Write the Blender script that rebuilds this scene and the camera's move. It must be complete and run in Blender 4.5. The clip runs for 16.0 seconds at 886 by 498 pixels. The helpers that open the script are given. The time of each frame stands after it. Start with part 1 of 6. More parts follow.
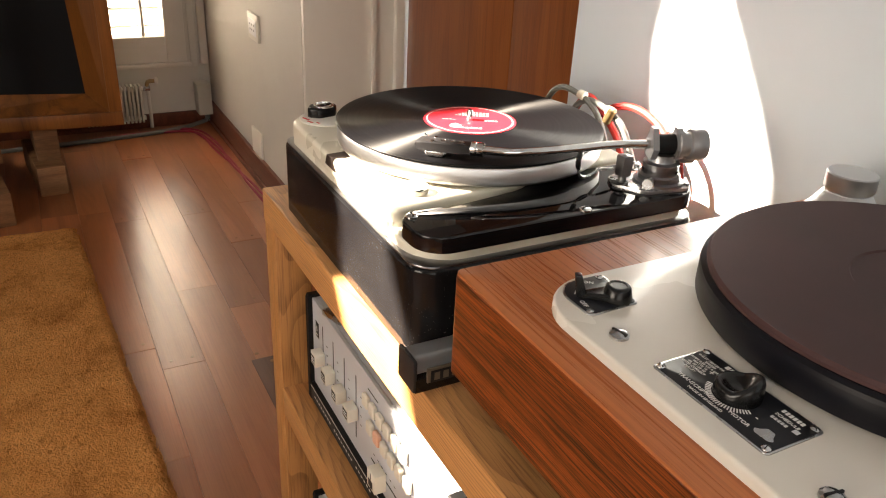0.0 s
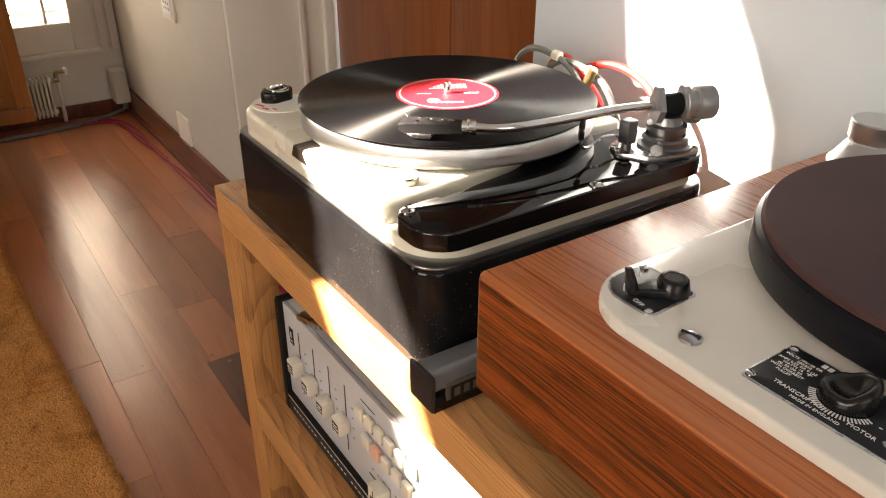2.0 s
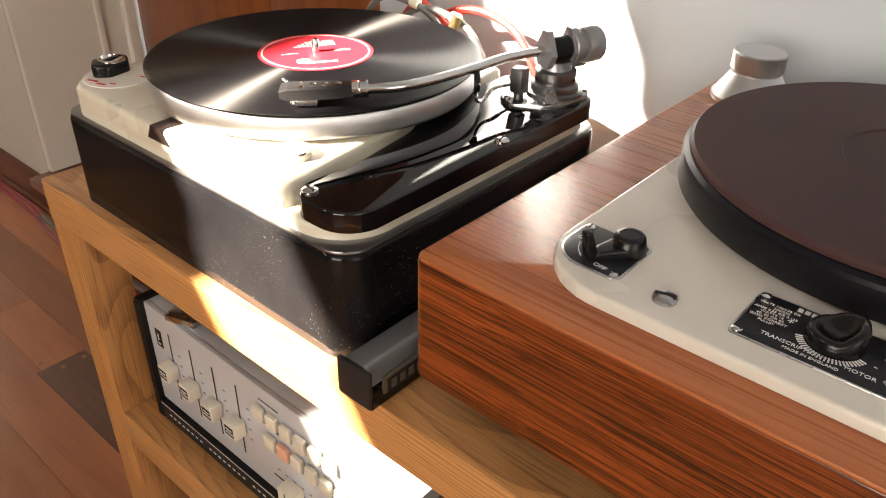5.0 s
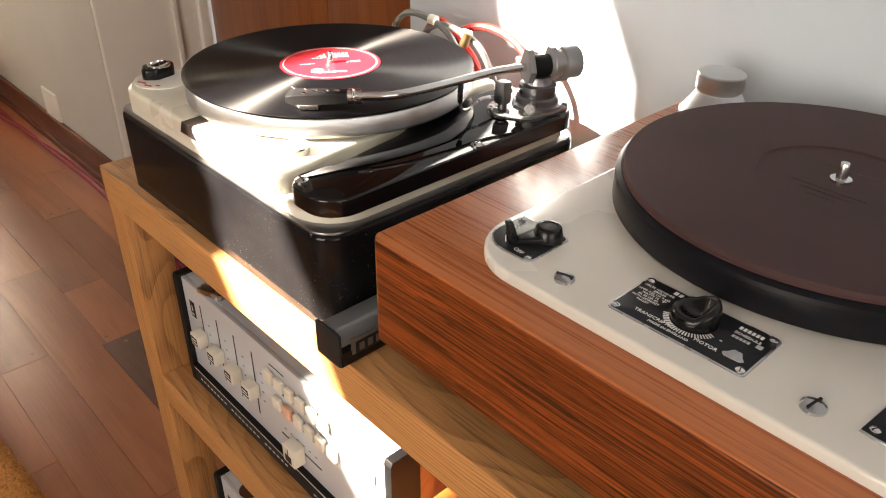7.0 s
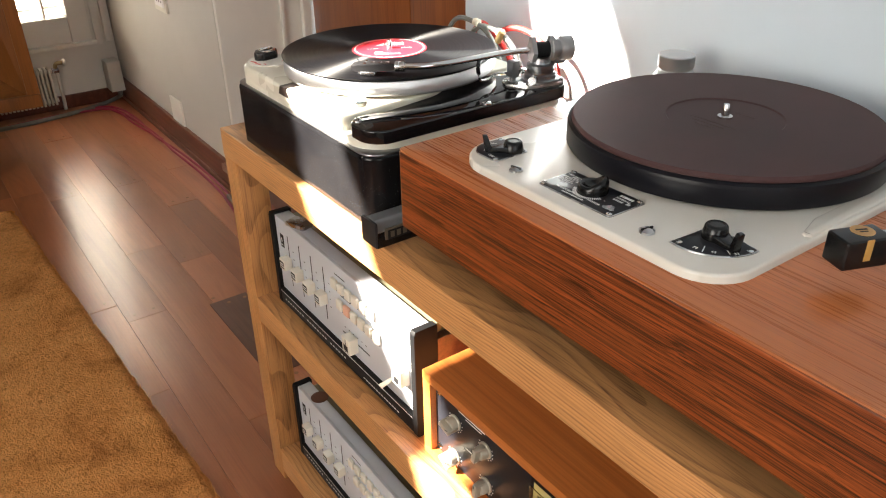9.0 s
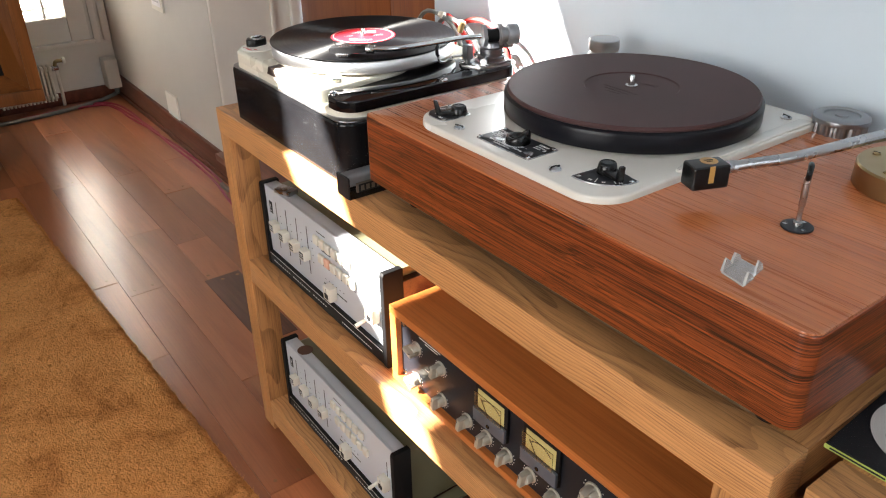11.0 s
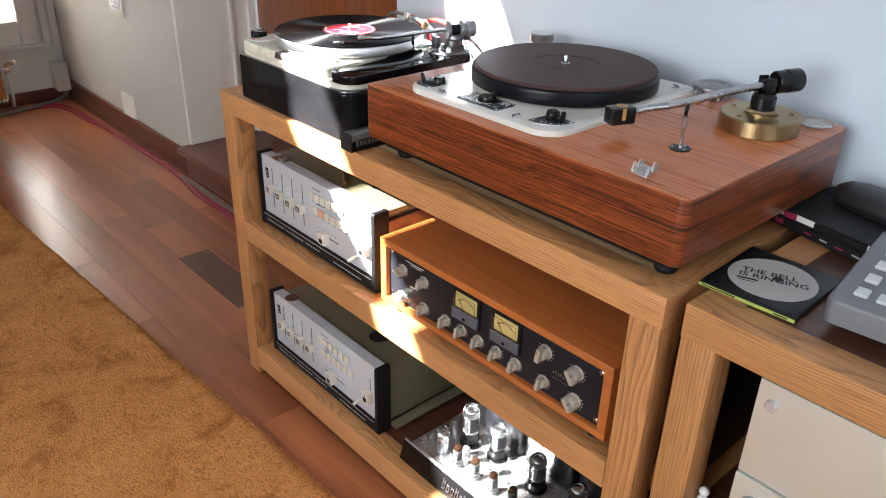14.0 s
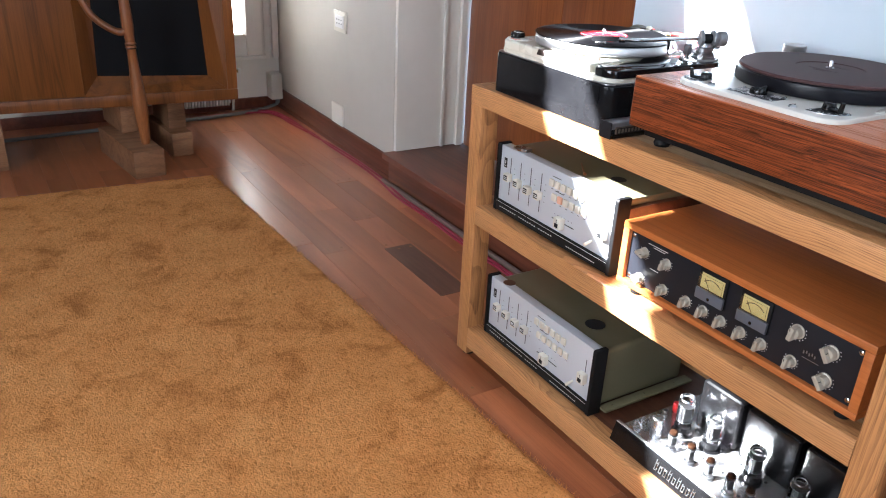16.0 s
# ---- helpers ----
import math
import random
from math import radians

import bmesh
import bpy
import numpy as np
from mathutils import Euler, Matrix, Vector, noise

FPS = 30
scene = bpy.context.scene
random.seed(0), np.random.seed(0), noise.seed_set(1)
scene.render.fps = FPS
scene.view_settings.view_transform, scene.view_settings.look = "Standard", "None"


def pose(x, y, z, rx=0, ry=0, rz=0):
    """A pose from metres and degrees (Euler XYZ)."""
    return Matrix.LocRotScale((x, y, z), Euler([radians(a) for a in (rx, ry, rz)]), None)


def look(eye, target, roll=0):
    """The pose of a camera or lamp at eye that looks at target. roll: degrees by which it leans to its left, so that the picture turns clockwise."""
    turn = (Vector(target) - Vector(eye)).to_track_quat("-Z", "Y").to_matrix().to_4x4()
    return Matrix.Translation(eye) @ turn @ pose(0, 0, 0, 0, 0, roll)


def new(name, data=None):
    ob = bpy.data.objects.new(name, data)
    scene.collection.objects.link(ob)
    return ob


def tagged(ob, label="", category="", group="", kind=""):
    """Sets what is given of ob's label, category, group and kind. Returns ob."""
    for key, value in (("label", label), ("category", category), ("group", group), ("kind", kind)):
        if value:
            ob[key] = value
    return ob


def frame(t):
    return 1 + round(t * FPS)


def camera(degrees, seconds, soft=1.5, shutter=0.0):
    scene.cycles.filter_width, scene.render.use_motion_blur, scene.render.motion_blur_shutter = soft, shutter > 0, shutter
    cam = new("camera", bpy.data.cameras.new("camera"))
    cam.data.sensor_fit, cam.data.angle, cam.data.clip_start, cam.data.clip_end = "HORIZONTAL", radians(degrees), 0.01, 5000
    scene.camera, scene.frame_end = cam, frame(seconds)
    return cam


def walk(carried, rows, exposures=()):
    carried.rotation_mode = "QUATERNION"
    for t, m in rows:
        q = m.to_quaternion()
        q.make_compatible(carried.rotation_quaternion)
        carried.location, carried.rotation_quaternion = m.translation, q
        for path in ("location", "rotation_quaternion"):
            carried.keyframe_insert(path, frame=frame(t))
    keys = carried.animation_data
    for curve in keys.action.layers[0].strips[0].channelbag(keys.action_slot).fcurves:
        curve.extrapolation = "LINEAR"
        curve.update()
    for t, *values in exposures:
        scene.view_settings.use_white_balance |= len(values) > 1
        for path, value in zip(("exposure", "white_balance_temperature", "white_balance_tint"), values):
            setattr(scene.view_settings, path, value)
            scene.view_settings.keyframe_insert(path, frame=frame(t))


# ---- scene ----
cam = camera(59.3, 16.0, soft=1.1)
PATH = [
    (0, (0.0179, 0.0127, 1.1594), (0.8773, 1.5876, 0.2768), 2.94),
    (0.5, (0.0142, 0.0191, 1.1483), (0.8965, 1.5846, 0.2701), 3.17),
    (1, (0.0154, 0.0278, 1.1472), (0.9116, 1.5847, 0.2668), 2.60),
    (1.5, (0.0145, 0.0516, 1.1447), (0.9194, 1.5787, 0.2229), 1.26),
    (2, (0.0128, 0.1172, 1.1418), (0.9970, 1.5719, 0.1855), 0.22),
    (2.5, (0.0099, 0.1795, 1.1278), (1.1512, 1.4887, 0.1376), 0.50),
    (3, (-0.0017, 0.1994, 1.1285), (1.2500, 1.3817, 0.1113), 1.08),
    (3.5, (-0.0066, 0.2066, 1.1288), (1.2817, 1.3241, 0.0846), 1.05),
    (4, (-0.0010, 0.2089, 1.1275), (1.2954, 1.3038, 0.0692), 1.47),
    (6.5, (-0.0112, 0.1748, 1.1529), (1.2156, 1.3509, 0.0987), 0.35),
    (7, (-0.0102, 0.0889, 1.1648), (1.1561, 1.3320, 0.1176), 0.65),
    (7.5, (-0.0275, -0.0187, 1.1657), (1.0379, 1.3220, 0.1341), 0.19),
    (8, (-0.0636, -0.1051, 1.1675), (0.9298, 1.2936, 0.1402), -0.58),
    (8.5, (-0.1029, -0.1499, 1.1848), (0.8843, 1.2689, 0.1776), -0.85),
    (9, (-0.1279, -0.1868, 1.1898), (0.8782, 1.2406, 0.2153), -0.97),
    (9.5, (-0.1447, -0.2209, 1.1866), (0.8857, 1.1991, 0.2270), -0.89),
    (10, (-0.1491, -0.2621, 1.1888), (0.8818, 1.1515, 0.2194), -0.52),
    (10.2, (-0.1594, -0.2881, 1.1988), (0.8640, 1.1223, 0.2184), -0.68),
    (12.3, (-0.322, -0.44, 1.219), (0.722, 0.996, 0.299), -1.0),
    (12.5, (-0.354, -0.456, 1.223), (0.727, 0.959, 0.311), -0.5),
    (13, (-0.43, -0.499, 1.228), (0.716, 0.869, 0.325), 0.7),
    (13.5, (-0.456, -0.54, 1.238), (0.72, 0.794, 0.322), 1.7),
    (14, (-0.491, -0.57, 1.244), (0.707, 0.737, 0.318), 1.5),
    (14.5, (-0.608, -0.58, 1.257), (0.615, 0.7, 0.326), 0.7),
    (15, (-0.669, -0.581, 1.265), (0.531, 0.719, 0.333), 1.6),
    (15.5, (-0.715, -0.577, 1.236), (0.382, 0.823, 0.32), 2.2),
    (16, (-0.772, -0.576, 1.171), (0.19, 0.968, 0.34), 2.8),
]
walk(cam, [(t, look(eye, target, roll)) for t, eye, target, roll in PATH], [(0, 3.80, 8250, 15), (7, 3.86, 8000, 15), (7.6, 3.86, 7450, 13), (8.5, 4.02, 7300, 11), (12.5, 4.04, 6350, 10), (15.3, 4.1, 6150, 10), (16, 4.25, 5800, 10)])

# ---- world, sun, lights ----
world = bpy.data.worlds.new("world")
scene.world = world
world.use_nodes = True
sky = world.node_tree.nodes.new("ShaderNodeTexSky")
sky.sky_type, sky.sun_disc = "NISHITA", False
sky.sun_elevation, sky.sun_rotation = radians(33.7), radians(-63)
world.node_tree.links.new(sky.outputs[0], world.node_tree.nodes["Background"].inputs[0])
world.node_tree.nodes["Background"].inputs[1].default_value = 0.1

SUN_FROM = Vector((-1.0, 0.51, 0.75)).normalized()
sun = new("sun", bpy.data.lights.new("sun", "SUN"))
sun.data.energy, sun.data.angle, sun.data.color = 5.0, radians(0.55), (1.0, 0.965, 0.91)
sun.matrix_world = look(SUN_FROM * 6, (0, 0, 0))


def sky_lamp(name, eye, target, w, h, watts, colour):
    """An area lamp in an opening of the room's walls, for the sky's light."""
    ob = new(name, bpy.data.lights.new(name, "AREA"))
    ob.data.shape, ob.data.size, ob.data.size_y = "RECTANGLE", w, h
    ob.data.energy, ob.data.color = watts, colour
    ob.matrix_world = look(eye, target)
    return ob


sky_lamp("window_light_side", (-3.22, -0.5, 1.5), (0, -0.6, 1.0), 1.8, 1.5, 4.1, (1.0, 0.97, 0.92))
# unseen back opening, added as weak fill from behind
sky_lamp("window_light_back", (-0.8, -2.42, 1.45), (-0.8, 0, 1.0), 1.8, 1.4, 0.06, (0.98, 0.97, 0.95))
sky_lamp("window_light_far", (0.36, 3.70, 0.95), (0.36, 0, 0.65), 0.44, 1.0, 0.025, (1.0, 0.94, 0.84))

# ---- materials ----
def mat(name, rough=0.5, metal=0.0, colour=(0.5, 0.5, 0.5), **more):
    m = bpy.data.materials.new(name)
    m.use_nodes = True
    b = m.node_tree.nodes["Principled BSDF"]
    b.inputs["Base Color"].default_value = (*colour, 1)
    b.inputs["Roughness"].default_value = rough
    b.inputs["Metallic"].default_value = metal
    for k, v in more.items():
        b.inputs[k.replace("_", " ")].default_value = v
    return m, m.node_tree, b


def coords(nt, scale=(1, 1, 1), rot=(0, 0, 0), kind="Object"):
    tc, mp = nt.nodes.new("ShaderNodeTexCoord"), nt.nodes.new("ShaderNodeMapping")
    mp.inputs["Scale"].default_value = scale
    mp.inputs["Rotation"].default_value = rot
    nt.links.new(tc.outputs[kind], mp.inputs[0])
    return mp


def shifted(nt, mp):
    """Moves a pattern by each object's own random number."""
    info, mul = nt.nodes.new("ShaderNodeObjectInfo"), nt.nodes.new("ShaderNodeMath")
    mul.operation = "MULTIPLY"
    mul.inputs[1].default_value = 37.0
    nt.links.new(info.outputs["Random"], mul.inputs[0])
    nt.links.new(mul.outputs[0], mp.inputs["Location"])
    return info


def noise_tex(nt, vec, scale, detail=4, rough=0.55, dist=0.0):
    n = nt.nodes.new("ShaderNodeTexNoise")
    n.inputs["Scale"].default_value, n.inputs["Detail"].default_value = scale, detail
    n.inputs["Roughness"].default_value, n.inputs["Distortion"].default_value = rough, dist
    nt.links.new(vec.outputs[0], n.inputs["Vector"])
    return n.outputs["Fac"]


def ramp(nt, fac, stops):
    r = nt.nodes.new("ShaderNodeValToRGB")
    while len(r.color_ramp.elements) < len(stops):
        r.color_ramp.elements.new(0.5)
    for e, (p, c) in zip(r.color_ramp.elements, stops):
        e.position, e.color = p, (*c, 1) if len(c) == 3 else c
    nt.links.new(fac, r.inputs[0])
    return r.outputs[0]


def blend(nt, a, b, fac, mode="MIX"):
    x = nt.nodes.new("ShaderNodeMix")
    x.data_type, x.blend_type = "RGBA", mode
    for sock, v in ((x.inputs[6], a), (x.inputs[7], b), (x.inputs[0], fac)):
        if isinstance(v, (int, float)):
            sock.default_value = v
        elif isinstance(v, tuple):
            sock.default_value = (*v, 1)
        else:
            nt.links.new(v, sock)
    return x.outputs[2]


def bump(nt, b, height, strength=0.2, dist=0.001):
    n = nt.nodes.new("ShaderNodeBump")
    n.inputs["Strength"].default_value, n.inputs["Distance"].default_value = strength, dist
    nt.links.new(height, n.inputs["Height"])
    nt.links.new(n.outputs[0], b.inputs["Normal"])


def rough_from(nt, b, fac, lo, hi):
    m = nt.nodes.new("ShaderNodeMapRange")
    m.inputs["To Min"].default_value, m.inputs["To Max"].default_value = lo, hi
    nt.links.new(fac, m.inputs[0])
    nt.links.new(m.outputs[0], b.inputs["Roughness"])


def along(axis, a, c):
    """Mapping scale: a along the grain's axis or axes, c across."""
    return tuple(a if k in axis else c for k in "xyz")


def wood(name, light, mid, dark, axis, rough=0.4, stripe=22, bands=3.0, coat=0.0, vary=0.25, bumpy=0.25, soft=0.35, pores=0.3):
    m, nt, b = mat(name, rough, Coat_Weight=coat, Coat_Roughness=0.12)
    mp = coords(nt, along(axis, 0.9, stripe))
    info = shifted(nt, mp)
    n1 = noise_tex(nt, mp, 1.0, 3, 0.5, 0.9)
    w = nt.nodes.new("ShaderNodeMath")
    w.operation = "MULTIPLY"
    w.inputs[1].default_value = bands
    nt.links.new(n1, w.inputs[0])
    fr = nt.nodes.new("ShaderNodeMath")
    fr.operation = "PINGPONG"
    fr.inputs[1].default_value = 0.5
    nt.links.new(w.outputs[0], fr.inputs[0])
    col = ramp(nt, fr.outputs[0], [(0.0, dark), (soft * 0.45, mid), (0.42, light), (0.5, mid)])
    mp2 = coords(nt, along(axis, 6, 420))
    shifted(nt, mp2)
    fine = noise_tex(nt, mp2, 1.0, 4, 0.65)
    col = blend(nt, col, ramp(nt, fine, [(0.38, tuple(c * 0.42 for c in mid)), (0.56, light)]), pores)
    big = noise_tex(nt, coords(nt, along(axis, 1.3, 5)), 1.0, 2)
    col = blend(nt, col, ramp(nt, big, [(0.3, (0.72, 0.70, 0.68)), (0.7, (1.1, 1.1, 1.1))]), 0.7, "MULTIPLY")
    tone = ramp(nt, info.outputs["Random"], [(0, (1 - vary,) * 3), (1, (1 + vary * 0.4,) * 3)])
    col = blend(nt, col, tone, 1.0, "MULTIPLY")
    nt.links.new(col, b.inputs["Base Color"])
    rough_from(nt, b, fine, rough - 0.08, rough + 0.12)
    bump(nt, b, fine, bumpy, 0.0006)
    return m


def painted(name, colour, rough=0.45, grain=60, strength=0.08, spots=0.12, metal=0.0, coat=0.0):
    """Paint, plastic or plaster with slight tone, smears and relief."""
    m, nt, b = mat(name, rough, metal, colour, Coat_Weight=coat)
    n1 = noise_tex(nt, coords(nt), 3.0, 5, 0.6)
    n2 = noise_tex(nt, coords(nt), grain, 4, 0.6)
    col = blend(nt, colour, ramp(nt, n1, [(0.3, (1 - spots,) * 3), (0.7, (1 + spots * 0.3,) * 3)]), 1.0, "MULTIPLY")
    nt.links.new(col, b.inputs["Base Color"])
    rough_from(nt, b, n1, max(rough - 0.08, 0.02), min(rough + 0.1, 1))
    bump(nt, b, n2, strength, 0.001)
    return m


def metalm(name, colour, rough, axis=None, radial=False):
    m, nt, b = mat(name, rough, 1.0, colour)
    if radial:
        b.inputs["Anisotropic"].default_value = 0.8
        tg = nt.nodes.new("ShaderNodeTangent")
        tg.direction_type, tg.axis = "RADIAL", "Z"
        nt.links.new(tg.outputs[0], b.inputs["Tangent"])
    mp = coords(nt, along(axis, 8, 500) if axis else (40, 40, 40))
    n = noise_tex(nt, mp, 1.0, 3)
    rough_from(nt, b, n, max(rough - 0.07, 0.03), rough + 0.1)
    smear = noise_tex(nt, coords(nt), 9, 3)
    col = blend(nt, colour, ramp(nt, smear, [(0.3, (0.82,) * 3), (0.7, (1, 1, 1))]), 1.0, "MULTIPLY")
    nt.links.new(col, b.inputs["Base Color"])
    if axis:
        bump(nt, b, n, 0.08, 0.0003)
    return m


def ringed(name, light, dark, axis, ring=0.0065, rough=0.42, offset=(0.06, 0.04, 0.055), tilt=0.05, vary=0.12):
    """Open-grained oak cut across its year rings: crisp dark lines that arch, with short pores."""
    m, nt, b = mat(name, rough)
    scale = along(axis, tilt, 1.0)
    mp = coords(nt, scale)
    info = nt.nodes.new("ShaderNodeObjectInfo")
    place = nt.nodes.new("ShaderNodeVectorMath")
    place.operation = "MULTIPLY_ADD"
    place.inputs[1].default_value = (0.11, 0.13, 0.12)
    place.inputs[2].default_value = offset
    nt.links.new(info.outputs["Random"], place.inputs[0])
    nt.links.new(place.outputs[0], mp.inputs["Location"])
    w = noise_tex(nt, coords(nt, along(axis, 2.2, 9)), 1.0, 2, 0.5)
    warp = nt.nodes.new("ShaderNodeVectorMath")
    warp.operation = "MULTIPLY_ADD"
    warp.inputs[1].default_value = (0.045, 0.045, 0.045)
    nt.links.new(w, warp.inputs[0])
    nt.links.new(mp.outputs[0], warp.inputs[2])
    far = nt.nodes.new("ShaderNodeVectorMath")
    far.operation = "LENGTH"
    nt.links.new(warp.outputs[0], far.inputs[0])
    count = nt.nodes.new("ShaderNodeMath")
    count.operation = "DIVIDE"
    count.inputs[1].default_value = ring
    nt.links.new(far.outputs["Value"], count.inputs[0])
    saw = nt.nodes.new("ShaderNodeMath")
    saw.operation = "FRACT"
    nt.links.new(count.outputs[0], saw.inputs[0])
    mid = tuple(0.62 * a + 0.38 * c for a, c in zip(light, dark))
    col = ramp(nt, saw.outputs[0], [(0.0, dark), (0.10, dark), (0.34, mid), (0.62, light), (0.97, light), (1.0, dark)])
    col = blend(nt, col, light, ramp(nt, noise_tex(nt, coords(nt, along(axis, 3, 30)), 1.0, 2), [(0.35, (0, 0, 0)), (0.75, (0.6, 0.6, 0.6))]))
    fine = noise_tex(nt, coords(nt, along(axis, 14, 620)), 1.0, 4, 0.6)
    col = blend(nt, col, ramp(nt, fine, [(0.34, tuple(c * 0.55 for c in dark)), (0.52, light)]), 0.44)
    big = noise_tex(nt, coords(nt, along(axis, 1.5, 6)), 1.0, 2)
    col = blend(nt, col, ramp(nt, big, [(0.3, (0.80, 0.78, 0.75)), (0.7, (1.06, 1.06, 1.06))]), 0.8, "MULTIPLY")
    col = blend(nt, col, ramp(nt, info.outputs["Random"], [(0, (1 - vary,) * 3), (1, (1 + vary * 0.4,) * 3)]), 1.0, "MULTIPLY")
    nt.links.new(col, b.inputs["Base Color"])
    rough_from(nt, b, fine, rough - 0.06, rough + 0.12)
    bump(nt, b, fine, 0.35, 0.0005)
    return m


oak_y = ringed("oak_along", (0.60, 0.295, 0.115), (0.22, 0.086, 0.029), "y", 0.0040)
oak_x = ringed("oak_deep", (0.50, 0.235, 0.086), (0.23, 0.088, 0.028), "x", 0.0040)
oak_z = ringed("oak_upright", (0.55, 0.260, 0.096), (0.20, 0.078, 0.026), "z", 0.0055, tilt=0.09)
oak_top = ringed("oak_shelf", (0.50, 0.325, 0.180), (0.30, 0.180, 0.092), "y", 0.016, 0.45, (0.06, 0.04, 0.02), 0.12)


def striped(name, light, mid, dark, axis):
    """Rosewood: narrow near-black veins of uneven width and length over a warm ground, under varnish."""
    m, nt, b = mat(name, 0.3, Coat_Weight=0.3, Coat_Roughness=0.10)
    b.inputs["Specular IOR Level"].default_value = 0.3
    w = noise_tex(nt, coords(nt, along(axis, 3.0, 14)), 1.0, 3)

    def bent(a, c, push):
        """Stretched places, pushed sideways by the slow wave of the board."""
        shift = nt.nodes.new("ShaderNodeVectorMath")
        shift.operation = "MULTIPLY_ADD"
        shift.inputs[1].default_value = (push,) * 3
        nt.links.new(w, shift.inputs[0])
        nt.links.new(coords(nt, along(axis, a, c)).outputs[0], shift.inputs[2])
        return shift

    tone = ramp(nt, noise_tex(nt, bent(0.9, 60, 2.4), 1.0, 3), [(0.36, mid), (0.58, light)])
    veins = ramp(nt, noise_tex(nt, bent(0.9, 560, 6.0), 1.0, 5, 0.7), [(0.36, (0.95, 0.95, 0.95)), (0.47, (0.5, 0.5, 0.5)), (0.60, (0.08, 0.08, 0.08))])
    bands = ramp(nt, noise_tex(nt, bent(0.4, 100, 2.2), 1.0, 4, 0.65), [(0.34, (1.45, 1.45, 1.45)), (0.48, (0.85, 0.85, 0.85)), (0.62, (0.40, 0.40, 0.40))])
    col = blend(nt, tone, dark, blend(nt, veins, bands, 1.0, "MULTIPLY"))
    threads = noise_tex(nt, bent(7, 760, 10.0), 1.0, 3, 0.6)
    col = blend(nt, col, ramp(nt, threads, [(0.38, (0.22, 0.19, 0.18)), (0.50, (0.9, 0.9, 0.9)), (0.66, (1.3, 1.25, 1.2))]), 0.9, "MULTIPLY")
    pores = noise_tex(nt, coords(nt, along(axis, 45, 900)), 1.0, 2)
    col = blend(nt, col, ramp(nt, pores, [(0.30, (0.30, 0.28, 0.26)), (0.40, (1, 1, 1))]), 0.6, "MULTIPLY")
    nt.links.new(col, b.inputs["Base Color"])
    rough_from(nt, b, threads, 0.26, 0.42)
    bump(nt, b, pores, 0.12, 0.0004)
    return m


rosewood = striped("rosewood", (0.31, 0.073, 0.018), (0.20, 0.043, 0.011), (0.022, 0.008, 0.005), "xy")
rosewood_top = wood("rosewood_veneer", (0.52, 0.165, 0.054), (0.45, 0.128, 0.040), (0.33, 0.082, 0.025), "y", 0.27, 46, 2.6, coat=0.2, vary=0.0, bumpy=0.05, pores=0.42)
teak = wood("teak", (0.50, 0.155, 0.036), (0.43, 0.126, 0.029), (0.34, 0.094, 0.021), "y", 0.38, 80, 1.4, coat=0.15, vary=0.05)
mahogany = wood("mahogany_door", (0.32, 0.105, 0.032), (0.27, 0.082, 0.025), (0.20, 0.055, 0.017), "z", 0.35, 10, 2.0, coat=0.2, vary=0.25)
step_wood = wood("threshold_wood", (0.20, 0.062, 0.032), (0.165, 0.048, 0.025), (0.11, 0.030, 0.016), "y", 0.42, 16, 2.0, coat=0.0, vary=0.1)
mended_wood = wood("mended_board", (0.17, 0.070, 0.040), (0.14, 0.056, 0.031), (0.10, 0.036, 0.02), "y", 0.42, 16, 2.0, vary=0.1)
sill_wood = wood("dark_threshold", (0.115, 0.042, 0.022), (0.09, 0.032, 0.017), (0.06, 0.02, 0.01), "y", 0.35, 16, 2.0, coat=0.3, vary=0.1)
plank_wood = wood("varnished_plank", (0.46, 0.160, 0.064), (0.39, 0.128, 0.049), (0.29, 0.086, 0.032), "y", 0.31, 9, 1.5, coat=0.08, vary=0.32, bumpy=0.05, pores=0.2)
speaker_wood = wood("cabinet_veneer", (0.235, 0.078, 0.015), (0.19, 0.060, 0.011), (0.11, 0.032, 0.006), "z", 0.35, 12, 2.4, coat=0.2, vary=0.1)
pine = wood("raw_block", (0.34, 0.170, 0.080), (0.28, 0.130, 0.058), (0.19, 0.082, 0.034), "x", 0.6, 18, 2.4, vary=0.12)
turned_wood = wood("turned_wood", (0.33, 0.125, 0.04), (0.26, 0.09, 0.028), (0.15, 0.045, 0.014), "z", 0.3, 18, 2.2, coat=0.4, vary=0.05)

# white wall with the sky light's blue tint put into its colour
plaster = painted("sky_tinted_white", (0.585, 0.67, 0.74), 0.65, 220, 0.12, 0.05)
# same white paint; weak warm light is put into the colour
warm_plaster = painted("warm_dim_plaster", (0.55, 0.515, 0.465), 0.65, 220, 0.12, 0.06)
trim_paint = painted("dull_brown_paint", (0.20, 0.15, 0.125), 0.45, 80, 0.05, 0.15)
# for unseen walls, kept dark so they bounce less light into the room
dull_plaster = painted("bounce_cut_buff", (0.32, 0.29, 0.25), 0.7, 220, 0.12, 0.08)
# lighter copy of the wall white; brighter light painted in for the far wall
window_plaster = painted("brightened_wall_white", (0.76, 0.73, 0.66), 0.6, 220, 0.1, 0.06)
white_paint = painted("white_gloss_paint", (0.80, 0.77, 0.70), 0.35, 40, 0.06, 0.08)
ivory = painted("ivory_plastic", (0.66, 0.62, 0.53), 0.4, 80, 0.03, 0.08)
cream = painted("cream_enamel", (0.70, 0.665, 0.56), 0.27, 160, 0.03, 0.06, coat=0.3)
cream_warm = painted("warm_cream_enamel", (0.67, 0.64, 0.58), 0.24, 160, 0.03, 0.05, coat=0.35)
black_plastic = painted("black_plastic", (0.006, 0.006, 0.0065), 0.22, 90, 0.03, 0.3)
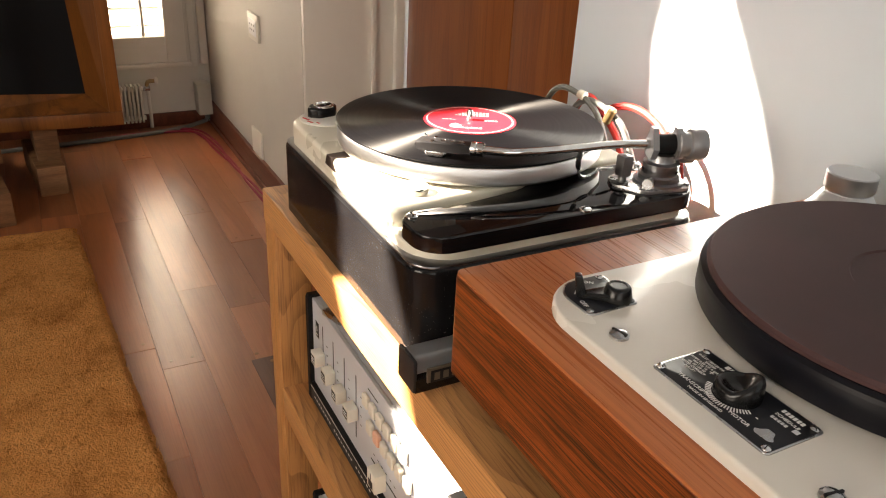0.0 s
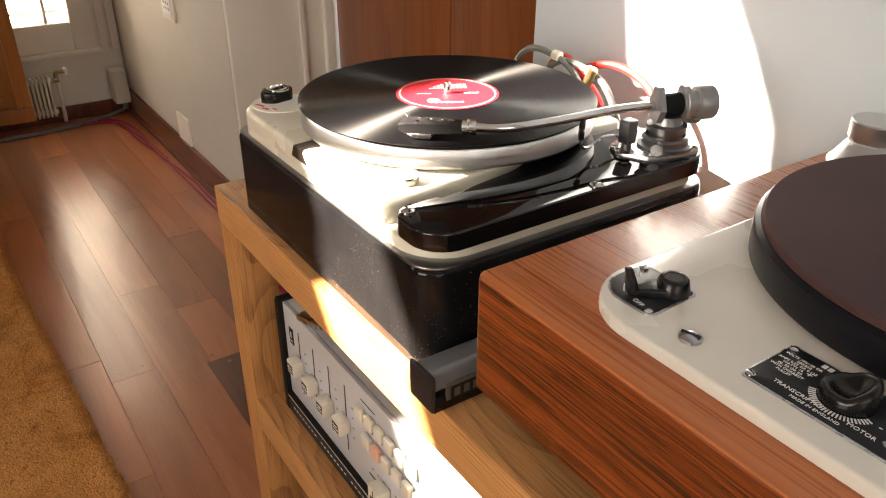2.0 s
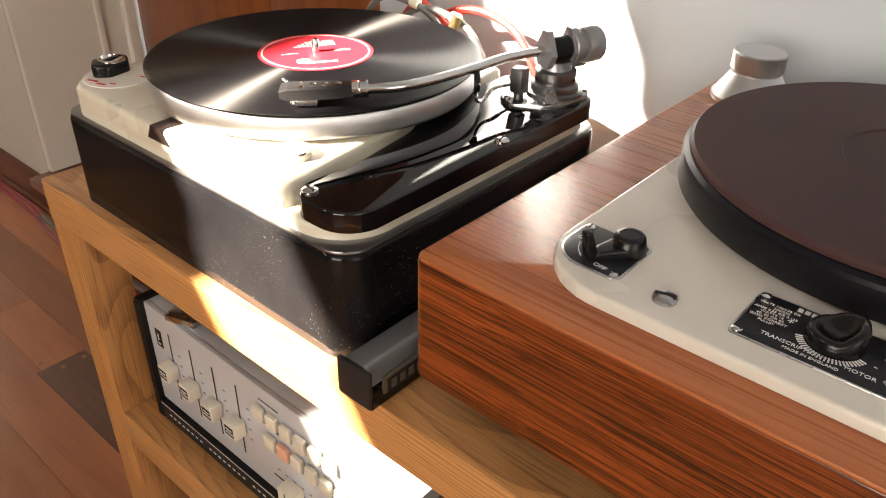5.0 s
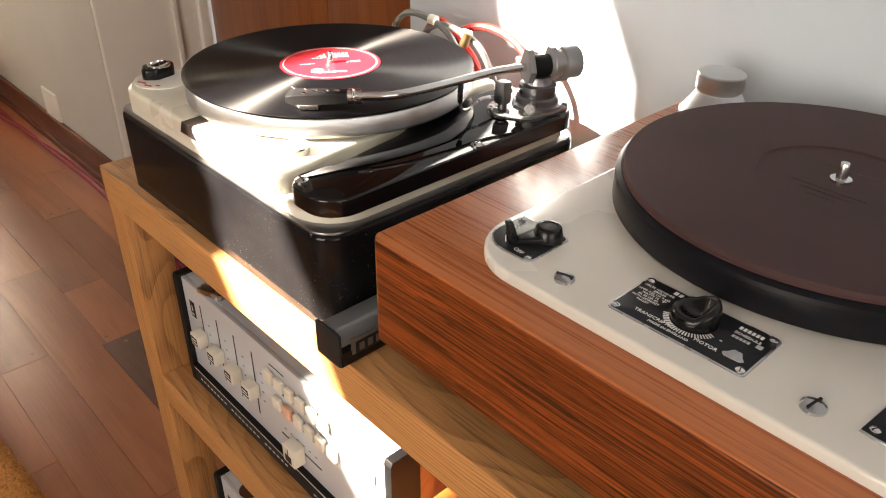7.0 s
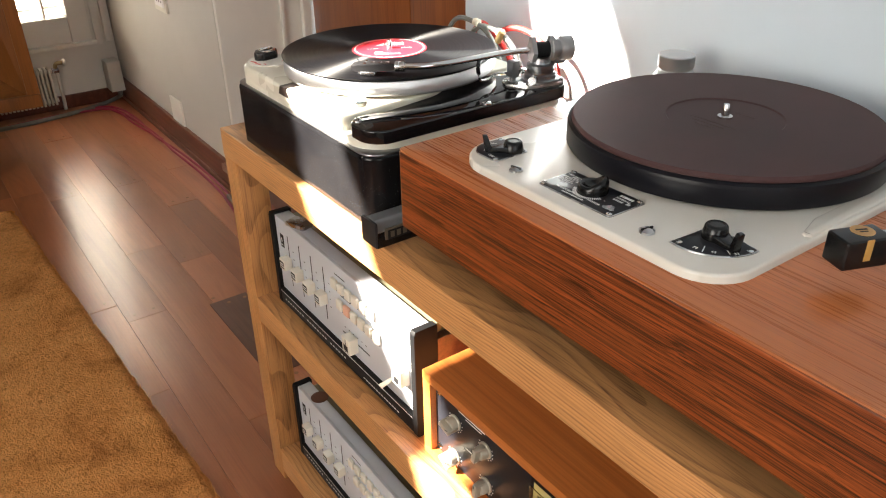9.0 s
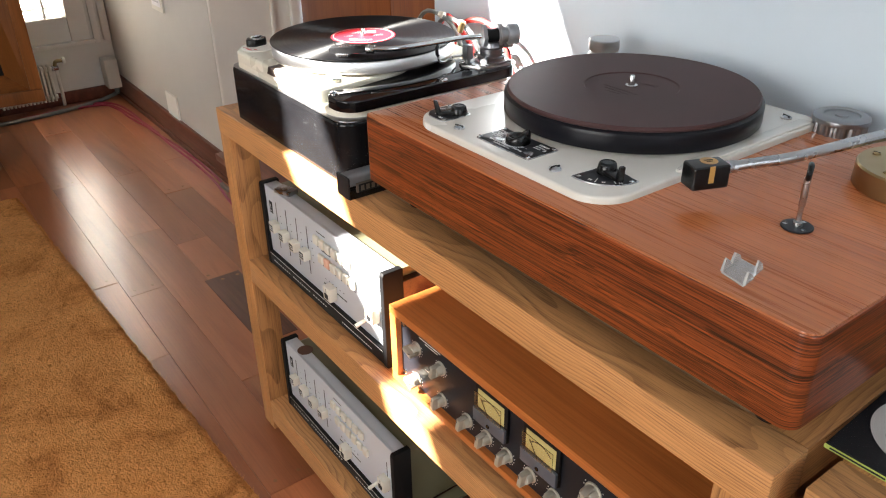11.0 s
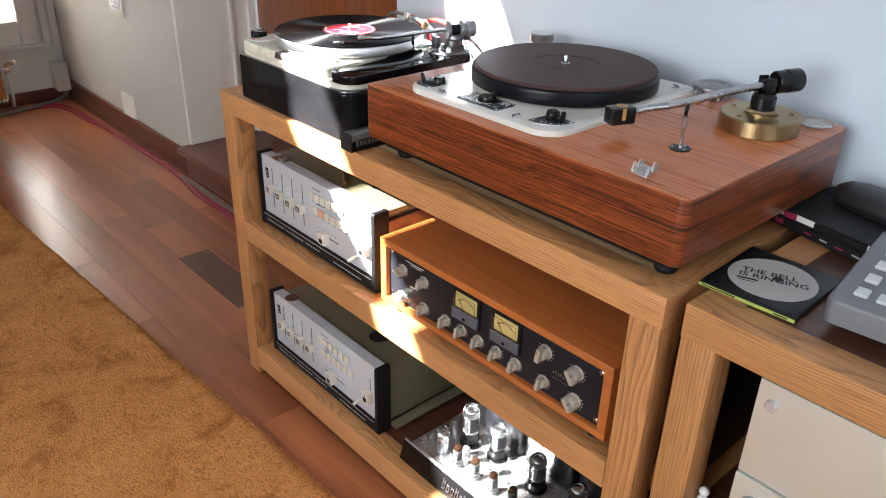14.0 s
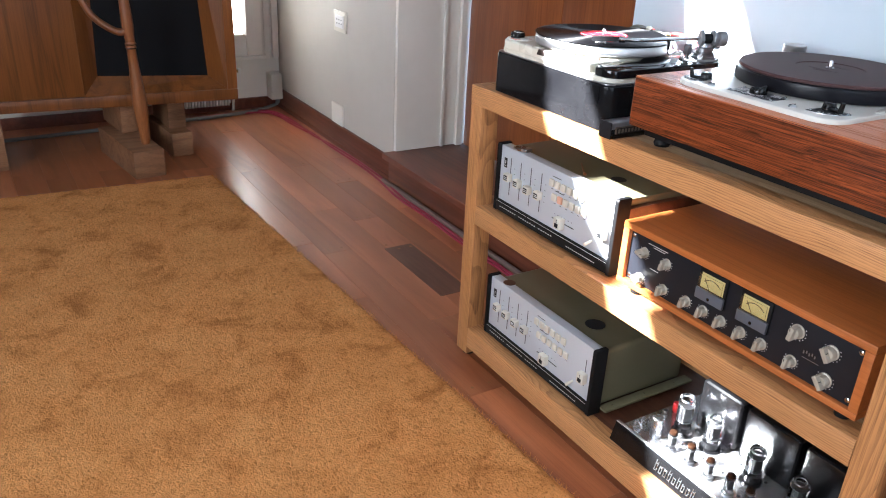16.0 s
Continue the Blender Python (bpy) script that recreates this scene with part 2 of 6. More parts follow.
black_matt = painted("black_matt", (0.005, 0.005, 0.0055), 0.55, 160, 0.1, 0.3)
acrylic = mat("black_acrylic", 0.03, 0.0, (0.005, 0.005, 0.006))[0]
graphite = painted("graphite_plate", (0.013, 0.014, 0.018), 0.3, 120, 0.04, 0.2)
grey_plastic = painted("grey_plastic", (0.16, 0.165, 0.18), 0.4, 200, 0.06, 0.1)
light_grey = painted("light_grey_plastic", (0.55, 0.56, 0.58), 0.4, 120, 0.03, 0.06)
olive = painted("olive_metal_cover", (0.19, 0.175, 0.105), 0.33, 120, 0.05, 0.15, metal=0.35)
mat_rubber = painted("brown_rubber", (0.072, 0.035, 0.035), 0.55, 35, 0.05, 0.45)
platter_black = painted("black_enamel", (0.007, 0.007, 0.010), 0.3, 60, 0.02, 0.2)
red_label = painted("red_paper", (0.62, 0.018, 0.035), 0.45, 80, 0.03, 0.08)
pale_print = painted("pale_print", (0.80, 0.70, 0.66), 0.5, 80, 0.0, 0.05)
white_print = painted("white_print", (0.78, 0.78, 0.77), 0.5, 80, 0.0, 0.03)
dark_print = painted("dark_print", (0.012, 0.012, 0.013), 0.5, 80, 0.0, 0.1)
red_print = painted("red_print", (0.60, 0.03, 0.03), 0.45, 80, 0.0, 0.05)
orange_key = painted("orange_key", (0.72, 0.40, 0.28), 0.4, 80, 0.02, 0.05)
red_cable = painted("red_braid", (0.60, 0.030, 0.026), 0.5, 900, 0.5, 0.2)
wine_cable = painted("wine_cable", (0.30, 0.016, 0.050), 0.4, 400, 0.1, 0.15)
grey_cable = painted("grey_cable", (0.16, 0.165, 0.16), 0.45, 400, 0.1, 0.15)
lime = painted("lime_paper", (0.40, 0.45, 0.10), 0.45, 80, 0.0, 0.05)
gold_paint = painted("gold_sticker", (0.48, 0.26, 0.07), 0.35, 80, 0.0, 0.1)
meter_lip = painted("blue_grey_lip", (0.085, 0.095, 0.115), 0.32, 120, 0.03, 0.1)
disc_grey = painted("pale_disc_print", (0.47, 0.45, 0.44), 0.5, 80, 0.02, 0.04)
dark_panel = painted("near_black_brown", (0.022, 0.012, 0.009), 0.5, 60, 0.05, 0.25)
paper_white = painted("white_paper", (0.76, 0.74, 0.74), 0.5, 80, 0.02, 0.03)
foam_white = painted("white_foam", (0.80, 0.80, 0.82), 0.6, 300, 0.2, 0.05)
leather = painted("black_leather", (0.02, 0.02, 0.023), 0.38, 300, 0.3, 0.3)
meter_face = painted("meter_face", (0.62, 0.50, 0.22), 0.45, 80, 0.0, 0.06)
grille_cloth = painted("dark_grille_cloth", (0.004, 0.0045, 0.006), 0.7, 900, 0.5, 0.3)

chrome = metalm("chrome", (0.80, 0.80, 0.80), 0.09)
steel = metalm("satin_steel", (0.52, 0.52, 0.53), 0.26)
dark_steel = metalm("dark_steel", (0.32, 0.325, 0.34), 0.32)
arm_grey = painted("grey_anodised", (0.27, 0.27, 0.28), 0.34, 160, 0.03, 0.12, metal=0.55)
shell_black = painted("black_anodised", (0.022, 0.022, 0.024), 0.3, 160, 0.03, 0.12)
alu = metalm("turned_aluminium", (0.68, 0.68, 0.69), 0.36, radial=True)
alu_panel = painted("satin_silver_panel", (0.60, 0.64, 0.69), 0.36, 300, 0.04, 0.05, metal=0.35)
champagne = painted("champagne_panel", (0.72, 0.73, 0.67), 0.32, 300, 0.03, 0.08, metal=0.5)
knob_metal = painted("champagne_knob", (0.38, 0.34, 0.275), 0.36, 200, 0.02, 0.06, metal=0.1)
worn_bronze = painted("worn_bronze", (0.13, 0.105, 0.080), 0.4, 200, 0.05, 0.3, metal=0.4)
satin = painted("satin_silver", (0.66, 0.66, 0.66), 0.24, 200, 0.01, 0.05, metal=0.5)
brass = metalm("brass", (0.38, 0.28, 0.145), 0.33)
mirror_steel = painted("polished_chassis", (0.55, 0.55, 0.56), 0.24, 60, 0.01, 0.1, metal=0.8)
valve_grey = painted("carbonised_plate", (0.05, 0.05, 0.052), 0.45, 120, 0.03, 0.15, metal=0.3)
getter_brown = painted("smoked_getter", (0.055, 0.024, 0.012), 0.25, 90, 0.01, 0.3, metal=0.7)

for m in (black_plastic,):
    m.node_tree.nodes["Principled BSDF"].inputs["Specular IOR Level"].default_value = 0.35
for m in (mat_rubber, shell_black, black_matt, grille_cloth, dark_print, platter_black, graphite):
    m.node_tree.nodes["Principled BSDF"].inputs["Specular IOR Level"].default_value = 0.2

# varnished black with settled dust
lacquer, nt, b = mat("black_lacquer", 0.10, 0, (0.004, 0.004, 0.005))
b.inputs["Specular IOR Level"].default_value = 0.22
vo = nt.nodes.new("ShaderNodeTexVoronoi")
vo.inputs["Scale"].default_value = 330
nt.links.new(coords(nt).outputs[0], vo.inputs["Vector"])
dust = ramp(nt, vo.outputs["Distance"], [(0.07, (1, 1, 1)), (0.12, (0, 0, 0))])
patch = ramp(nt, noise_tex(nt, coords(nt), 11, 4), [(0.42, (0, 0, 0)), (0.66, (1, 1, 1))])
nt.links.new(blend(nt, ramp(nt, noise_tex(nt, coords(nt), 5, 5, 0.6), [(0.35, (0.004, 0.004, 0.005)), (0.65, (0.011, 0.011, 0.012))]), (0.42, 0.41, 0.39), blend(nt, dust, patch, 1.0, "MULTIPLY")), b.inputs["Base Color"])

# pressed vinyl, fine grooves that stretch the gloss
vinyl, nt, b = mat("vinyl", 0.22, 0, (0.004, 0.004, 0.005), Anisotropic=1.0, Anisotropic_Rotation=0.25)
b.inputs["Specular IOR Level"].default_value = 0.26
tg = nt.nodes.new("ShaderNodeTangent")
tg.direction_type, tg.axis = "RADIAL", "Z"
nt.links.new(tg.outputs[0], b.inputs["Tangent"])
radius = nt.nodes.new("ShaderNodeVectorMath")
radius.operation = "LENGTH"
nt.links.new(coords(nt, (1, 1, 0)).outputs[0], radius.inputs[0])
rings = nt.nodes.new("ShaderNodeTexNoise")
rings.noise_dimensions = "1D"
rings.inputs["Scale"].default_value, rings.inputs["Detail"].default_value = 260, 4
nt.links.new(radius.outputs["Value"], rings.inputs["W"])
rough_from(nt, b, rings.outputs["Fac"], 0.38, 0.46)

# glass and clear plastic
glass, nt, b = mat("clear_glass", 0.03, 0, (0.97, 0.98, 0.98), Transmission_Weight=1.0, IOR=1.45)
valve_glass, nt, b = mat("valve_glass", 0.02, 0, (0.97, 0.97, 0.97), Transmission_Weight=1.0, IOR=1.14)
thin_clear, nt, b = mat("thin_clear_sheet", 0.05, 0, (0.97, 0.97, 0.97), Transmission_Weight=1.0, IOR=1.06)
hazy_plastic, nt, b = mat("hazy_plastic", 0.15, 0, (0.92, 0.92, 0.90), Transmission_Weight=0.72, IOR=1.4)
clear_plastic, nt, b = mat("clear_plastic", 0.08, 0, (0.93, 0.94, 0.93), Transmission_Weight=0.9, IOR=1.47)

# long-pile rug, tan with darker brushed patches; shade between the small curled tufts is painted in
rug_mat, nt, b = mat("tan_pile", 0.95)
b.inputs["Specular IOR Level"].default_value = 0.1
n1 = noise_tex(nt, coords(nt), 7, 6, 0.68, 0.6)
n2 = noise_tex(nt, coords(nt), 320, 3, 0.7)
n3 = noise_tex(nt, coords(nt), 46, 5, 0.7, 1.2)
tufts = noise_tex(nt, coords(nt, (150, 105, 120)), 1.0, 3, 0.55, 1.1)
c = ramp(nt, n1, [(0.33, (0.44, 0.175, 0.050)), (0.46, (0.68, 0.300, 0.095)), (0.70, (0.78, 0.370, 0.130))])
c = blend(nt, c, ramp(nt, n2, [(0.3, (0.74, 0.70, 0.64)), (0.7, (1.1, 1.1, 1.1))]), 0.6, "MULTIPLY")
# next two lines darken gaps and hollows of the pile, shade put into colour
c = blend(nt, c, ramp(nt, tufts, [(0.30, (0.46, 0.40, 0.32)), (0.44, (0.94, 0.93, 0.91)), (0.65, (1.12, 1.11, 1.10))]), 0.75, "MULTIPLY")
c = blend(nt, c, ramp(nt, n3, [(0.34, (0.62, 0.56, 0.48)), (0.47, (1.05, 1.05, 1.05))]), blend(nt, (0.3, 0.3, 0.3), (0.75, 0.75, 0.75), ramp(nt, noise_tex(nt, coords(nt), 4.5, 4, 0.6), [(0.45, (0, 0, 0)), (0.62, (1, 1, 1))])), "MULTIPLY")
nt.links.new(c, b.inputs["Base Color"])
bump(nt, b, blend(nt, n2, tufts, 0.8), 1.0, 0.012)

# sunlit outdoors behind blinds
outdoors, nt, b = mat("bright_outdoors", 0.9, 0, (0.8, 0.8, 0.8), Emission_Strength=0.8)
b.inputs["Emission Color"].default_value = (1.0, 0.96, 0.88, 1)
outdoors_dim, nt, b = mat("daylight_outdoors", 0.9, 0, (0.6, 0.7, 0.8), Emission_Strength=0.2)
b.inputs["Emission Color"].default_value = (0.85, 0.93, 1.0, 1)
# glow behind the added back opening, only for fill
fill_glow_back, nt, b = mat("back_fill_glow", 0.9, 0, (0.6, 0.7, 0.8), Emission_Strength=0.13)
b.inputs["Emission Color"].default_value = (0.85, 0.93, 1.0, 1)
lit_meter, nt, b = mat("lit_meter_scale", 0.5, 0, (0.36, 0.29, 0.11), Emission_Strength=0.004)
b.inputs["Emission Color"].default_value = (1.0, 0.72, 0.25, 1)

# ---- building helpers ----
ORIGIN = {}


def thing(name, at, label, category, group="", kind=""):
    """An empty at a thing's base, to which its parts belong."""
    ob = new(name)
    ob.empty_display_size = 0.02
    ob.location = at
    ORIGIN[ob] = Vector(at)
    return tagged(ob, label, category, group, kind)


def mesh_of(name, bm, material, smooth=35):
    bmesh.ops.recalc_face_normals(bm, faces=bm.faces)
    me = bpy.data.meshes.new(name)
    bm.to_mesh(me)
    bm.free()
    me.materials.append(material)
    if smooth:
        me.polygons.foreach_set("use_smooth", [True] * len(me.polygons))
        me.set_sharp_from_angle(angle=radians(smooth))
    return me


def part(name, bm, material, parent, label="", smooth=35):
    """One mesh, drawn in world places, under a thing or a part."""
    o = ORIGIN[parent]
    bmesh.ops.translate(bm, vec=-o, verts=bm.verts)
    ob = new(name, mesh_of(name, bm, material, smooth))
    ob.parent = parent
    ORIGIN[ob] = o
    return tagged(ob, label)


def single(name, bm, material, at, label, category="", group="", kind="", smooth=35):
    """A thing of one mesh, its origin at its base."""
    bmesh.ops.translate(bm, vec=-Vector(at), verts=bm.verts)
    ob = new(name, mesh_of(name, bm, material, smooth))
    ob.location = at
    ORIGIN[ob] = Vector(at)
    return tagged(ob, label, category, group, kind)


def box(x0, x1, y0, y1, z0, z1, bev=0.0, seg=2, bm=None):
    bm = bm or bmesh.new()
    g = bmesh.ops.create_cube(bm, size=1)["verts"]
    for v in g:
        v.co = Vector(((x0 + x1) / 2 + v.co.x * (x1 - x0), (y0 + y1) / 2 + v.co.y * (y1 - y0), (z0 + z1) / 2 + v.co.z * (z1 - z0)))
    if bev:
        es = {e for v in g for e in v.link_edges}
        bmesh.ops.bevel(bm, geom=list(es), offset=bev, segments=seg, profile=0.6, affect="EDGES", clamp_overlap=True)
    return bm


def lathe(profile, at=(0, 0, 0), n=32, axis=(0, 0, 1), bm=None):
    """Turns a profile of (radius, height) about an axis through at."""
    bm = bm or bmesh.new()
    q = Vector((0, 0, 1)).rotation_difference(Vector(axis))
    rings = []
    for r, h in profile:
        if r < 1e-6:
            rings.append([bm.verts.new(Vector(at) + q @ Vector((0, 0, h)))])
        else:
            rings.append([bm.verts.new(Vector(at) + q @ Vector((r * math.cos(6.28318531 * k / n), r * math.sin(6.28318531 * k / n), h))) for k in range(n)])
    for a, c in zip(rings, rings[1:]):
        for k in range(n):
            j = (k + 1) % n
            if len(a) == 1 and len(c) > 1:
                bm.faces.new((a[0], c[k], c[j]))
            elif len(c) == 1 and len(a) > 1:
                bm.faces.new((a[k], a[j], c[0]))
            elif len(a) > 1 and len(c) > 1:
                bm.faces.new((a[k], a[j], c[j], c[k]))
    return bm


def disc(at, r, h, n=32, bev=0.0008, axis=(0, 0, 1), bm=None):
    """A round slab, from at upwards along its axis."""
    return lathe([(0, 0), (r - bev, 0), (r, bev), (r, h - bev), (r - bev, h), (0, h)], at, n, axis, bm)


def rounded(points, radii, seg=7):
    """A plan outline with its corners rounded, each by its own radius."""
    out, n = [], len(points)
    for i, p in enumerate(points):
        p, a, c = Vector(p), Vector(points[i - 1]), Vector(points[(i + 1) % n])
        r = radii[i] if isinstance(radii, (list, tuple)) else radii
        u, w = (a - p).normalized(), (c - p).normalized()
        half = u.angle(w) / 2
        d = min(r / math.tan(half), (a - p).length * 0.48, (c - p).length * 0.48)
        rr = d * math.tan(half)
        centre = p + (u + w).normalized() * (rr / math.sin(half))
        s, e = p + u * d - centre, p + w * d - centre
        for k in range(seg + 1):
            v = s.lerp(e, k / seg)
            out.append(tuple(centre + v.normalized() * rr))
    return out


def slab(outline, z0, z1, bev=0.001, bm=None, seg=2):
    """An outline of (x, y) raised from z0 to z1, with a rolled top edge."""
    bm = bm or bmesh.new()
    cx, cy = sum(p[0] for p in outline) / len(outline), sum(p[1] for p in outline) / len(outline)
    rows = [(z0, 0.0)] + [(z1 - bev + bev * math.sin(1.5708 * k / seg), bev * (1 - math.cos(1.5708 * k / seg))) for k in range(seg + 1)]
    n, rings = len(outline), []
    for z, inset in rows:
        ring = []
        for i in range(n):
            p, a, c = Vector(outline[i]), Vector(outline[i - 1]), Vector(outline[(i + 1) % n])
            t = (c - a).normalized()
            nrm = Vector((-t.y, t.x))
            if nrm.dot(Vector((cx, cy)) - p) < 0:
                nrm = -nrm
            q = p + nrm * inset
            ring.append(bm.verts.new((q.x, q.y, z)))
        rings.append(ring)
    for a, c in zip(rings, rings[1:]):
        for k in range(n):
            j = (k + 1) % n
            bm.faces.new((a[k], a[j], c[j], c[k]))
    bm.faces.new(rings[0])
    bm.faces.new(rings[-1])
    return bm


def smooth_path(points, steps=8):
    """A smooth line through the points."""
    pts = [Vector(p) for p in points]
    pts = [2 * pts[0] - pts[1]] + pts + [2 * pts[-1] - pts[-2]]
    out = []
    for i in range(1, len(pts) - 2):
        for k in range(steps):
            t = k / steps
            a, b2, c2, d = pts[i - 1], pts[i], pts[i + 1], pts[i + 2]
            out.append(0.5 * (2 * b2 + (c2 - a) * t + (2 * a - 5 * b2 + 4 * c2 - d) * t * t + (3 * b2 - a - 3 * c2 + d) * t ** 3))
    return out + [pts[-2]]


def tube(points, radius, n=10, steps=8, bm=None):
    """A round rod or cable along a smooth line; radius a number or a function of 0 to 1."""
    bm = bm or bmesh.new()
    line = smooth_path(points, steps) if steps else [Vector(p) for p in points]
    rings, up = [], Vector((0.13, 0.21, 1)).normalized()
    for i, p in enumerate(line):
        d = (line[min(i + 1, len(line) - 1)] - line[max(i - 1, 0)]).normalized()
        s = d.cross(up)
        s = s.normalized() if s.length > 1e-4 else Vector((1, 0, 0))
        u = s.cross(d)
        r = radius(i / (len(line) - 1)) if callable(radius) else radius
        rings.append([bm.verts.new(p + r * (math.cos(6.28318531 * k / n) * s + math.sin(6.28318531 * k / n) * u)) for k in range(n)])
    for a, c in zip(rings, rings[1:]):
        for k in range(n):
            bm.faces.new((a[k], a[(k + 1) % n], c[(k + 1) % n], c[k]))
    bm.faces.new(rings[0])
    bm.faces.new(rings[-1])
    return bm


def turn(bm, degrees, at, axis="Z"):
    bmesh.ops.rotate(bm, cent=at, matrix=Matrix.Rotation(radians(degrees), 3, axis), verts=bm.verts)
    return bm


def letters(text, size, m, parent, name="lettering", depth=0.0002, align="CENTER"):
    """Words as thin raised letters; m places them (read along x, face up z)."""
    cu = bpy.data.curves.new(name, "FONT")
    cu.body, cu.size, cu.extrude, cu.align_x, cu.align_y, cu.resolution_u = text, size, depth, align, "CENTER", 2
    tmp = bpy.data.objects.new(name, cu)
    me = bpy.data.meshes.new_from_object(tmp)
    bpy.data.objects.remove(tmp)
    bm = bmesh.new()
    bm.from_mesh(me)
    bpy.data.meshes.remove(me)
    bm.transform(m)
    return bm


def face_minus_x(x, y, z, tilt=0.0):
    """Places flat things on a face that looks towards -x: their x runs to -y, their y up."""
    return Matrix.Translation((x, y, z)) @ Matrix(((0, 0, -1), (-1, 0, 0), (0, 1, 0))).to_4x4()


def lying(x, y, z, degrees=-90):
    """Places flat things on a table: by default they read along -y, seen from -x."""
    return Matrix.Translation((x, y, z)) @ Matrix.Rotation(radians(degrees), 4, "Z")

# ---- the room ----
WALL_X, FAR_Y, LEFT_X, BACK_Y, CEIL = 0.758, 3.76, -3.3, -2.5, 2.5
DOOR_Y0, DOOR_Y1, DOOR_X = 0.985, 2.33, 1.09


def structure(name, bm, material, label, smooth=35):
    return single(name, bm, material, (0, 0, 0), label, kind="structure", smooth=smooth)


sub = structure("floor", box(LEFT_X - 0.2, DOOR_X + 0.2, BACK_Y - 0.2, FAR_Y + 0.3, -0.1, -0.006), step_wood, "reddish varnished wooden plank floor")
structure("wall_rack", box(WALL_X, WALL_X + 0.5, BACK_Y, DOOR_Y0, 0, CEIL), plaster, "white plaster wall behind the racks")
structure("wall_side", box(WALL_X, WALL_X + 0.5, DOOR_Y1 + 0.002, FAR_Y + 0.3, 0, CEIL), warm_plaster, "white plaster wall between doorway and window, warm dim light in its colour")
structure("wall_lintel", box(WALL_X, WALL_X + 0.5, DOOR_Y0, DOOR_Y1 + 0.002, 2.15, CEIL), plaster, "white plaster above the doorway")
structure("wall_left", box(LEFT_X - 0.2, LEFT_X, BACK_Y, -1.4, 0, CEIL), dull_plaster, "unseen buff plaster wall, darkened to cut bounced light")
structure("wall_left_far", box(LEFT_X - 0.2, LEFT_X, 0.4, FAR_Y + 0.3, 0, CEIL), dull_plaster, "unseen buff plaster wall, darkened to cut bounced light")
structure("wall_left_low", box(LEFT_X - 0.2, LEFT_X, -1.4, 0.4, 0, 0.8), dull_plaster, "unseen darkened buff plaster below the side window")
structure("wall_left_high", box(LEFT_X - 0.2, LEFT_X, -1.4, 0.4, 2.3, CEIL), dull_plaster, "unseen darkened buff plaster above the side window")
structure("wall_back", box(LEFT_X, -1.7, BACK_Y - 0.2, BACK_Y, 0, CEIL), dull_plaster, "unseen buff plaster wall, darkened to cut bounced light")
structure("wall_back_right", box(0.1, WALL_X + 0.5, BACK_Y - 0.2, BACK_Y, 0, CEIL), dull_plaster, "unseen buff plaster wall, darkened to cut bounced light")
structure("wall_back_low", box(-1.7, 0.1, BACK_Y - 0.2, BACK_Y, 0, 0.75), dull_plaster, "unseen darkened buff plaster below the added back opening")
structure("wall_back_high", box(-1.7, 0.1, BACK_Y - 0.2, BACK_Y, 2.25, CEIL), dull_plaster, "unseen darkened buff plaster above the added back opening")
# far wall round its low window
WX0, WX1, WZ0, WZ1 = 0.02, 0.655, 0.30, 1.75
structure("wall_far", box(LEFT_X, WX0, FAR_Y, FAR_Y + 0.3, 0, CEIL), window_plaster, "white plaster wall with the window, brightened in its colour")
structure("wall_far_right", box(WX1, WALL_X, FAR_Y, FAR_Y + 0.3, 0, CEIL), window_plaster, "white plaster strip beside the window, brightened in its colour")
structure("wall_far_low", box(WX0, WX1, FAR_Y, FAR_Y + 0.3, 0, WZ0), window_plaster, "white plaster below the window, brightened in its colour")
structure("wall_far_high", box(WX0, WX1, FAR_Y, FAR_Y + 0.3, WZ1, CEIL), window_plaster, "white plaster above the window, brightened in its colour")
# unseen ceiling; its narrow roof light's uneven edges are added to shape the sun patches
SX0, SX1, SY0, SY1 = -3.15, -0.80, 1.66, 1.98
NEAR_EDGE = [(SX0, 1.745), (-2.60, 1.742), (-2.10, 1.737), (-1.90, 1.727), (-1.60, 1.735), (-1.50, 1.740), (-1.44, 1.712), (-1.35, 1.702), (SX1, 1.690)]
FAR_EDGE = [(SX0, 1.932), (-2.75, 1.920), (-2.55, 1.868), (-2.45, 1.850), (-2.30, 1.900), (-2.10, 1.932), (-2.04, 1.915), (-1.98, 1.870), (-1.87, 1.862), (-1.60, 1.880), (-1.42, 1.902), (-1.31, 1.862), (-1.225, 1.811), (-1.10, 1.760), (SX1, 1.700)]
bm = box(LEFT_X - 0.2, DOOR_X + 0.2, BACK_Y - 0.2, SY0, CEIL, CEIL + 0.12)
box(LEFT_X - 0.2, DOOR_X + 0.2, SY1, FAR_Y + 0.3, CEIL, CEIL + 0.12, bm=bm)
box(LEFT_X - 0.2, SX0, SY0, SY1, CEIL, CEIL + 0.02, bm=bm)
box(SX1, DOOR_X + 0.2, SY0, SY1, CEIL, CEIL + 0.02, bm=bm)
for edge, rim in ((NEAR_EDGE, SY0), (FAR_EDGE, SY1)):
    for (xa, ya), (xb, yb) in zip(edge, edge[1:]):
        vs = [bm.verts.new((x, y, z)) for z in (CEIL, CEIL + 0.012) for x, y in ((xa, rim), (xb, rim), (xb, yb), (xa, ya))]
        for q in ((0, 1, 2, 3), (4, 5, 6, 7), (0, 1, 5, 4), (1, 2, 6, 5), (2, 3, 7, 6), (3, 0, 4, 7)):
            bm.faces.new([vs[i] for i in q])
structure("ceiling", bm, plaster, "unseen white plaster ceiling with a narrow roof light shaped for the sun patches")

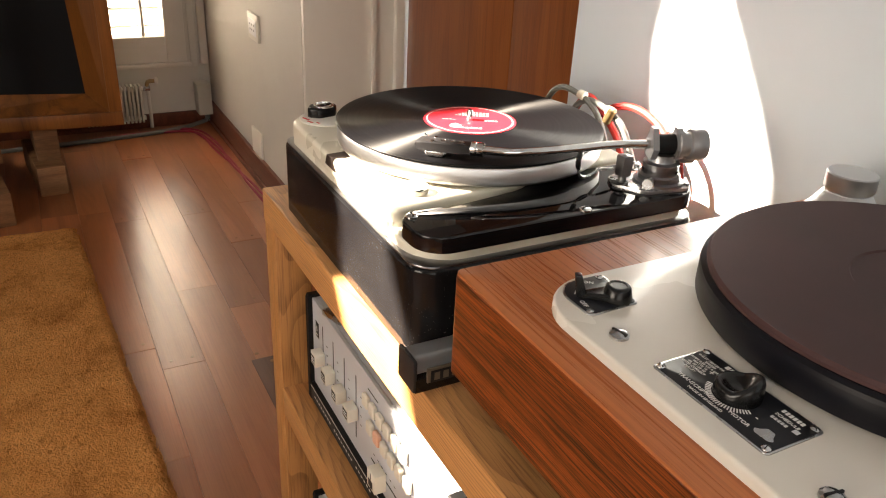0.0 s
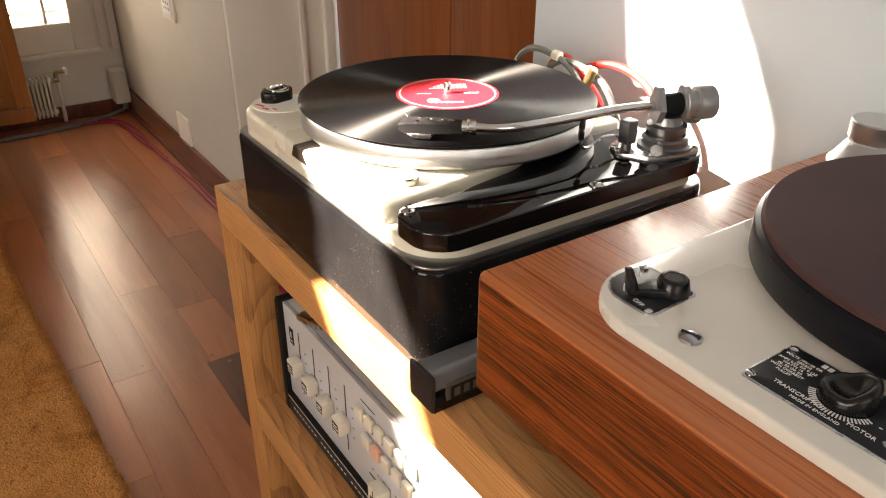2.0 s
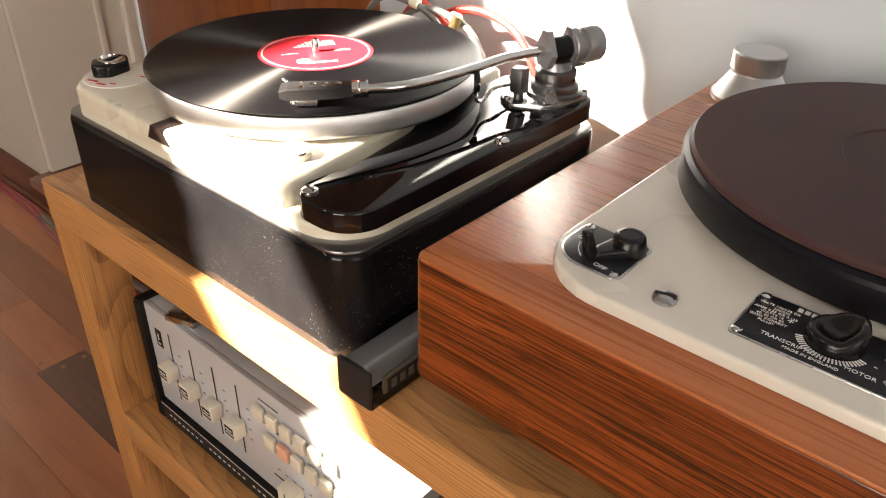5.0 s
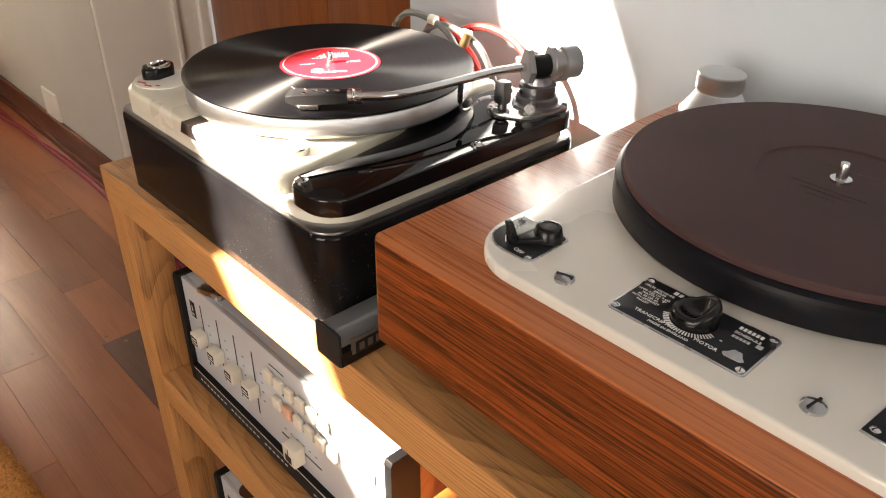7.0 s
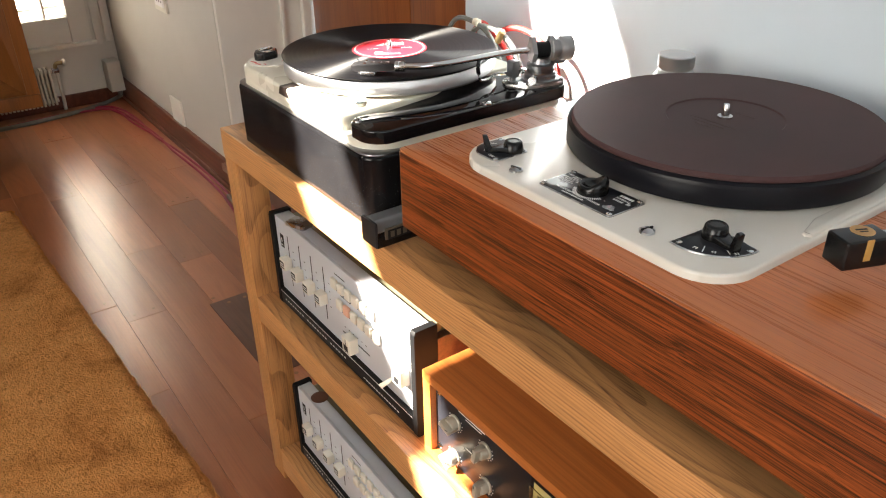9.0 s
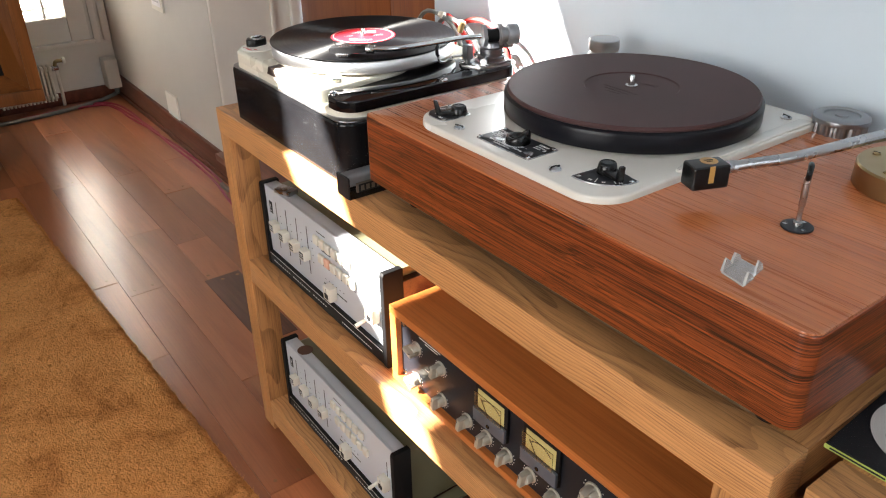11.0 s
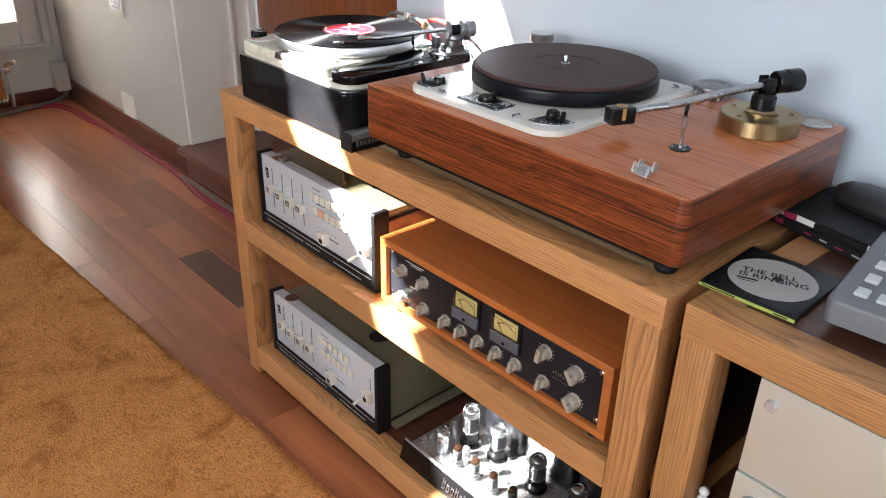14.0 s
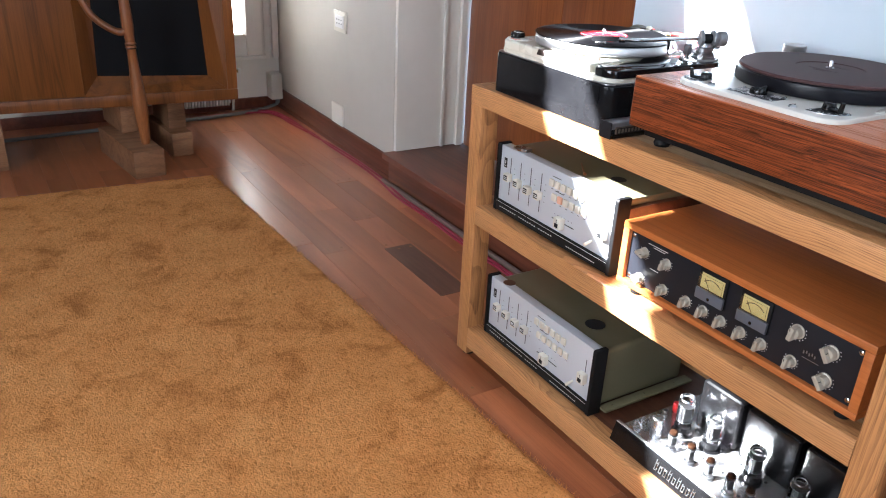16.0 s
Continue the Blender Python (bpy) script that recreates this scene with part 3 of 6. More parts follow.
# doorway: jamb lining, casing strips, two leaves and a raised threshold
structure("door_jamb", box(WALL_X, DOOR_X + 0.02, DOOR_Y1 - 0.022, DOOR_Y1, 0.138, 2.15, 0.002), white_paint, "white painted door jamb lining")
structure("door_trim", box(0.975, 0.99, DOOR_Y1 - 0.034, DOOR_Y1 - 0.0225, 0.138, 2.15, 0.003), white_paint, "white painted door stop strip")
structure("door_trim_inner", box(1.05, 1.085, DOOR_Y1 - 0.045, DOOR_Y1 - 0.0225, 0.138, 2.15, 0.006, 3), white_paint, "white painted rounded inner casing")
structure("threshold", box(0.700, DOOR_X + 0.05, DOOR_Y0 + 0.004, DOOR_Y1 - 0.001, 0.108, 0.136, 0.006), step_wood, "dark brown raised wooden threshold board")
structure("threshold_riser", box(0.735, DOOR_X + 0.05, DOOR_Y0 + 0.004, DOOR_Y1 - 0.001, 0.0, 0.1075, 0.001), step_wood, "dark brown riser below the threshold board")
d1 = thing("door_1", (DOOR_X, 2.28, 0.14), "reddish brown wooden door leaf, closed", "door", kind="structure")
part("leaf", box(DOOR_X, DOOR_X + 0.04, 1.684, DOOR_Y1 - 0.046, 0.14, 2.14, 0.003), mahogany, d1)
d2 = thing("door_2", (DOOR_X, 1.3, 0.14), "lighter reddish brown wooden door leaf, closed", "door", kind="structure")
part("leaf", box(DOOR_X, DOOR_X + 0.04, DOOR_Y0 + 0.002, 1.680, 0.14, 2.14, 0.003), mahogany, d2)

# skirting boards
structure("baseboard", box(WALL_X - 0.016, WALL_X - 0.0005, DOOR_Y1 + 0.001, FAR_Y, 0.0, 0.105, 0.004), step_wood, "dark brown wooden skirting board")
structure("baseboard_trim", box(WALL_X - 0.024, WALL_X - 0.0165, DOOR_Y1 + 0.001, FAR_Y - 0.03, 0.0, 0.02, 0.003), step_wood, "thin quarter strip along the skirting")
structure("baseboard_far", box(LEFT_X, WALL_X - 0.025, FAR_Y - 0.018, FAR_Y - 0.0005, 0, 0.06, 0.004), step_wood, "dark brown wooden skirting board")
structure("threshold_trim", box(0.700, 0.7145, DOOR_Y0 + 0.01, DOOR_Y1, 0.0, 0.016, 0.004), trim_paint, "dull trim strip along the foot of the threshold")

# far window: casing, sash, blind slats, panes
win = thing("window_1", (0.34, FAR_Y, WZ0), "white painted window with half-open blind slats, sunlit", "window", kind="structure")
part("window_frame", box(WX1 - 0.082, WX1 + 0.004, FAR_Y - 0.02, FAR_Y + 0.1, WZ0 - 0.004, WZ1, 0.006), white_paint, win)
part("window_frame", box(WX0, WX0 + 0.06, FAR_Y - 0.02, FAR_Y + 0.1, WZ0 - 0.004, WZ1, 0.006), white_paint, win)
part("window_frame", box(WX0 + 0.06, WX1 - 0.082, FAR_Y - 0.012, FAR_Y + 0.1, WZ0 - 0.004, WZ0 + 0.112, 0.006), white_paint, win)
part("window_frame", box(WX0 + 0.06, WX1 - 0.082, FAR_Y - 0.012, FAR_Y + 0.1, WZ1 - 0.08, WZ1, 0.006), white_paint, win)
part("window_sill", box(WX0 - 0.02, WX1 + 0.02, FAR_Y - 0.035, FAR_Y - 0.0005, WZ0 - 0.022, WZ0 - 0.0045, 0.005), white_paint, win)
part("sash_bar", box(0.478, 0.490, FAR_Y - 0.005, FAR_Y + 0.06, WZ0 + 0.113, WZ1 - 0.081, 0.005), white_paint, win)
for k in range(16):
    z = WZ0 + 0.135 + k * 0.078
    s = box(WX0 + 0.062, WX1 - 0.062, FAR_Y + 0.11, FAR_Y + 0.130, z, z + 0.011, 0.002, 1)
    part("blind_slat", turn(s, 12, (0.3, FAR_Y + 0.12, z), "X"), white_paint, win)
for x in (0.19, 0.49):
    part("blind_tape", box(x, x + 0.016, FAR_Y + 0.105, FAR_Y + 0.108, WZ0 + 0.09, WZ1 - 0.085), white_paint, win)
pane = part("pane", box(WX0 + 0.06, WX1 - 0.06, FAR_Y + 0.07, FAR_Y + 0.074, WZ0 + 0.08, WZ1 - 0.08), glass, win)
pane.visible_shadow = False
structure("window_casing", box(WX1 + 0.02, WX1 + 0.05, FAR_Y - 0.014, FAR_Y - 0.0005, WZ0 - 0.03, 1.8, 0.006), white_paint, "white painted moulded window casing")
structure("window_casing_edge", box(WX1 + 0.062, WALL_X - 0.004, FAR_Y - 0.03, FAR_Y - 0.0005, 0.28, 1.8, 0.008), white_paint, "white painted corner post beside the window")
structure("backdrop", box(-0.3, 1.0, FAR_Y + 0.42, FAR_Y + 0.43, 0, 2.2), outdoors, "bright daylight outside the window")
structure("backdrop_side", box(LEFT_X - 0.45, LEFT_X - 0.44, -2.1, 0.5, 0.4, 2.6), outdoors_dim, "bright daylight outside the side window")
structure("backdrop_back", box(-2.0, 0.4, BACK_Y - 0.45, BACK_Y - 0.44, 0.4, 2.6), fill_glow_back, "unseen glowing sheet outside the back opening, added as fill")

# ---- the oak racks ----
def rack(name, x0, x1, y0, y1, label, shelves, boards, backed=False, post=0.05):
    """An open oak frame: corner posts and, at each level, rails and a shelf."""
    r = thing(name, (x0, y0, 0), label, "rack")
    top = shelves[-1]
    for x in (x0, x1 - post):
        for y in (y0, y1 - post):
            part("leg", box(x + 0.0008, x + post, y + 0.0008, y + post - 0.0008, 0.012, top[0], 0.0015), oak_z, r)
            part("foot", disc((x + post / 2, y + post / 2, 0), 0.016, 0.012, 16), black_matt, r)
    for i, (za, zb) in enumerate(shelves):
        last = i == len(shelves) - 1
        a, c = (y0, y1) if last else (y0 + post, y1 - post)
        part("rail", box(x0, x0 + post, a, c, za, zb, 0.0018), oak_y, r)
        part("rail", box(x1 - post, x1, a, c, za, zb, 0.0018), oak_y, r)
        for y in (y0, y1 - post):
            part("side_rail", box(x0 + post + 0.0004, x1 - post - 0.0004, y + 0.001, y + post - 0.001, za, zb - 0.0004, 0.0015), oak_x, r)
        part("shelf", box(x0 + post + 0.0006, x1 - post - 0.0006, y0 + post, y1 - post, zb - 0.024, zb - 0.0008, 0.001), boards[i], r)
    if backed:
        part("back_panel", box(x1 - post - 0.012, x1 - post - 0.001, y0 + post + 0.001, y1 - post - 0.001, shelves[0][1], shelves[-1][0] - 0.001), dark_panel, r, "dark brown back panel")
        part("side_panel", box(x0 + post + 0.002, x1 - post - 0.014, y1 - post * 0.5, y1 - post * 0.3, shelves[0][1], shelves[-1][0] - 0.001), dark_panel, r, "dark brown side panel")
    return r


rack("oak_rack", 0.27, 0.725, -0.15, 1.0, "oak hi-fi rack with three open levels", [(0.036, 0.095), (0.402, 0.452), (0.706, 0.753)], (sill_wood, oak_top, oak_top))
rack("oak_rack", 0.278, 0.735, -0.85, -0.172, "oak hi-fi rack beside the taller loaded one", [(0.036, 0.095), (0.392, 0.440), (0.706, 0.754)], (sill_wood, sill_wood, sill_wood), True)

# ---- small fittings ----
def screw(parent, x, y, z, r=0.0045, material=None, axis=(0, 0, 1)):
    """A slotted screw head."""
    a = Vector(axis)
    s = part("screw", lathe([(r, 0), (r, r * 0.25), (r * 0.6, r * 0.5), (0, r * 0.58)], (x, y, z), 16, axis), material or chrome, parent)
    turn_by = (x * 917 + y * 733 + z * 311) % 180
    bm = box(x - r * 0.85, x + r * 0.85, y - r * 0.10, y + r * 0.10, z + r * 0.42, z + r * 0.62)
    turn(bm, turn_by, (x, y, z))
    if a.x < -0.5:
        turn(bm, -90, (x, y, z), "Y")
    part("slot", bm, dark_print, s, smooth=0)
    return s


def bars(parent, places, material, m, name="print"):
    """Unreadable print as plain bars: (x, y, width, height) on a surface placed by m."""
    groups = [[p] for p in places] if len(places) < 4 else [places]
    for group in groups:
        bm = bmesh.new()
        for x, y, w, h in group:
            box(x - w / 2, x + w / 2, y - h / 2, y + h / 2, 0, 0.00025, bm=bm)
        bm.transform(m)
        ob = part(name, bm, material, parent, smooth=0)
        if len(group) > 1:
            tagged(ob, kind="stuff")
    return ob


# ---- record player in black and cream ----
TX, TY = 0.449, 0.755
plin = rounded([(0.28, 0.536), (0.606, 0.536), (0.606, 0.928), (0.28, 0.928)], [0.028, 0.028, 0.02, 0.02], 8)
rp = thing("record_player", (0.28, 0.73, 0.753), "cream record player in a dusty black lacquered plinth", "turntable")
part("plinth", slab(plin, 0.756, 0.846, 0.006, seg=4), lacquer, rp)
inner = rounded([(0.2815, 0.5375), (0.6045, 0.5375), (0.6045, 0.9265), (0.2815, 0.9265)], [0.027, 0.027, 0.019, 0.019], 8)
part("edge_strip", slab(inner, 0.8455, 0.8475, 0.001), dark_steel, rp)
for x in (0.31, 0.57):
    for y in (0.57, 0.9):
        part("foot", disc((x, y, 0.753), 0.014, 0.004, 16), black_matt, rp)
low = rounded([(0.286, 0.545), (0.600, 0.545), (0.600, 0.922), (0.286, 0.922)], [0.045, 0.03, 0.03, 0.03], 8)
part("base_plate", slab(low, 0.8475, 0.8575, 0.003, seg=3), cream, rp)
deck = rounded([(0.284, 0.606), (0.360, 0.618), (0.448, 0.628), (0.456, 0.640), (0.476, 0.646), (0.598, 0.650), (0.598, 0.922), (0.284, 0.922)],
               [0.012, 0.05, 0.003, 0.003, 0.02, 0.01, 0.03, 0.036], 6)
part("deck", slab(deck, 0.8575, 0.8755, 0.005, seg=4), cream, rp)
board = rounded([(0.288, 0.540), (0.602, 0.540), (0.602, 0.640), (0.470, 0.640), (0.428, 0.614), (0.340, 0.600), (0.288, 0.602)],
                [0.045, 0.025, 0.02, 0.03, 0.06, 0.05, 0.018], 8)
ab = part("arm_board", slab(board, 0.8577, 0.8735, 0.002, seg=3), acrylic, rp, "glossy black acrylic arm board")
for x, y in ((0.300, 0.592), (0.460, 0.546), (0.590, 0.630)):
    screw(ab, x, y, 0.8735, 0.006)
notch = bmesh.new()
vs = [notch.verts.new(p) for p in ((0.2832, 0.744, 0.8640), (0.2832, 0.776, 0.8640), (0.2832, 0.770, 0.8762), (0.2832, 0.756, 0.8762), (0.3040, 0.754, 0.8762), (0.3040, 0.772, 0.8762), (0.2990, 0.746, 0.8640), (0.2990, 0.776, 0.8640))]
for q in ((0, 1, 2, 3), (3, 2, 5, 4), (0, 3, 4, 6), (1, 2, 5, 7), (4, 5, 7, 6), (0, 1, 7, 6)):
    notch.faces.new([vs[i] for i in q])
part("speed_window", notch, dark_panel, rp, "dark wedge-shaped strobe window", smooth=0)
pt = part("platter", lathe([(0, 0.8775), (0.143, 0.8775), (0.1475, 0.879), (0.1495, 0.8815), (0.1495, 0.895), (0.148, 0.898), (0, 0.898)], (TX, TY, 0), 96), alu, rp, "turned aluminium platter")
part("mat", lathe([(0, 0.8983), (0.147, 0.8983), (0.147, 0.9003), (0, 0.9003)], (TX, TY, 0), 64), black_matt, pt)
# bubble level and edge wheel
lv = part("bubble_level", disc((0.3265, 0.640, 0.8752), 0.0125, 0.0058, 28, 0.001), ivory, rp)
part("glass", lathe([(0.008, 0.0), (0.008, 0.0015), (0, 0.0024)], (0.3265, 0.640, 0.8810), 20), clear_plastic, lv)
part("ring", lathe([(0.0125, 0.0038), (0.0125, 0.0055), (0.0088, 0.0055), (0.0088, 0.0038)], (0.3265, 0.640, 0.8770), 28), chrome, lv)
whl = bmesh.new()
for k in range(28):
    a = k * 6.2831853 / 28
    r = 0.0125 if k % 2 else 0.0119
    whl.verts.new((0.2945 + r * math.cos(a), 0.621 + r * math.sin(a), 0.8535))
f = whl.faces.new(whl.verts)
ex = bmesh.ops.extrude_face_region(whl, geom=[f])
bmesh.ops.translate(whl, vec=(0, 0, 0.0095), verts=[v for v in ex["geom"] if isinstance(v, bmesh.types.BMVert)])
part("fine_speed_wheel", whl, ivory, rp, smooth=0)
# speed knob on its printed dial
dl = part("dial", disc((0.326, 0.893, 0.8755), 0.032, 0.0012, 40, 0.0004), white_paint, rp, "white dial with red print")
bars(dl, [(-0.012, -0.021, 0.012, 0.003), (0.001, -0.025, 0.010, 0.003), (0.010, -0.020, 0.006, 0.0025), (0.022, 0.006, 0.006, 0.002)], red_print, lying(0.326, 0.893, 0.8767, -70), "mark")
knob = rounded([(0.305, 0.902), (0.318, 0.8920), (0.340, 0.897), (0.348, 0.913), (0.335, 0.921), (0.315, 0.920)], 0.008, 5)
kn = part("speed_knob", slab(knob, 0.8769, 0.8885, 0.003, seg=3), black_plastic, rp)
part("cap", lathe([(0.0125, 0.8880), (0.0125, 0.8895), (0.0105, 0.8902), (0.0105, 0.8892), (0, 0.8892)], (0.328, 0.906, 0), 28), chrome, kn)
part("bar", turn(box(0.3175, 0.3385, 0.9045, 0.9075, 0.8893, 0.8908, 0.0006), 25, (0.328, 0.906, 0.8890)), black_plastic, kn)
# tone arm
base_out = rounded([(0.518, 0.600), (0.540, 0.554), (0.602, 0.546), (0.602, 0.584), (0.560, 0.614)], [0.018, 0.018, 0.016, 0.016, 0.02], 6)
arm = part("tone_arm", slab(base_out, 0.8737, 0.8775, 0.001), steel, rp, "satin steel tone arm with perforated head shell")
for x, y in ((0.530, 0.594), (0.592, 0.553), (0.558, 0.603), (0.545, 0.564)):
    screw(arm, x, y, 0.8775, 0.0035)
PX, PY = 0.572, 0.573
part("cable_hole", disc((0.531, 0.584, 0.8776), 0.0090, 0.0003, 24, 0.0001), dark_print, arm)
part("collar", lathe([(0.0255, 0.8775), (0.0255, 0.8805), (0.0215, 0.8815), (0.0215, 0.8865), (0.0185, 0.888), (0.0185, 0.8905)], (PX, PY, 0), 36), dark_steel, arm)
part("pillar", lathe([(0.0155, 0.888), (0.0155, 0.8925), (0.0185, 0.8935), (0.0185, 0.899), (0.014, 0.9005), (0.0125, 0.906), (0.0125, 0.908), (0, 0.908)], (PX, PY, 0), 36), dark_steel, arm)
part("side_lock", lathe([(0, 0), (0.0055, 0), (0.0055, 0.009), (0, 0.009)], (PX - 0.021, PY - 0.011, 0.8835), 16, (-0.8, -0.5, 0)), steel, arm)
part("lift_post", box(PX - 0.044, PX - 0.031, PY + 0.006, PY + 0.019, 0.884, 0.907, 0.003), dark_steel, arm)
part("lift_stem", disc((PX - 0.0375, PY + 0.0125, 0.8775), 0.0045, 0.007, 14), dark_steel, arm)
d_arm = (Vector((0.396, 0.644, 0)) - Vector((PX, PY, 0))).normalized()
yoke = bmesh.new()
prof = [(-0.008, -0.003), (0.008, -0.003), (0.0140, 0.009), (0.0040, 0.0285), (-0.0040, 0.0285), (-0.0140, 0.009)]
side = Vector((-d_arm.y, d_arm.x, 0))
for o in (-0.0125, 0.0125):
    ring0 = [yoke.verts.new(Vector((PX, PY, 0.9065)) + d_arm * (o - 0.003) + side * u + Vector((0, 0, w))) for u, w in prof]
    ring1 = [yoke.verts.new(Vector((PX, PY, 0.9065)) + d_arm * (o + 0.003) + side * u + Vector((0, 0, w))) for u, w in prof]
    yoke.faces.new(ring0), yoke.faces.new(ring1)
    for k in range(6):
        yoke.faces.new((ring0[k], ring0[(k + 1) % 6], ring1[(k + 1) % 6], ring1[k]))
part("yoke", yoke, arm_grey, arm, smooth=0)
mid = Vector((PX, PY, 0.9175))
part("bearing", disc(mid - d_arm * 0.014, 0.0105, 0.028, 24, 0.001, d_arm), black_matt, arm)
wt = part("counterweight", lathe([(0, 0.012), (0.0135, 0.012), (0.0145, 0.013), (0.0145, 0.018), (0.0122, 0.019), (0.0122, 0.024), (0.0150, 0.025), (0.0160, 0.0265), (0.0160, 0.040), (0.0150, 0.0415), (0, 0.0415)], mid, 36, -d_arm), arm_grey, arm)
part("rider_weight", disc(mid - d_arm * 0.020 - side * 0.014 + Vector((0, 0, -0.014)), 0.0105, 0.018, 24, 0.001, -d_arm), grey_plastic, arm)
part("rider_rod", tube([mid - d_arm * 0.004 - side * 0.014 + Vector((0, 0, -0.013)), mid - d_arm * 0.022 - side * 0.014 + Vector((0, 0, -0.014))], 0.003, 8, 0), steel, arm)
tip = Vector((0.391, 0.628, 0.9148))
part("arm_tube", tube([mid, mid + d_arm * 0.05 + Vector((0, 0, -0.001)), Vector((0.480, 0.5965, 0.9162)), Vector((0.440, 0.6030, 0.9155)), Vector((0.412, 0.6120, 0.9150)), tip], 0.0042, 14, 8), chrome, arm)
d_head = (Vector((0.343, 0.678, 0.9120)) - tip).normalized()
s_head = Vector((-d_head.y, d_head.x, 0)).normalized()
part("lock_ring", lathe([(0, -0.002), (0.0065, -0.002), (0.0068, 0), (0.0068, 0.004), (0.006, 0.005), (0.0068, 0.006), (0.0068, 0.0105), (0, 0.011)], tip, 24, d_head), chrome, arm)
hs = bmesh.new()
sect = [(-0.0078, 0.0052), (0.0078, 0.0052), (0.0090, 0.0040), (0.0090, -0.0045), (-0.0090, -0.0045), (-0.0090, 0.0040)]
ends = [(0.0105, 0.62, 0.72), (0.020, 0.80, 1.0), (0.046, 1.0, 1.0), (0.060, 1.08, 0.9), (0.066, 1.08, 0.35)]
rows_ = [[hs.verts.new(tip + d_head * e + s_head * u * f + Vector((0, 0, max(w, -0.0045 * g) if w < 0 else w * (0.6 + 0.4 * g)))) for u, w in sect] for e, f, g in ends]
hs.faces.new(rows_[0]), hs.faces.new(rows_[-1])
for ra, rb in zip(rows_, rows_[1:]):
    for k in range(6):
        hs.faces.new((ra[k], ra[(k + 1) % 6], rb[(k + 1) % 6], rb[k]))
shell = part("head_shell", hs, shell_black, arm, "black perforated head shell", smooth=0)
for k in range(3):
    part("hole", lathe([(0.0030, 0.0002), (0.0030, 0.0004), (0.0023, 0.0004), (0.0023, 0.0001), (0, 0.0001)], tip + d_head * (0.021 + 0.0095 * k) + Vector((0, 0, 0.0052)), 14), steel, shell)
    part("hole", lathe([(0.0026, 0), (0.0026, 0.0003), (0, 0.0003)], tip + d_head * (0.021 + 0.0095 * k) - s_head * 0.0088, 14, tuple(-s_head)), steel, shell)
ct = turn(box(-0.010, 0.008, -0.0085, 0.0085, -0.0095, -0.004, 0.0015), math.degrees(math.atan2(d_head.y, d_head.x)), (0, 0, 0))
bmesh.ops.translate(ct, vec=tip + d_head * 0.047, verts=ct.verts)
part("cartridge", ct, steel, shell, "metal pickup cartridge")
part("stylus_body", disc(tip + d_head * 0.054 + Vector((0, 0, -0.0095)), 0.0052, 0.0100, 18, 0.0008), chrome, shell)
for o in (-0.006, 0.006):
    part("fixing_screw", disc(tip + d_head * 0.049 + s_head * o + Vector((0, 0, 0.0039)), 0.0022, 0.0022, 12, 0.0003), chrome, shell)
part("finger_lift", tube([tip + d_head * 0.055 - s_head * 0.009, tip + d_head * 0.060 - s_head * 0.016, tip + d_head * 0.066 - s_head * 0.019 + Vector((0, 0, 0.004))], 0.0012, 8, 6), chrome, shell)
part("lead", tube([tip + d_head * 0.012 - s_head * 0.002 - Vector((0, 0, 0.001)), tip + d_head * 0.024 - s_head * 0.003 - Vector((0, 0, 0.006)), tip + d_head * 0.036 - Vector((0, 0, 0.004))], 0.0006, 6, 6), lime, shell)
part("lead", tube([tip + d_head * 0.012 + s_head * 0.002 - Vector((0, 0, 0.001)), tip + d_head * 0.022 + s_head * 0.004 - Vector((0, 0, 0.005)), tip + d_head * 0.036 - Vector((0, 0, 0.006))], 0.0006, 6, 6), red_print, shell)
# arm rest: a bent rod with a hook
part("rest_rod", tube([(0.545, 0.600, 0.885), (0.520, 0.601, 0.888), (0.498, 0.597, 0.884), (0.486, 0.594, 0.888), (0.483, 0.593, 0.898)], 0.0016, 10, 8), steel, arm)
part("rest_hook", tube([(0.483, 0.593, 0.897), (0.478, 0.588, 0.902), (0.478, 0.588, 0.909), (0.485, 0.594, 0.912), (0.490, 0.602, 0.910)], 0.0028, 10, 8), black_plastic, arm)

# the record that lies on it
rec = thing("vinyl_record", (TX, TY, 0.9003), "black vinyl record with a red paper label", "record")
prof = [(0.0036, 0.9003), (0.149, 0.9003), (0.1508, 0.9008), (0.151, 0.9016), (0.1495, 0.9022), (0.146, 0.9020), (0.0585, 0.9020), (0.053, 0.9018), (0.0036, 0.9020), (0.0036, 0.9003)]
part("disc", lathe(prof, (TX, TY, 0), 128), vinyl, rec)
lab = part("label", lathe([(0.0038, 0.9021), (0.0525, 0.9021), (0.0525, 0.9024), (0.0038, 0.9024)], (TX, TY, 0), 64), red_label, rec, "red paper label")
ring = lathe([(0.0490, 0.90242), (0.0494, 0.9026), (0.0482, 0.9026), (0.0486, 0.90242)], (TX, TY, 0), 64)
part("ring_print", ring, pale_print, lab)
M = lying(TX, TY, 0.9024, 150)
bars(lab, [(-0.012 + 0.005 * k, 0.031, 0.0036, 0.0034) for k in range(6)] + [(-0.030 + 0.004 * k, 0.003, 0.003, 0.0009) for k in range(4)] + [(-0.030 + 0.004 * k, 0.0, 0.003, 0.0009) for k in range(4)]
     + [(0.018 + 0.004 * k, 0.002, 0.003, 0.0009) for k in range(4)] + [(-0.020 + 0.004 * k, -0.016 - 0.0042 * j, 0.003, 0.0012) for j in range(4) for k in range(10 - j)], pale_print, M)
part("logo_mark", disc((TX - 0.026, TY - 0.014, 0.9024), 0.0065, 0.0003, 24, 0.0001), pale_print, lab)
part("spindle", lathe([(0.0035, 0.899), (0.0035, 0.912), (0.0025, 0.914), (0, 0.9145)], (TX, TY, 0), 16), chrome, rp)

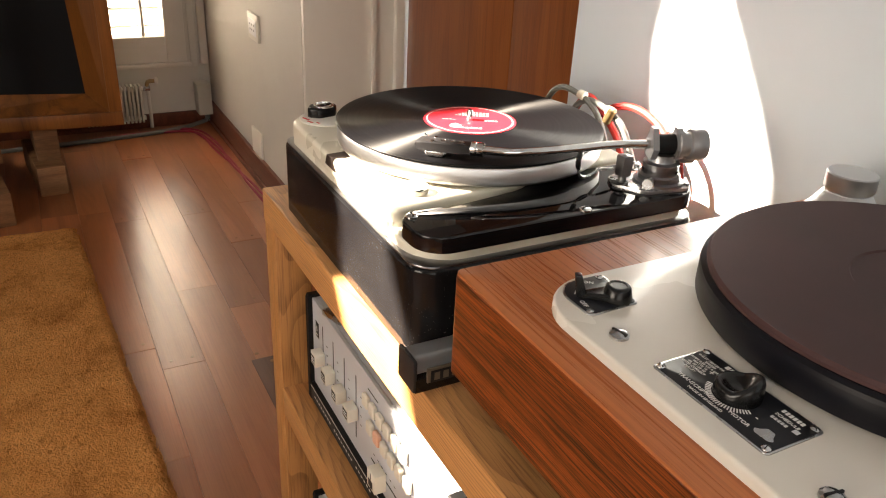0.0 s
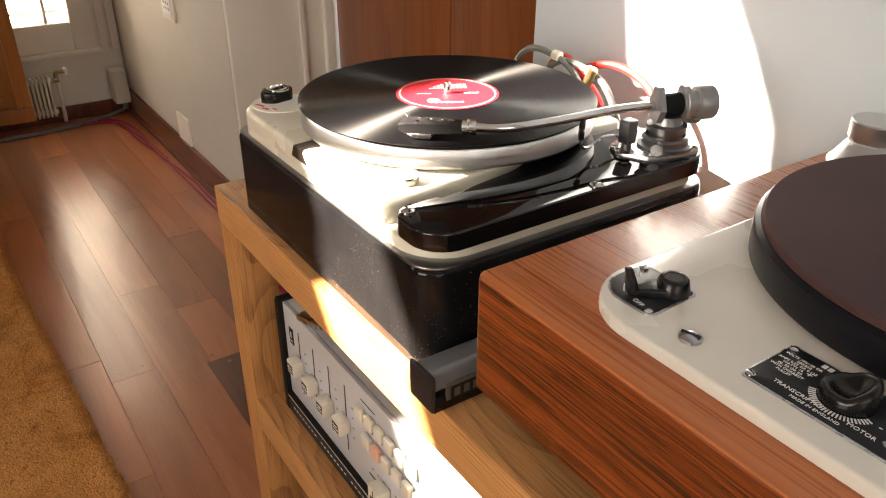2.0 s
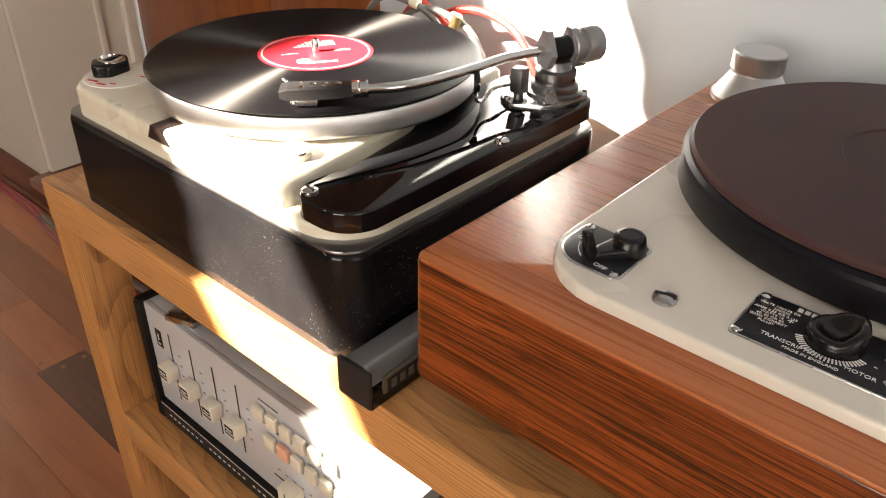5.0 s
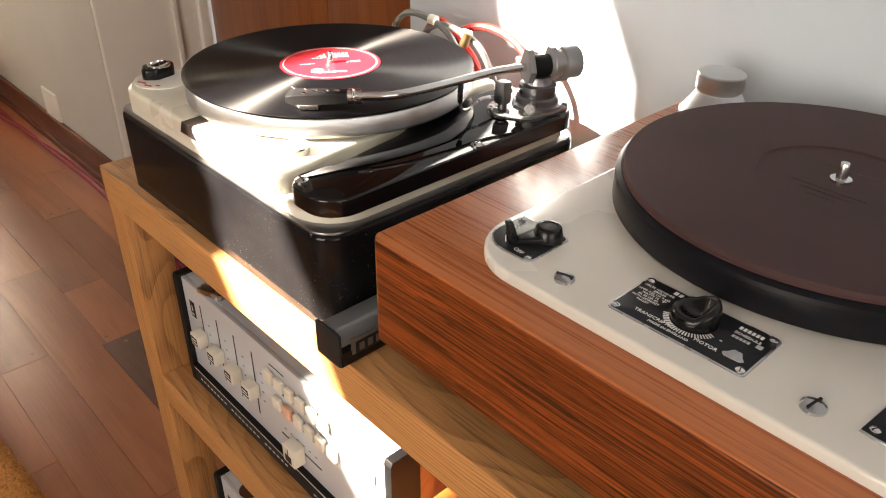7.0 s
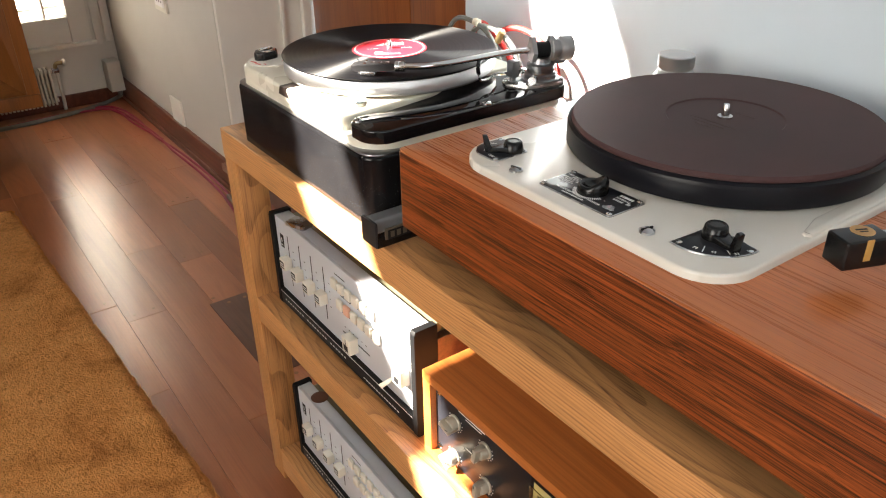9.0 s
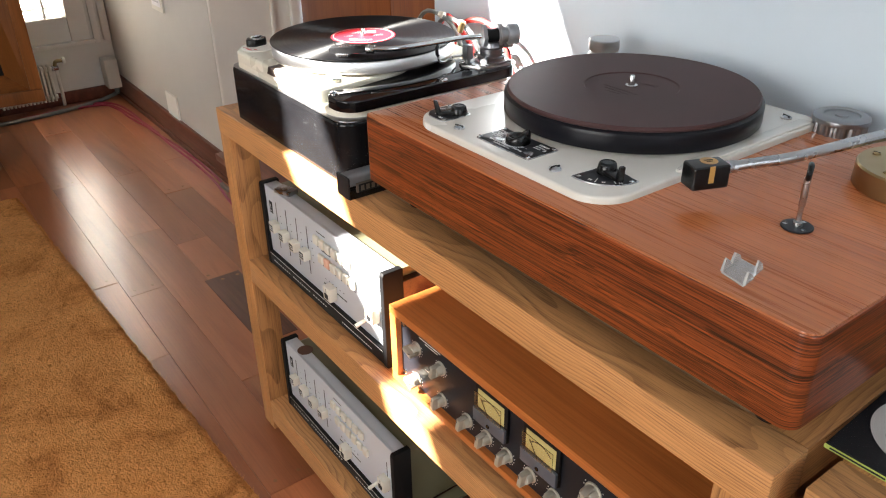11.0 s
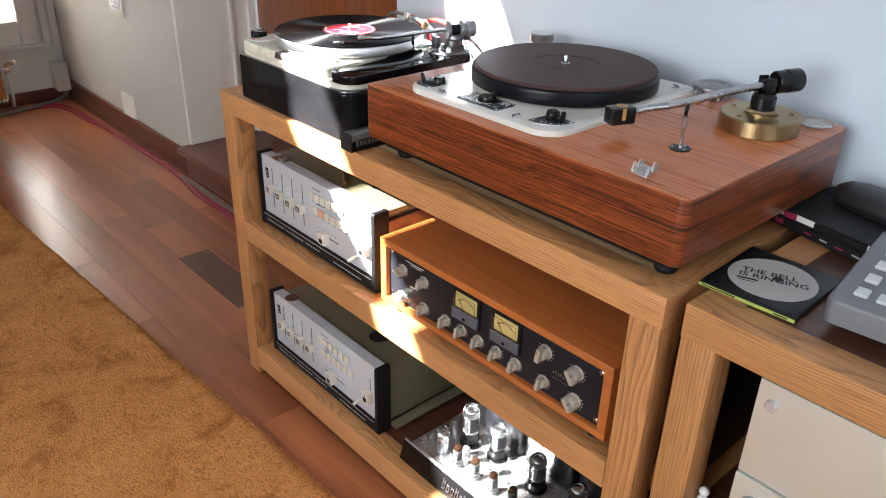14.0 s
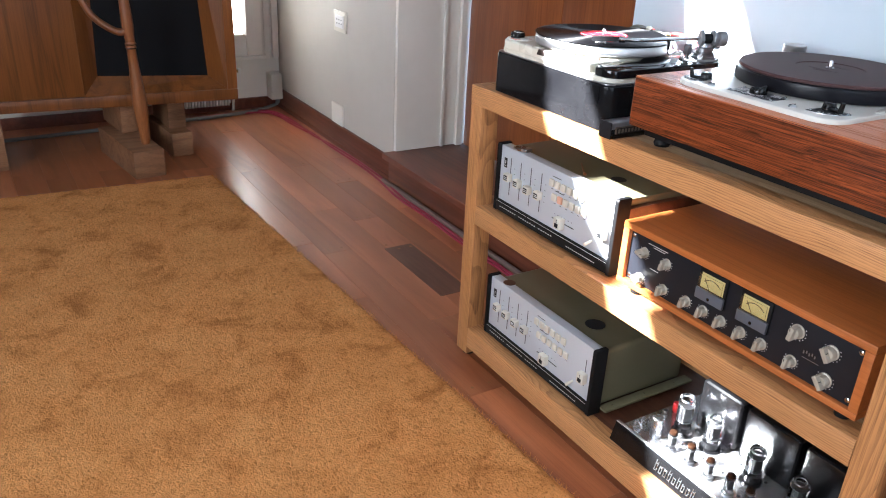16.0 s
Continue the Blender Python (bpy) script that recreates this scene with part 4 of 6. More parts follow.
# leads that loop behind the platter
def cable(name, pts, r, material, label, cat="cable", n=8):
    return single(name, tube(pts, r, n, 10), material, pts[0], label, cat)


cable("grey_cable", [(0.640, 0.930, 0.757), (0.665, 0.925, 0.84), (0.668, 0.895, 0.886), (0.665, 0.845, 0.893), (0.668, 0.80, 0.875), (0.672, 0.77, 0.82), (0.668, 0.74, 0.758)], 0.0042, grey_cable, "grey signal cable looped behind the record player")
cable("grey_cable", [(0.660, 0.870, 0.757), (0.676, 0.868, 0.85), (0.672, 0.835, 0.884), (0.668, 0.79, 0.888), (0.672, 0.75, 0.87), (0.69, 0.73, 0.80), (0.684, 0.72, 0.758)], 0.0042, grey_cable, "grey signal cable looped behind the record player")
cable("red_cable", [(0.678, 0.900, 0.757), (0.69, 0.88, 0.85), (0.684, 0.845, 0.886), (0.678, 0.81, 0.880), (0.69, 0.775, 0.84), (0.70, 0.76, 0.758)], 0.0048, red_cable, "red braided signal cable behind the record player")
cable("red_cable", [(0.692, 0.850, 0.757), (0.700, 0.846, 0.819), (0.706, 0.828, 0.868), (0.710, 0.779, 0.886), (0.710, 0.726, 0.876), (0.708, 0.694, 0.846), (0.712, 0.678, 0.800), (0.715, 0.668, 0.757)], 0.0048, red_cable, "red braided signal cable arched behind the tone arm")
cable("red_lead", [(0.625, 0.600, 0.757), (0.640, 0.602, 0.82), (0.642, 0.612, 0.872), (0.630, 0.618, 0.895)], 0.0018, red_cable, "thin red lead below the tone arm")
for y, z in ((0.838, 0.8935), (0.7765, 0.888)):
    single("cable_collar", disc((0.6645, y, z), 0.0062, 0.012, 16, 0.001, (0.1, -0.98, -0.1)), ivory, (0.6645, y, z), "pale collar round a signal cable", "cable collar")
cable_collar = disc((0.661, 0.772, 0.873), 0.0058, 0.02, 16, 0.001, (0.1, -0.35, 0.9))
single("cable_collar", cable_collar, brass, (0.661, 0.772, 0.873), "brass plug collar on a red cable", "cable collar")

# carbon fibre record brush on the rack's edge
br = thing("record_brush", (0.275, 0.51, 0.753), "black record brush with a satin printed handle", "brush")
bmh = slab(rounded([(0.494, 0.7535), (0.529, 0.7535), (0.527, 0.768), (0.524, 0.772), (0.499, 0.772), (0.496, 0.768)], 0.003, 3), 0.262, 0.41, 0.0015)
bmh.transform(Matrix(((0, 0, 1, 0), (1, 0, 0, 0), (0, 1, 0, 0), (0, 0, 0, 1))))
part("holder", bmh, black_plastic, br)
bmh = slab(rounded([(0.4965, 0.7722), (0.5265, 0.7722), (0.5245, 0.787), (0.5005, 0.787)], [0.002, 0.002, 0.007, 0.007], 4), 0.2635, 0.409, 0.001)
bmh.transform(Matrix(((0, 0, 1, 0), (1, 0, 0, 0), (0, 1, 0, 0), (0, 0, 0, 1))))
part("handle", bmh, arm_grey, br)
part("end_cap", box(0.2595, 0.2633, 0.4955, 0.5275, 0.7545, 0.7868, 0.003), shell_black, br)
lb = part("badge", box(0.272, 0.350, 0.4940, 0.4965, 0.7632, 0.7772, 0.0004), worn_bronze, br)
MBR = Matrix.Translation((0.311, 0.4938, 0.7692)) @ Matrix(((1, 0, 0), (0, 0, -1), (0, 1, 0))).to_4x4()
bars(lb, [(0, 0, 0.072, 0.0120)], dark_print, MBR, "print_field")
bars(lb, [(-0.030 + 0.0085 * k, 0.0, 0.0052, 0.0075) for k in range(8)], worn_bronze, MBR @ Matrix.Translation((0, 0, 0.0003)))

# ---- rosewood record player ----
GX, GY = 0.538, 0.260
rp2 = thing("record_player", (0.30, 0.16, 0.753), "cream record player in a glossy rosewood plinth, long arm", "turntable")
out = rounded([(0.28, -0.150), (0.712, -0.150), (0.712, 0.475), (0.28, 0.475)], [0.014, 0.012, 0.01, 0.008], 6)
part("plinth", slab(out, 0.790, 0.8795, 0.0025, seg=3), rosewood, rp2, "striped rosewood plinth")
cap = rounded([(0.2806, -0.1494), (0.7114, -0.1494), (0.7114, 0.4744), (0.2806, 0.4744)], [0.0135, 0.0115, 0.0095, 0.0075], 6)
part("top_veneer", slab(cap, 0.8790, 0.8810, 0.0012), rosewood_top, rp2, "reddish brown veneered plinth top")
base = rounded([(0.302, -0.128), (0.695, -0.128), (0.695, 0.455), (0.302, 0.455)], 0.01, 3)
part("base_board", slab(base, 0.7725, 0.790, 0.001), black_matt, rp2)
for x in (0.333, 0.67):
    for y in (-0.105, 0.43):
        part("foot", lathe([(0, 0.753), (0.014, 0.753), (0.016, 0.758), (0.012, 0.7725), (0, 0.7725)], (x, y, 0), 20), black_matt, rp2)
plate = rounded([(0.308, 0.087), (0.690, 0.087), (0.690, 0.417), (0.308, 0.417)], [0.042, 0.03, 0.03, 0.050], 10)
mp_ = part("motor_plate", slab(plate, 0.8812, 0.8892, 0.0028, seg=4), cream_warm, rp2, "warm cream enamelled motor plate")
ridge = rounded([(0.400, 0.0902), (0.67, 0.0902), (0.67, 0.107), (0.46, 0.107)], [0.008, 0.006, 0.006, 0.03], 4)
part("ridge", slab(ridge, 0.8890, 0.8912, 0.002, seg=3), cream_warm, mp_)
pl = part("platter", lathe([(0, 0.8902), (0.152, 0.8902), (0.1560, 0.8910), (0.1570, 0.8925), (0.1570, 0.9090), (0.1562, 0.9120), (0.1530, 0.9140), (0, 0.9140)], (GX, GY, 0), 112), platter_black, rp2, "black enamelled platter")
part("rim", lathe([(0.1571, 0.9096), (0.1565, 0.9123), (0.1532, 0.9143), (0.1528, 0.9141)], (GX, GY, 0), 112), platter_black, pl)
mt = part("platter_mat", lathe([(0, 0.9141), (0.1515, 0.9141), (0.1530, 0.9150), (0.1530, 0.9175), (0.1512, 0.9200), (0.0585, 0.9200), (0.0570, 0.9186), (0, 0.9186)], (GX, GY, 0), 112), mat_rubber, rp2, "thick dark brown rubber mat")
M = lying(GX, GY, 0.9186, 90)
bars(mt, [(-0.020 + 0.0042 * k, -0.022, 0.0030, 0.0055) for k in range(6)] + [(0.012 + 0.0045 * k, -0.022, 0.0032, 0.0055) for k in range(3)]
     + [(-0.026 + 0.0034 * k, 0.020, 0.0024, 0.0028) for k in range(16)] + [(-0.018 + 0.0034 * k, 0.027, 0.0024, 0.0028) for k in range(11)] + [(-0.010 + 0.0034 * k, 0.034, 0.0024, 0.0028) for k in range(6)], mat_rubber, M, "raised_print")
part("spindle", lathe([(0.0075, 0.9186), (0.0075, 0.9206), (0.0042, 0.9212), (0.0038, 0.930), (0.003, 0.9325), (0, 0.933)], (GX, GY, 0), 20), chrome, rp2)
for x, y in ((0.329, 0.337), (0.332, 0.176), (0.66, 0.40), (0.66, 0.12)):
    screw(mp_, x, y, 0.8892, 0.0068, steel)
# printed control badge
bd = part("badge", slab(rounded([(0.3255, 0.2115), (0.3715, 0.2115), (0.3715, 0.3015), (0.3255, 0.3015)], 0.003, 4), 0.8893, 0.8902, 0.0003), steel, rp2, "black badge with white print")
part("field", slab(rounded([(0.3267, 0.2127), (0.3703, 0.2127), (0.3703, 0.3003), (0.3267, 0.3003)], 0.0025, 4), 0.8902, 0.8905, 0.0001), graphite, bd)
for x, y in ((0.3295, 0.2975), (0.3675, 0.2975), (0.3295, 0.2155), (0.3675, 0.2155)):
    screw(bd, x, y, 0.8905, 0.0028)
Zb = 0.8905
for text, size, x, y in (("TRANSCRIPTION", 0.0040, 0.3352, 0.2725), ("MOTOR", 0.0040, 0.3352, 0.2400), ("MADE IN ENGLAND", 0.0030, 0.3308, 0.2620), ("+", 0.0065, 0.3535, 0.2795), ("-", 0.0065, 0.3455, 0.2360),
                         ("VOLTS 100/130 OR", 0.0026, 0.3618, 0.2880), ("200/250", 0.0026, 0.3590, 0.2860), ("AMPS 0.25 OR 0.125", 0.0026, 0.3562, 0.2880), ("WATTS 16", 0.0026, 0.3534, 0.2890),
                         ("40, 50 OR 60", 0.0026, 0.3506, 0.2890), ("WITH CORRECT", 0.0026, 0.3478, 0.2890), ("PULLEY", 0.0026, 0.3450, 0.2890), ("SCHEDULE", 0.0034, 0.3590, 0.2270)):
    part("lettering", letters(text, size, lying(x, y, Zb), bd), white_print, bd, smooth=0)
bars(bd, [(-0.010 + 0.0036 * i, 0.0, 0.0026, 0.0034) for i in range(6)], white_print, lying(0.3668, 0.2690, Zb), "maker_mark")
bars(bd, [(-0.007 + 0.0026 * i, 0.0, 0.0018, 0.0030) for i in range(6)], white_print, lying(0.3645, 0.2270, Zb), "model_mark")
bars(bd, [(-0.005 + 0.0023 * i, 0.0, 0.0016, 0.0022) for i in range(5)] + [(0.0105, 0.001, 0.0036, 0.0034)], light_grey, lying(0.3545, 0.2285, Zb))
emb = slab(rounded([(0.3345, 0.2285), (0.3370, 0.2310), (0.3395, 0.2285), (0.3435, 0.2265), (0.3435, 0.2215), (0.3395, 0.2195), (0.3370, 0.2170), (0.3345, 0.2195)], 0.001, 2), Zb, Zb + 0.0002, 0.0001)
part("emblem", emb, steel, bd, smooth=0)
KX, KY = 0.3515, 0.2570
tk = bmesh.new()
for k in range(24):
    a = radians(112 + k * 5.9)
    s = box(0.0146, 0.0182, -0.00042, 0.00042, 0, 0.0002)
    s.transform(Matrix.Translation((KX, KY, Zb)) @ Matrix.Rotation(a, 4, "Z"))
    me_tmp = bpy.data.meshes.new("tick")
    s.to_mesh(me_tmp), s.free()
    tk.from_mesh(me_tmp)
    bpy.data.meshes.remove(me_tmp)
tagged(part("scale_marks", tk, white_print, bd, smooth=0), kind="stuff")
# scooped knob: a dish whose rim climbs to a thumb wing on one side
kb_ = bmesh.new()
rings_ = []
for r, low, climb in ((0.0140, 0.0, 0.0), (0.0143, 0.002, 0.0), (0.0140, 0.0060, 0.0050), (0.0128, 0.0078, 0.0066), (0.0108, 0.0080, 0.0072), (0.0084, 0.0070, 0.0062), (0.0062, 0.0052, 0.0024), (0.0028, 0.0046, 0.0)):
    row_ = []
    for k in range(44):
        a = 6.28318531 * k / 44
        lift = max(0.0, math.cos(a - radians(-62))) ** 0.8
        row_.append(kb_.verts.new((KX + r * math.cos(a), KY + r * math.sin(a), Zb + low + climb * lift)))
    rings_.append(row_)
for ra, rb in zip(rings_, rings_[1:]):
    for k in range(44):
        kb_.faces.new((ra[k], ra[(k + 1) % 44], rb[(k + 1) % 44], rb[k]))
kb_.faces.new(rings_[0]), kb_.faces.new(rings_[-1])
part("control_knob", kb_, black_plastic, rp2, "glossy black scooped control knob", smooth=60)


def lever(parent, x, y, degrees, h=0.0105, reach=0.026):
    """A moulded bakelite lever: domed hub, tapering arm and an upright fin at its end."""
    m = Matrix.Translation((x, y, 0.8905)) @ Matrix.Rotation(radians(degrees), 4, "Z")
    hub = part("lever_hub", lathe([(0, 0), (0.0108, 0), (0.0110, 0.0015), (0.0092, h - 0.0012), (0.0080, h), (0.0062, h + 0.0004), (0.0058, h - 0.0002), (0, h - 0.0002)], (x, y, 0.8905), 28), black_plastic, parent)
    a = slab(rounded([(0, -0.0098), (reach + 0.001, -0.0030), (reach + 0.001, 0.0030), (0, 0.0098)], 0.002, 3), 0.0008, h * 0.62, 0.002, seg=3)
    for v in a.verts:
        v.co.z *= 1.0 - 0.35 * v.co.x / reach
    a.transform(m)
    part("lever_arm", a, black_plastic, hub)
    tb = box(reach - 0.0045, reach + 0.0025, -0.0030, 0.0030, 0.0008, 0.0185, 0.0018, 3)
    for v in tb.verts:
        up = (v.co.z - 0.0008) / 0.0177
        v.co.x = reach + (v.co.x - reach) * (1.15 - 0.45 * up) + 0.004 * up
        v.co.y *= 1.25 - 0.35 * up
    tb.transform(m)
    part("tab", tb, black_plastic, hub)


def sector(cx, cy, r, a0, a1, n=9):
    """An arc of (x, y) points round a centre, in degrees."""
    return [(cx + r * math.cos(radians(a0 + (a1 - a0) * k / n)), cy + r * math.sin(radians(a0 + (a1 - a0) * k / n))) for k in range(n + 1)]


def corner_badge(inset):
    return rounded([(0.3255 + inset, 0.3640 + inset), (0.3700 - inset, 0.3655 + inset), (0.3715 - inset, 0.4110 - inset), (0.3255 + inset, 0.4110 - inset)], [0.006, 0.004, 0.006, 0.034], 8)


sw = part("switch_badge", slab(corner_badge(0), 0.8893, 0.8902, 0.0003), steel, rp2, "black switch badge, ON and OFF")
part("field", slab(corner_badge(0.0013), 0.8902, 0.8905, 0.0001), graphite, sw)
lever(sw, 0.3580, 0.3760, 152)
screw(sw, 0.3655, 0.4060, 0.8905, 0.0028)
screw(sw, 0.3295, 0.3690, 0.8905, 0.0028)
part("lettering", letters("ON", 0.0050, lying(0.3535, 0.4030, Zb, -35), sw), white_print, sw, smooth=0)
part("lettering", letters("OFF", 0.0050, lying(0.3315, 0.3790, Zb, -100), sw), white_print, sw, smooth=0)
part("arrow", tube([(0.3340, 0.3930, Zb), (0.3400, 0.3985, Zb), (0.3465, 0.4015, Zb)], 0.0004, 6, 5), white_print, sw)
sp = part("speed_badge", slab([(0.3830, 0.1460), (0.3800, 0.1500)] + sector(0.375, 0.144, 0.0435, 168, 265) + [(0.3760, 0.1010)], 0.8893, 0.8902, 0.0003), steel, rp2, "black speed badge with white numbers")
part("field", slab([(0.3814, 0.1456), (0.3794, 0.1486)] + sector(0.375, 0.144, 0.0421, 168, 264) + [(0.3752, 0.1026)], 0.8902, 0.8905, 0.0001), graphite, sp)
lever(sp, 0.3670, 0.1360, 250, 0.0115, 0.027)
for x, y in ((0.3375, 0.1475), (0.3690, 0.1045)):
    screw(sp, x, y, 0.8905, 0.0028)
for t_, x, y, a in (("78", 0.3400, 0.1340, -75), ("45", 0.3455, 0.1205, -58), ("33", 0.3570, 0.1080, -30)):
    part("lettering", letters(t_, 0.0044, lying(x, y, Zb, a), sp), white_print, sp, smooth=0)
for a in (206, 236):
    tick = box(0.030, 0.040, -0.0004, 0.0004, 0, 0.0002)
    tick.transform(Matrix.Translation((0.375, 0.144, Zb)) @ Matrix.Rotation(radians(a), 4, "Z"))
    part("division_line", tick, white_print, sp, smooth=0)

# long tone arm on its brass foot
BX, BY = 0.593, -0.066
arm2 = part("tone_arm", lathe([(0, 0.8812), (0.0562, 0.8812), (0.0572, 0.8822), (0.0572, 0.9035), (0.0557, 0.9055), (0, 0.9055)], (BX, BY, 0), 72), brass, rp2, "long tone arm on a round brass foot")
for k in range(5):
    a = radians(20 + 72 * k)
    screw(arm2, BX + 0.043 * math.cos(a), BY + 0.043 * math.sin(a), 0.9055, 0.004, brass)
part("collar", lathe([(0.0245, 0.9055), (0.0245, 0.9085), (0.0220, 0.9095), (0.0205, 0.9120), (0, 0.9120)], (BX, BY, 0), 40), brass, arm2)
part("pillar", lathe([(0.0175, 0.9120), (0.0175, 0.9300), (0.0155, 0.9320), (0.0155, 0.9360), (0.0100, 0.9375), (0, 0.9375)], (BX, BY, 0), 36), black_plastic, arm2)
head2 = Vector((0.418, 0.028, 0.9195))
pv = Vector((BX, BY, 0.9470))
d2v = Vector((head2.x - pv.x, head2.y - pv.y, 0)).normalized()
s2 = Vector((-d2v.y, d2v.x, 0))
for o in (-0.0105, 0.0105):
    y2 = box(-0.007, 0.007, -0.002, 0.002, 0, 0.022, 0.0012)
    y2.transform(Matrix.Translation(Vector((BX, BY, 0.9365)) + s2 * o) @ Matrix.Rotation(math.atan2(d2v.y, d2v.x), 4, "Z"))
    part("yoke", y2, black_plastic, arm2)
part("bearing", turn(box(BX - 0.009, BX + 0.009, BY - 0.008, BY + 0.008, 0.9395, 0.9545, 0.002), math.degrees(math.atan2(d2v.y, d2v.x)), (BX, BY, 0.94)), black_matt, arm2)
part("arm_tube", tube([pv, pv.lerp(head2, 0.3) + Vector((0, 0, 0.0005)), pv.lerp(head2, 0.7) + s2 * 0.004 + Vector((0, 0, -0.001)), pv.lerp(head2, 0.92) + s2 * 0.001, head2], lambda t: 0.0058 - 0.0010 * t, 14, 8), steel, arm2)
part("stub", tube([pv, pv - d2v * 0.03 + Vector((0, 0, 0.002))], 0.006, 12, 0), dark_steel, arm2)
part("counterweight", lathe([(0, 0.012), (0.0150, 0.012), (0.0162, 0.0135), (0.0162, 0.026), (0.0152, 0.0268), (0.0152, 0.0285), (0.0168, 0.0295), (0.0168, 0.050), (0.0155, 0.052), (0, 0.052)], pv + Vector((0, 0, 0.002)), 36, -d2v + Vector((0, 0, 0.06))), black_plastic, arm2)
part("lock_ring", lathe([(0, -0.004), (0.0062, -0.004), (0.0062, 0.0), (0.0056, 0.001), (0.0062, 0.002), (0.0062, 0.008), (0, 0.008)], head2, 22, d2v), steel, arm2)
hs2 = turn(box(0.008, 0.046, -0.0115, 0.0115, -0.016, 0.0075, 0.003, 3), math.degrees(math.atan2(d2v.y, d2v.x)) + 6, (0, 0, 0))
bmesh.ops.translate(hs2, vec=head2, verts=hs2.verts)
sh2 = part("head_shell", hs2, black_plastic, arm2, "glossy black pickup head with a gold sticker")
part("sticker", disc(head2 + d2v * 0.024 + Vector((0, 0, 0.0075)), 0.0085, 0.0003, 24, 0.0001), gold_paint, sh2)
bars(sh2, [(0, 0.0015, 0.009, 0.0016), (0, -0.0018, 0.006, 0.0012)], dark_print, Matrix.Translation(head2 + d2v * 0.024 + Vector((0, 0, 0.0078))) @ Matrix.Rotation(math.atan2(d2v.y, d2v.x) + 3.1416, 4, "Z"))
st = turn(box(0.025, 0.0305, 0.0112, 0.0120, -0.009, 0.0078, 0.0003), math.degrees(math.atan2(d2v.y, d2v.x)) + 6, (0, 0, 0))
bmesh.ops.translate(st, vec=head2, verts=st.verts)
part("gold_strip", st, gold_paint, sh2)
# arm rest post
rs = part("arm_rest", disc((0.4265, -0.0425, 0.8811), 0.0145, 0.002, 28, 0.0006), graphite, rp2, "thin steel arm rest post with a hook")
for k in range(3):
    screw(rs, 0.4265 + 0.0105 * math.cos(2.1 * k), -0.0425 + 0.0105 * math.sin(2.1 * k), 0.8831, 0.0022)
part("post", lathe([(0.0048, 0.8830), (0.0045, 0.8870), (0.0024, 0.8880), (0.0024, 0.9020), (0.0030, 0.9030), (0.0030, 0.9300), (0, 0.9305)], (0.4265, -0.0425, 0), 16), steel, rs)
part("hook", tube([(0.4265, -0.0425, 0.9295), (0.420, -0.046, 0.9325), (0.4185, -0.047, 0.9375), (0.4240, -0.0445, 0.9420), (0.432, -0.040, 0.9405), (0.4355, -0.0385, 0.9360)], 0.0026, 10, 8), black_plastic, rs)

# loose things on the plinth
stab = thing("record_clamp", (0.672, 0.432, 0.881), "conical aluminium record clamp on the plinth", "record clamp")
part("cone", lathe([(0, 0), (0.0335, 0), (0.0345, 0.001), (0.0345, 0.005), (0.0325, 0.0065), (0.0215, 0.0235), (0.0205, 0.0245), (0, 0.0245)], (0.672, 0.432, 0.881), 48), alu, stab)
part("cap", lathe([(0.0190, 0.0245), (0.0190, 0.0265), (0.0222, 0.0275), (0.0226, 0.0285), (0.0226, 0.0420), (0.0216, 0.0432), (0, 0.0432)], (0.672, 0.432, 0.881), 48), alu, stab)
pk = thing("record_weight", (0.690, 0.069, 0.881), "chrome ribbed record weight on the plinth", "record weight")
bm = bmesh.new()
ribs = 40
for k in range(ribs * 2):
    a = k * 3.14159265 / ribs
    r = 0.0305 if k % 4 < 2 else 0.0285
    bm.verts.new((0.690 + r * math.cos(a), 0.069 + r * math.sin(a), 0.8812))
f = bm.faces.new(bm.verts)
ex = bmesh.ops.extrude_face_region(bm, geom=[f])
bmesh.ops.translate(bm, vec=(0, 0, 0.013), verts=[v for v in ex["geom"] if isinstance(v, bmesh.types.BMVert)])
part("body", bm, dark_steel, pk, smooth=0)
part("top", lathe([(0.0320, 0.013), (0.0325, 0.0145), (0.0320, 0.0185), (0.0290, 0.0205), (0.0205, 0.0205), (0.0195, 0.0190), (0.0080, 0.0190), (0.0070, 0.0205), (0, 0.0205)], (0.690, 0.069, 0.8812), 48), dark_steel, pk)
cd = thing("clear_disc", (0.683, -0.113, 0.881), "small clear plastic disc on the plinth", "disc")
part("body", lathe([(0, 0.0), (0.0215, 0.0), (0.0225, 0.001), (0.0225, 0.005), (0.0215, 0.006), (0.0185, 0.006), (0.0175, 0.0045), (0, 0.0045)], (0.683, -0.113, 0.8811), 40), clear_plastic, cd)
cb = thing("stylus_guard", (0.317, -0.060, 0.881), "small clear plastic stylus guard on the plinth", "stylus guard")
g = bmesh.new()
slab([(0.303, -0.071), (0.329, -0.066), (0.331, -0.051), (0.307, -0.054)], 0.8811, 0.8835, 0.0006, g)
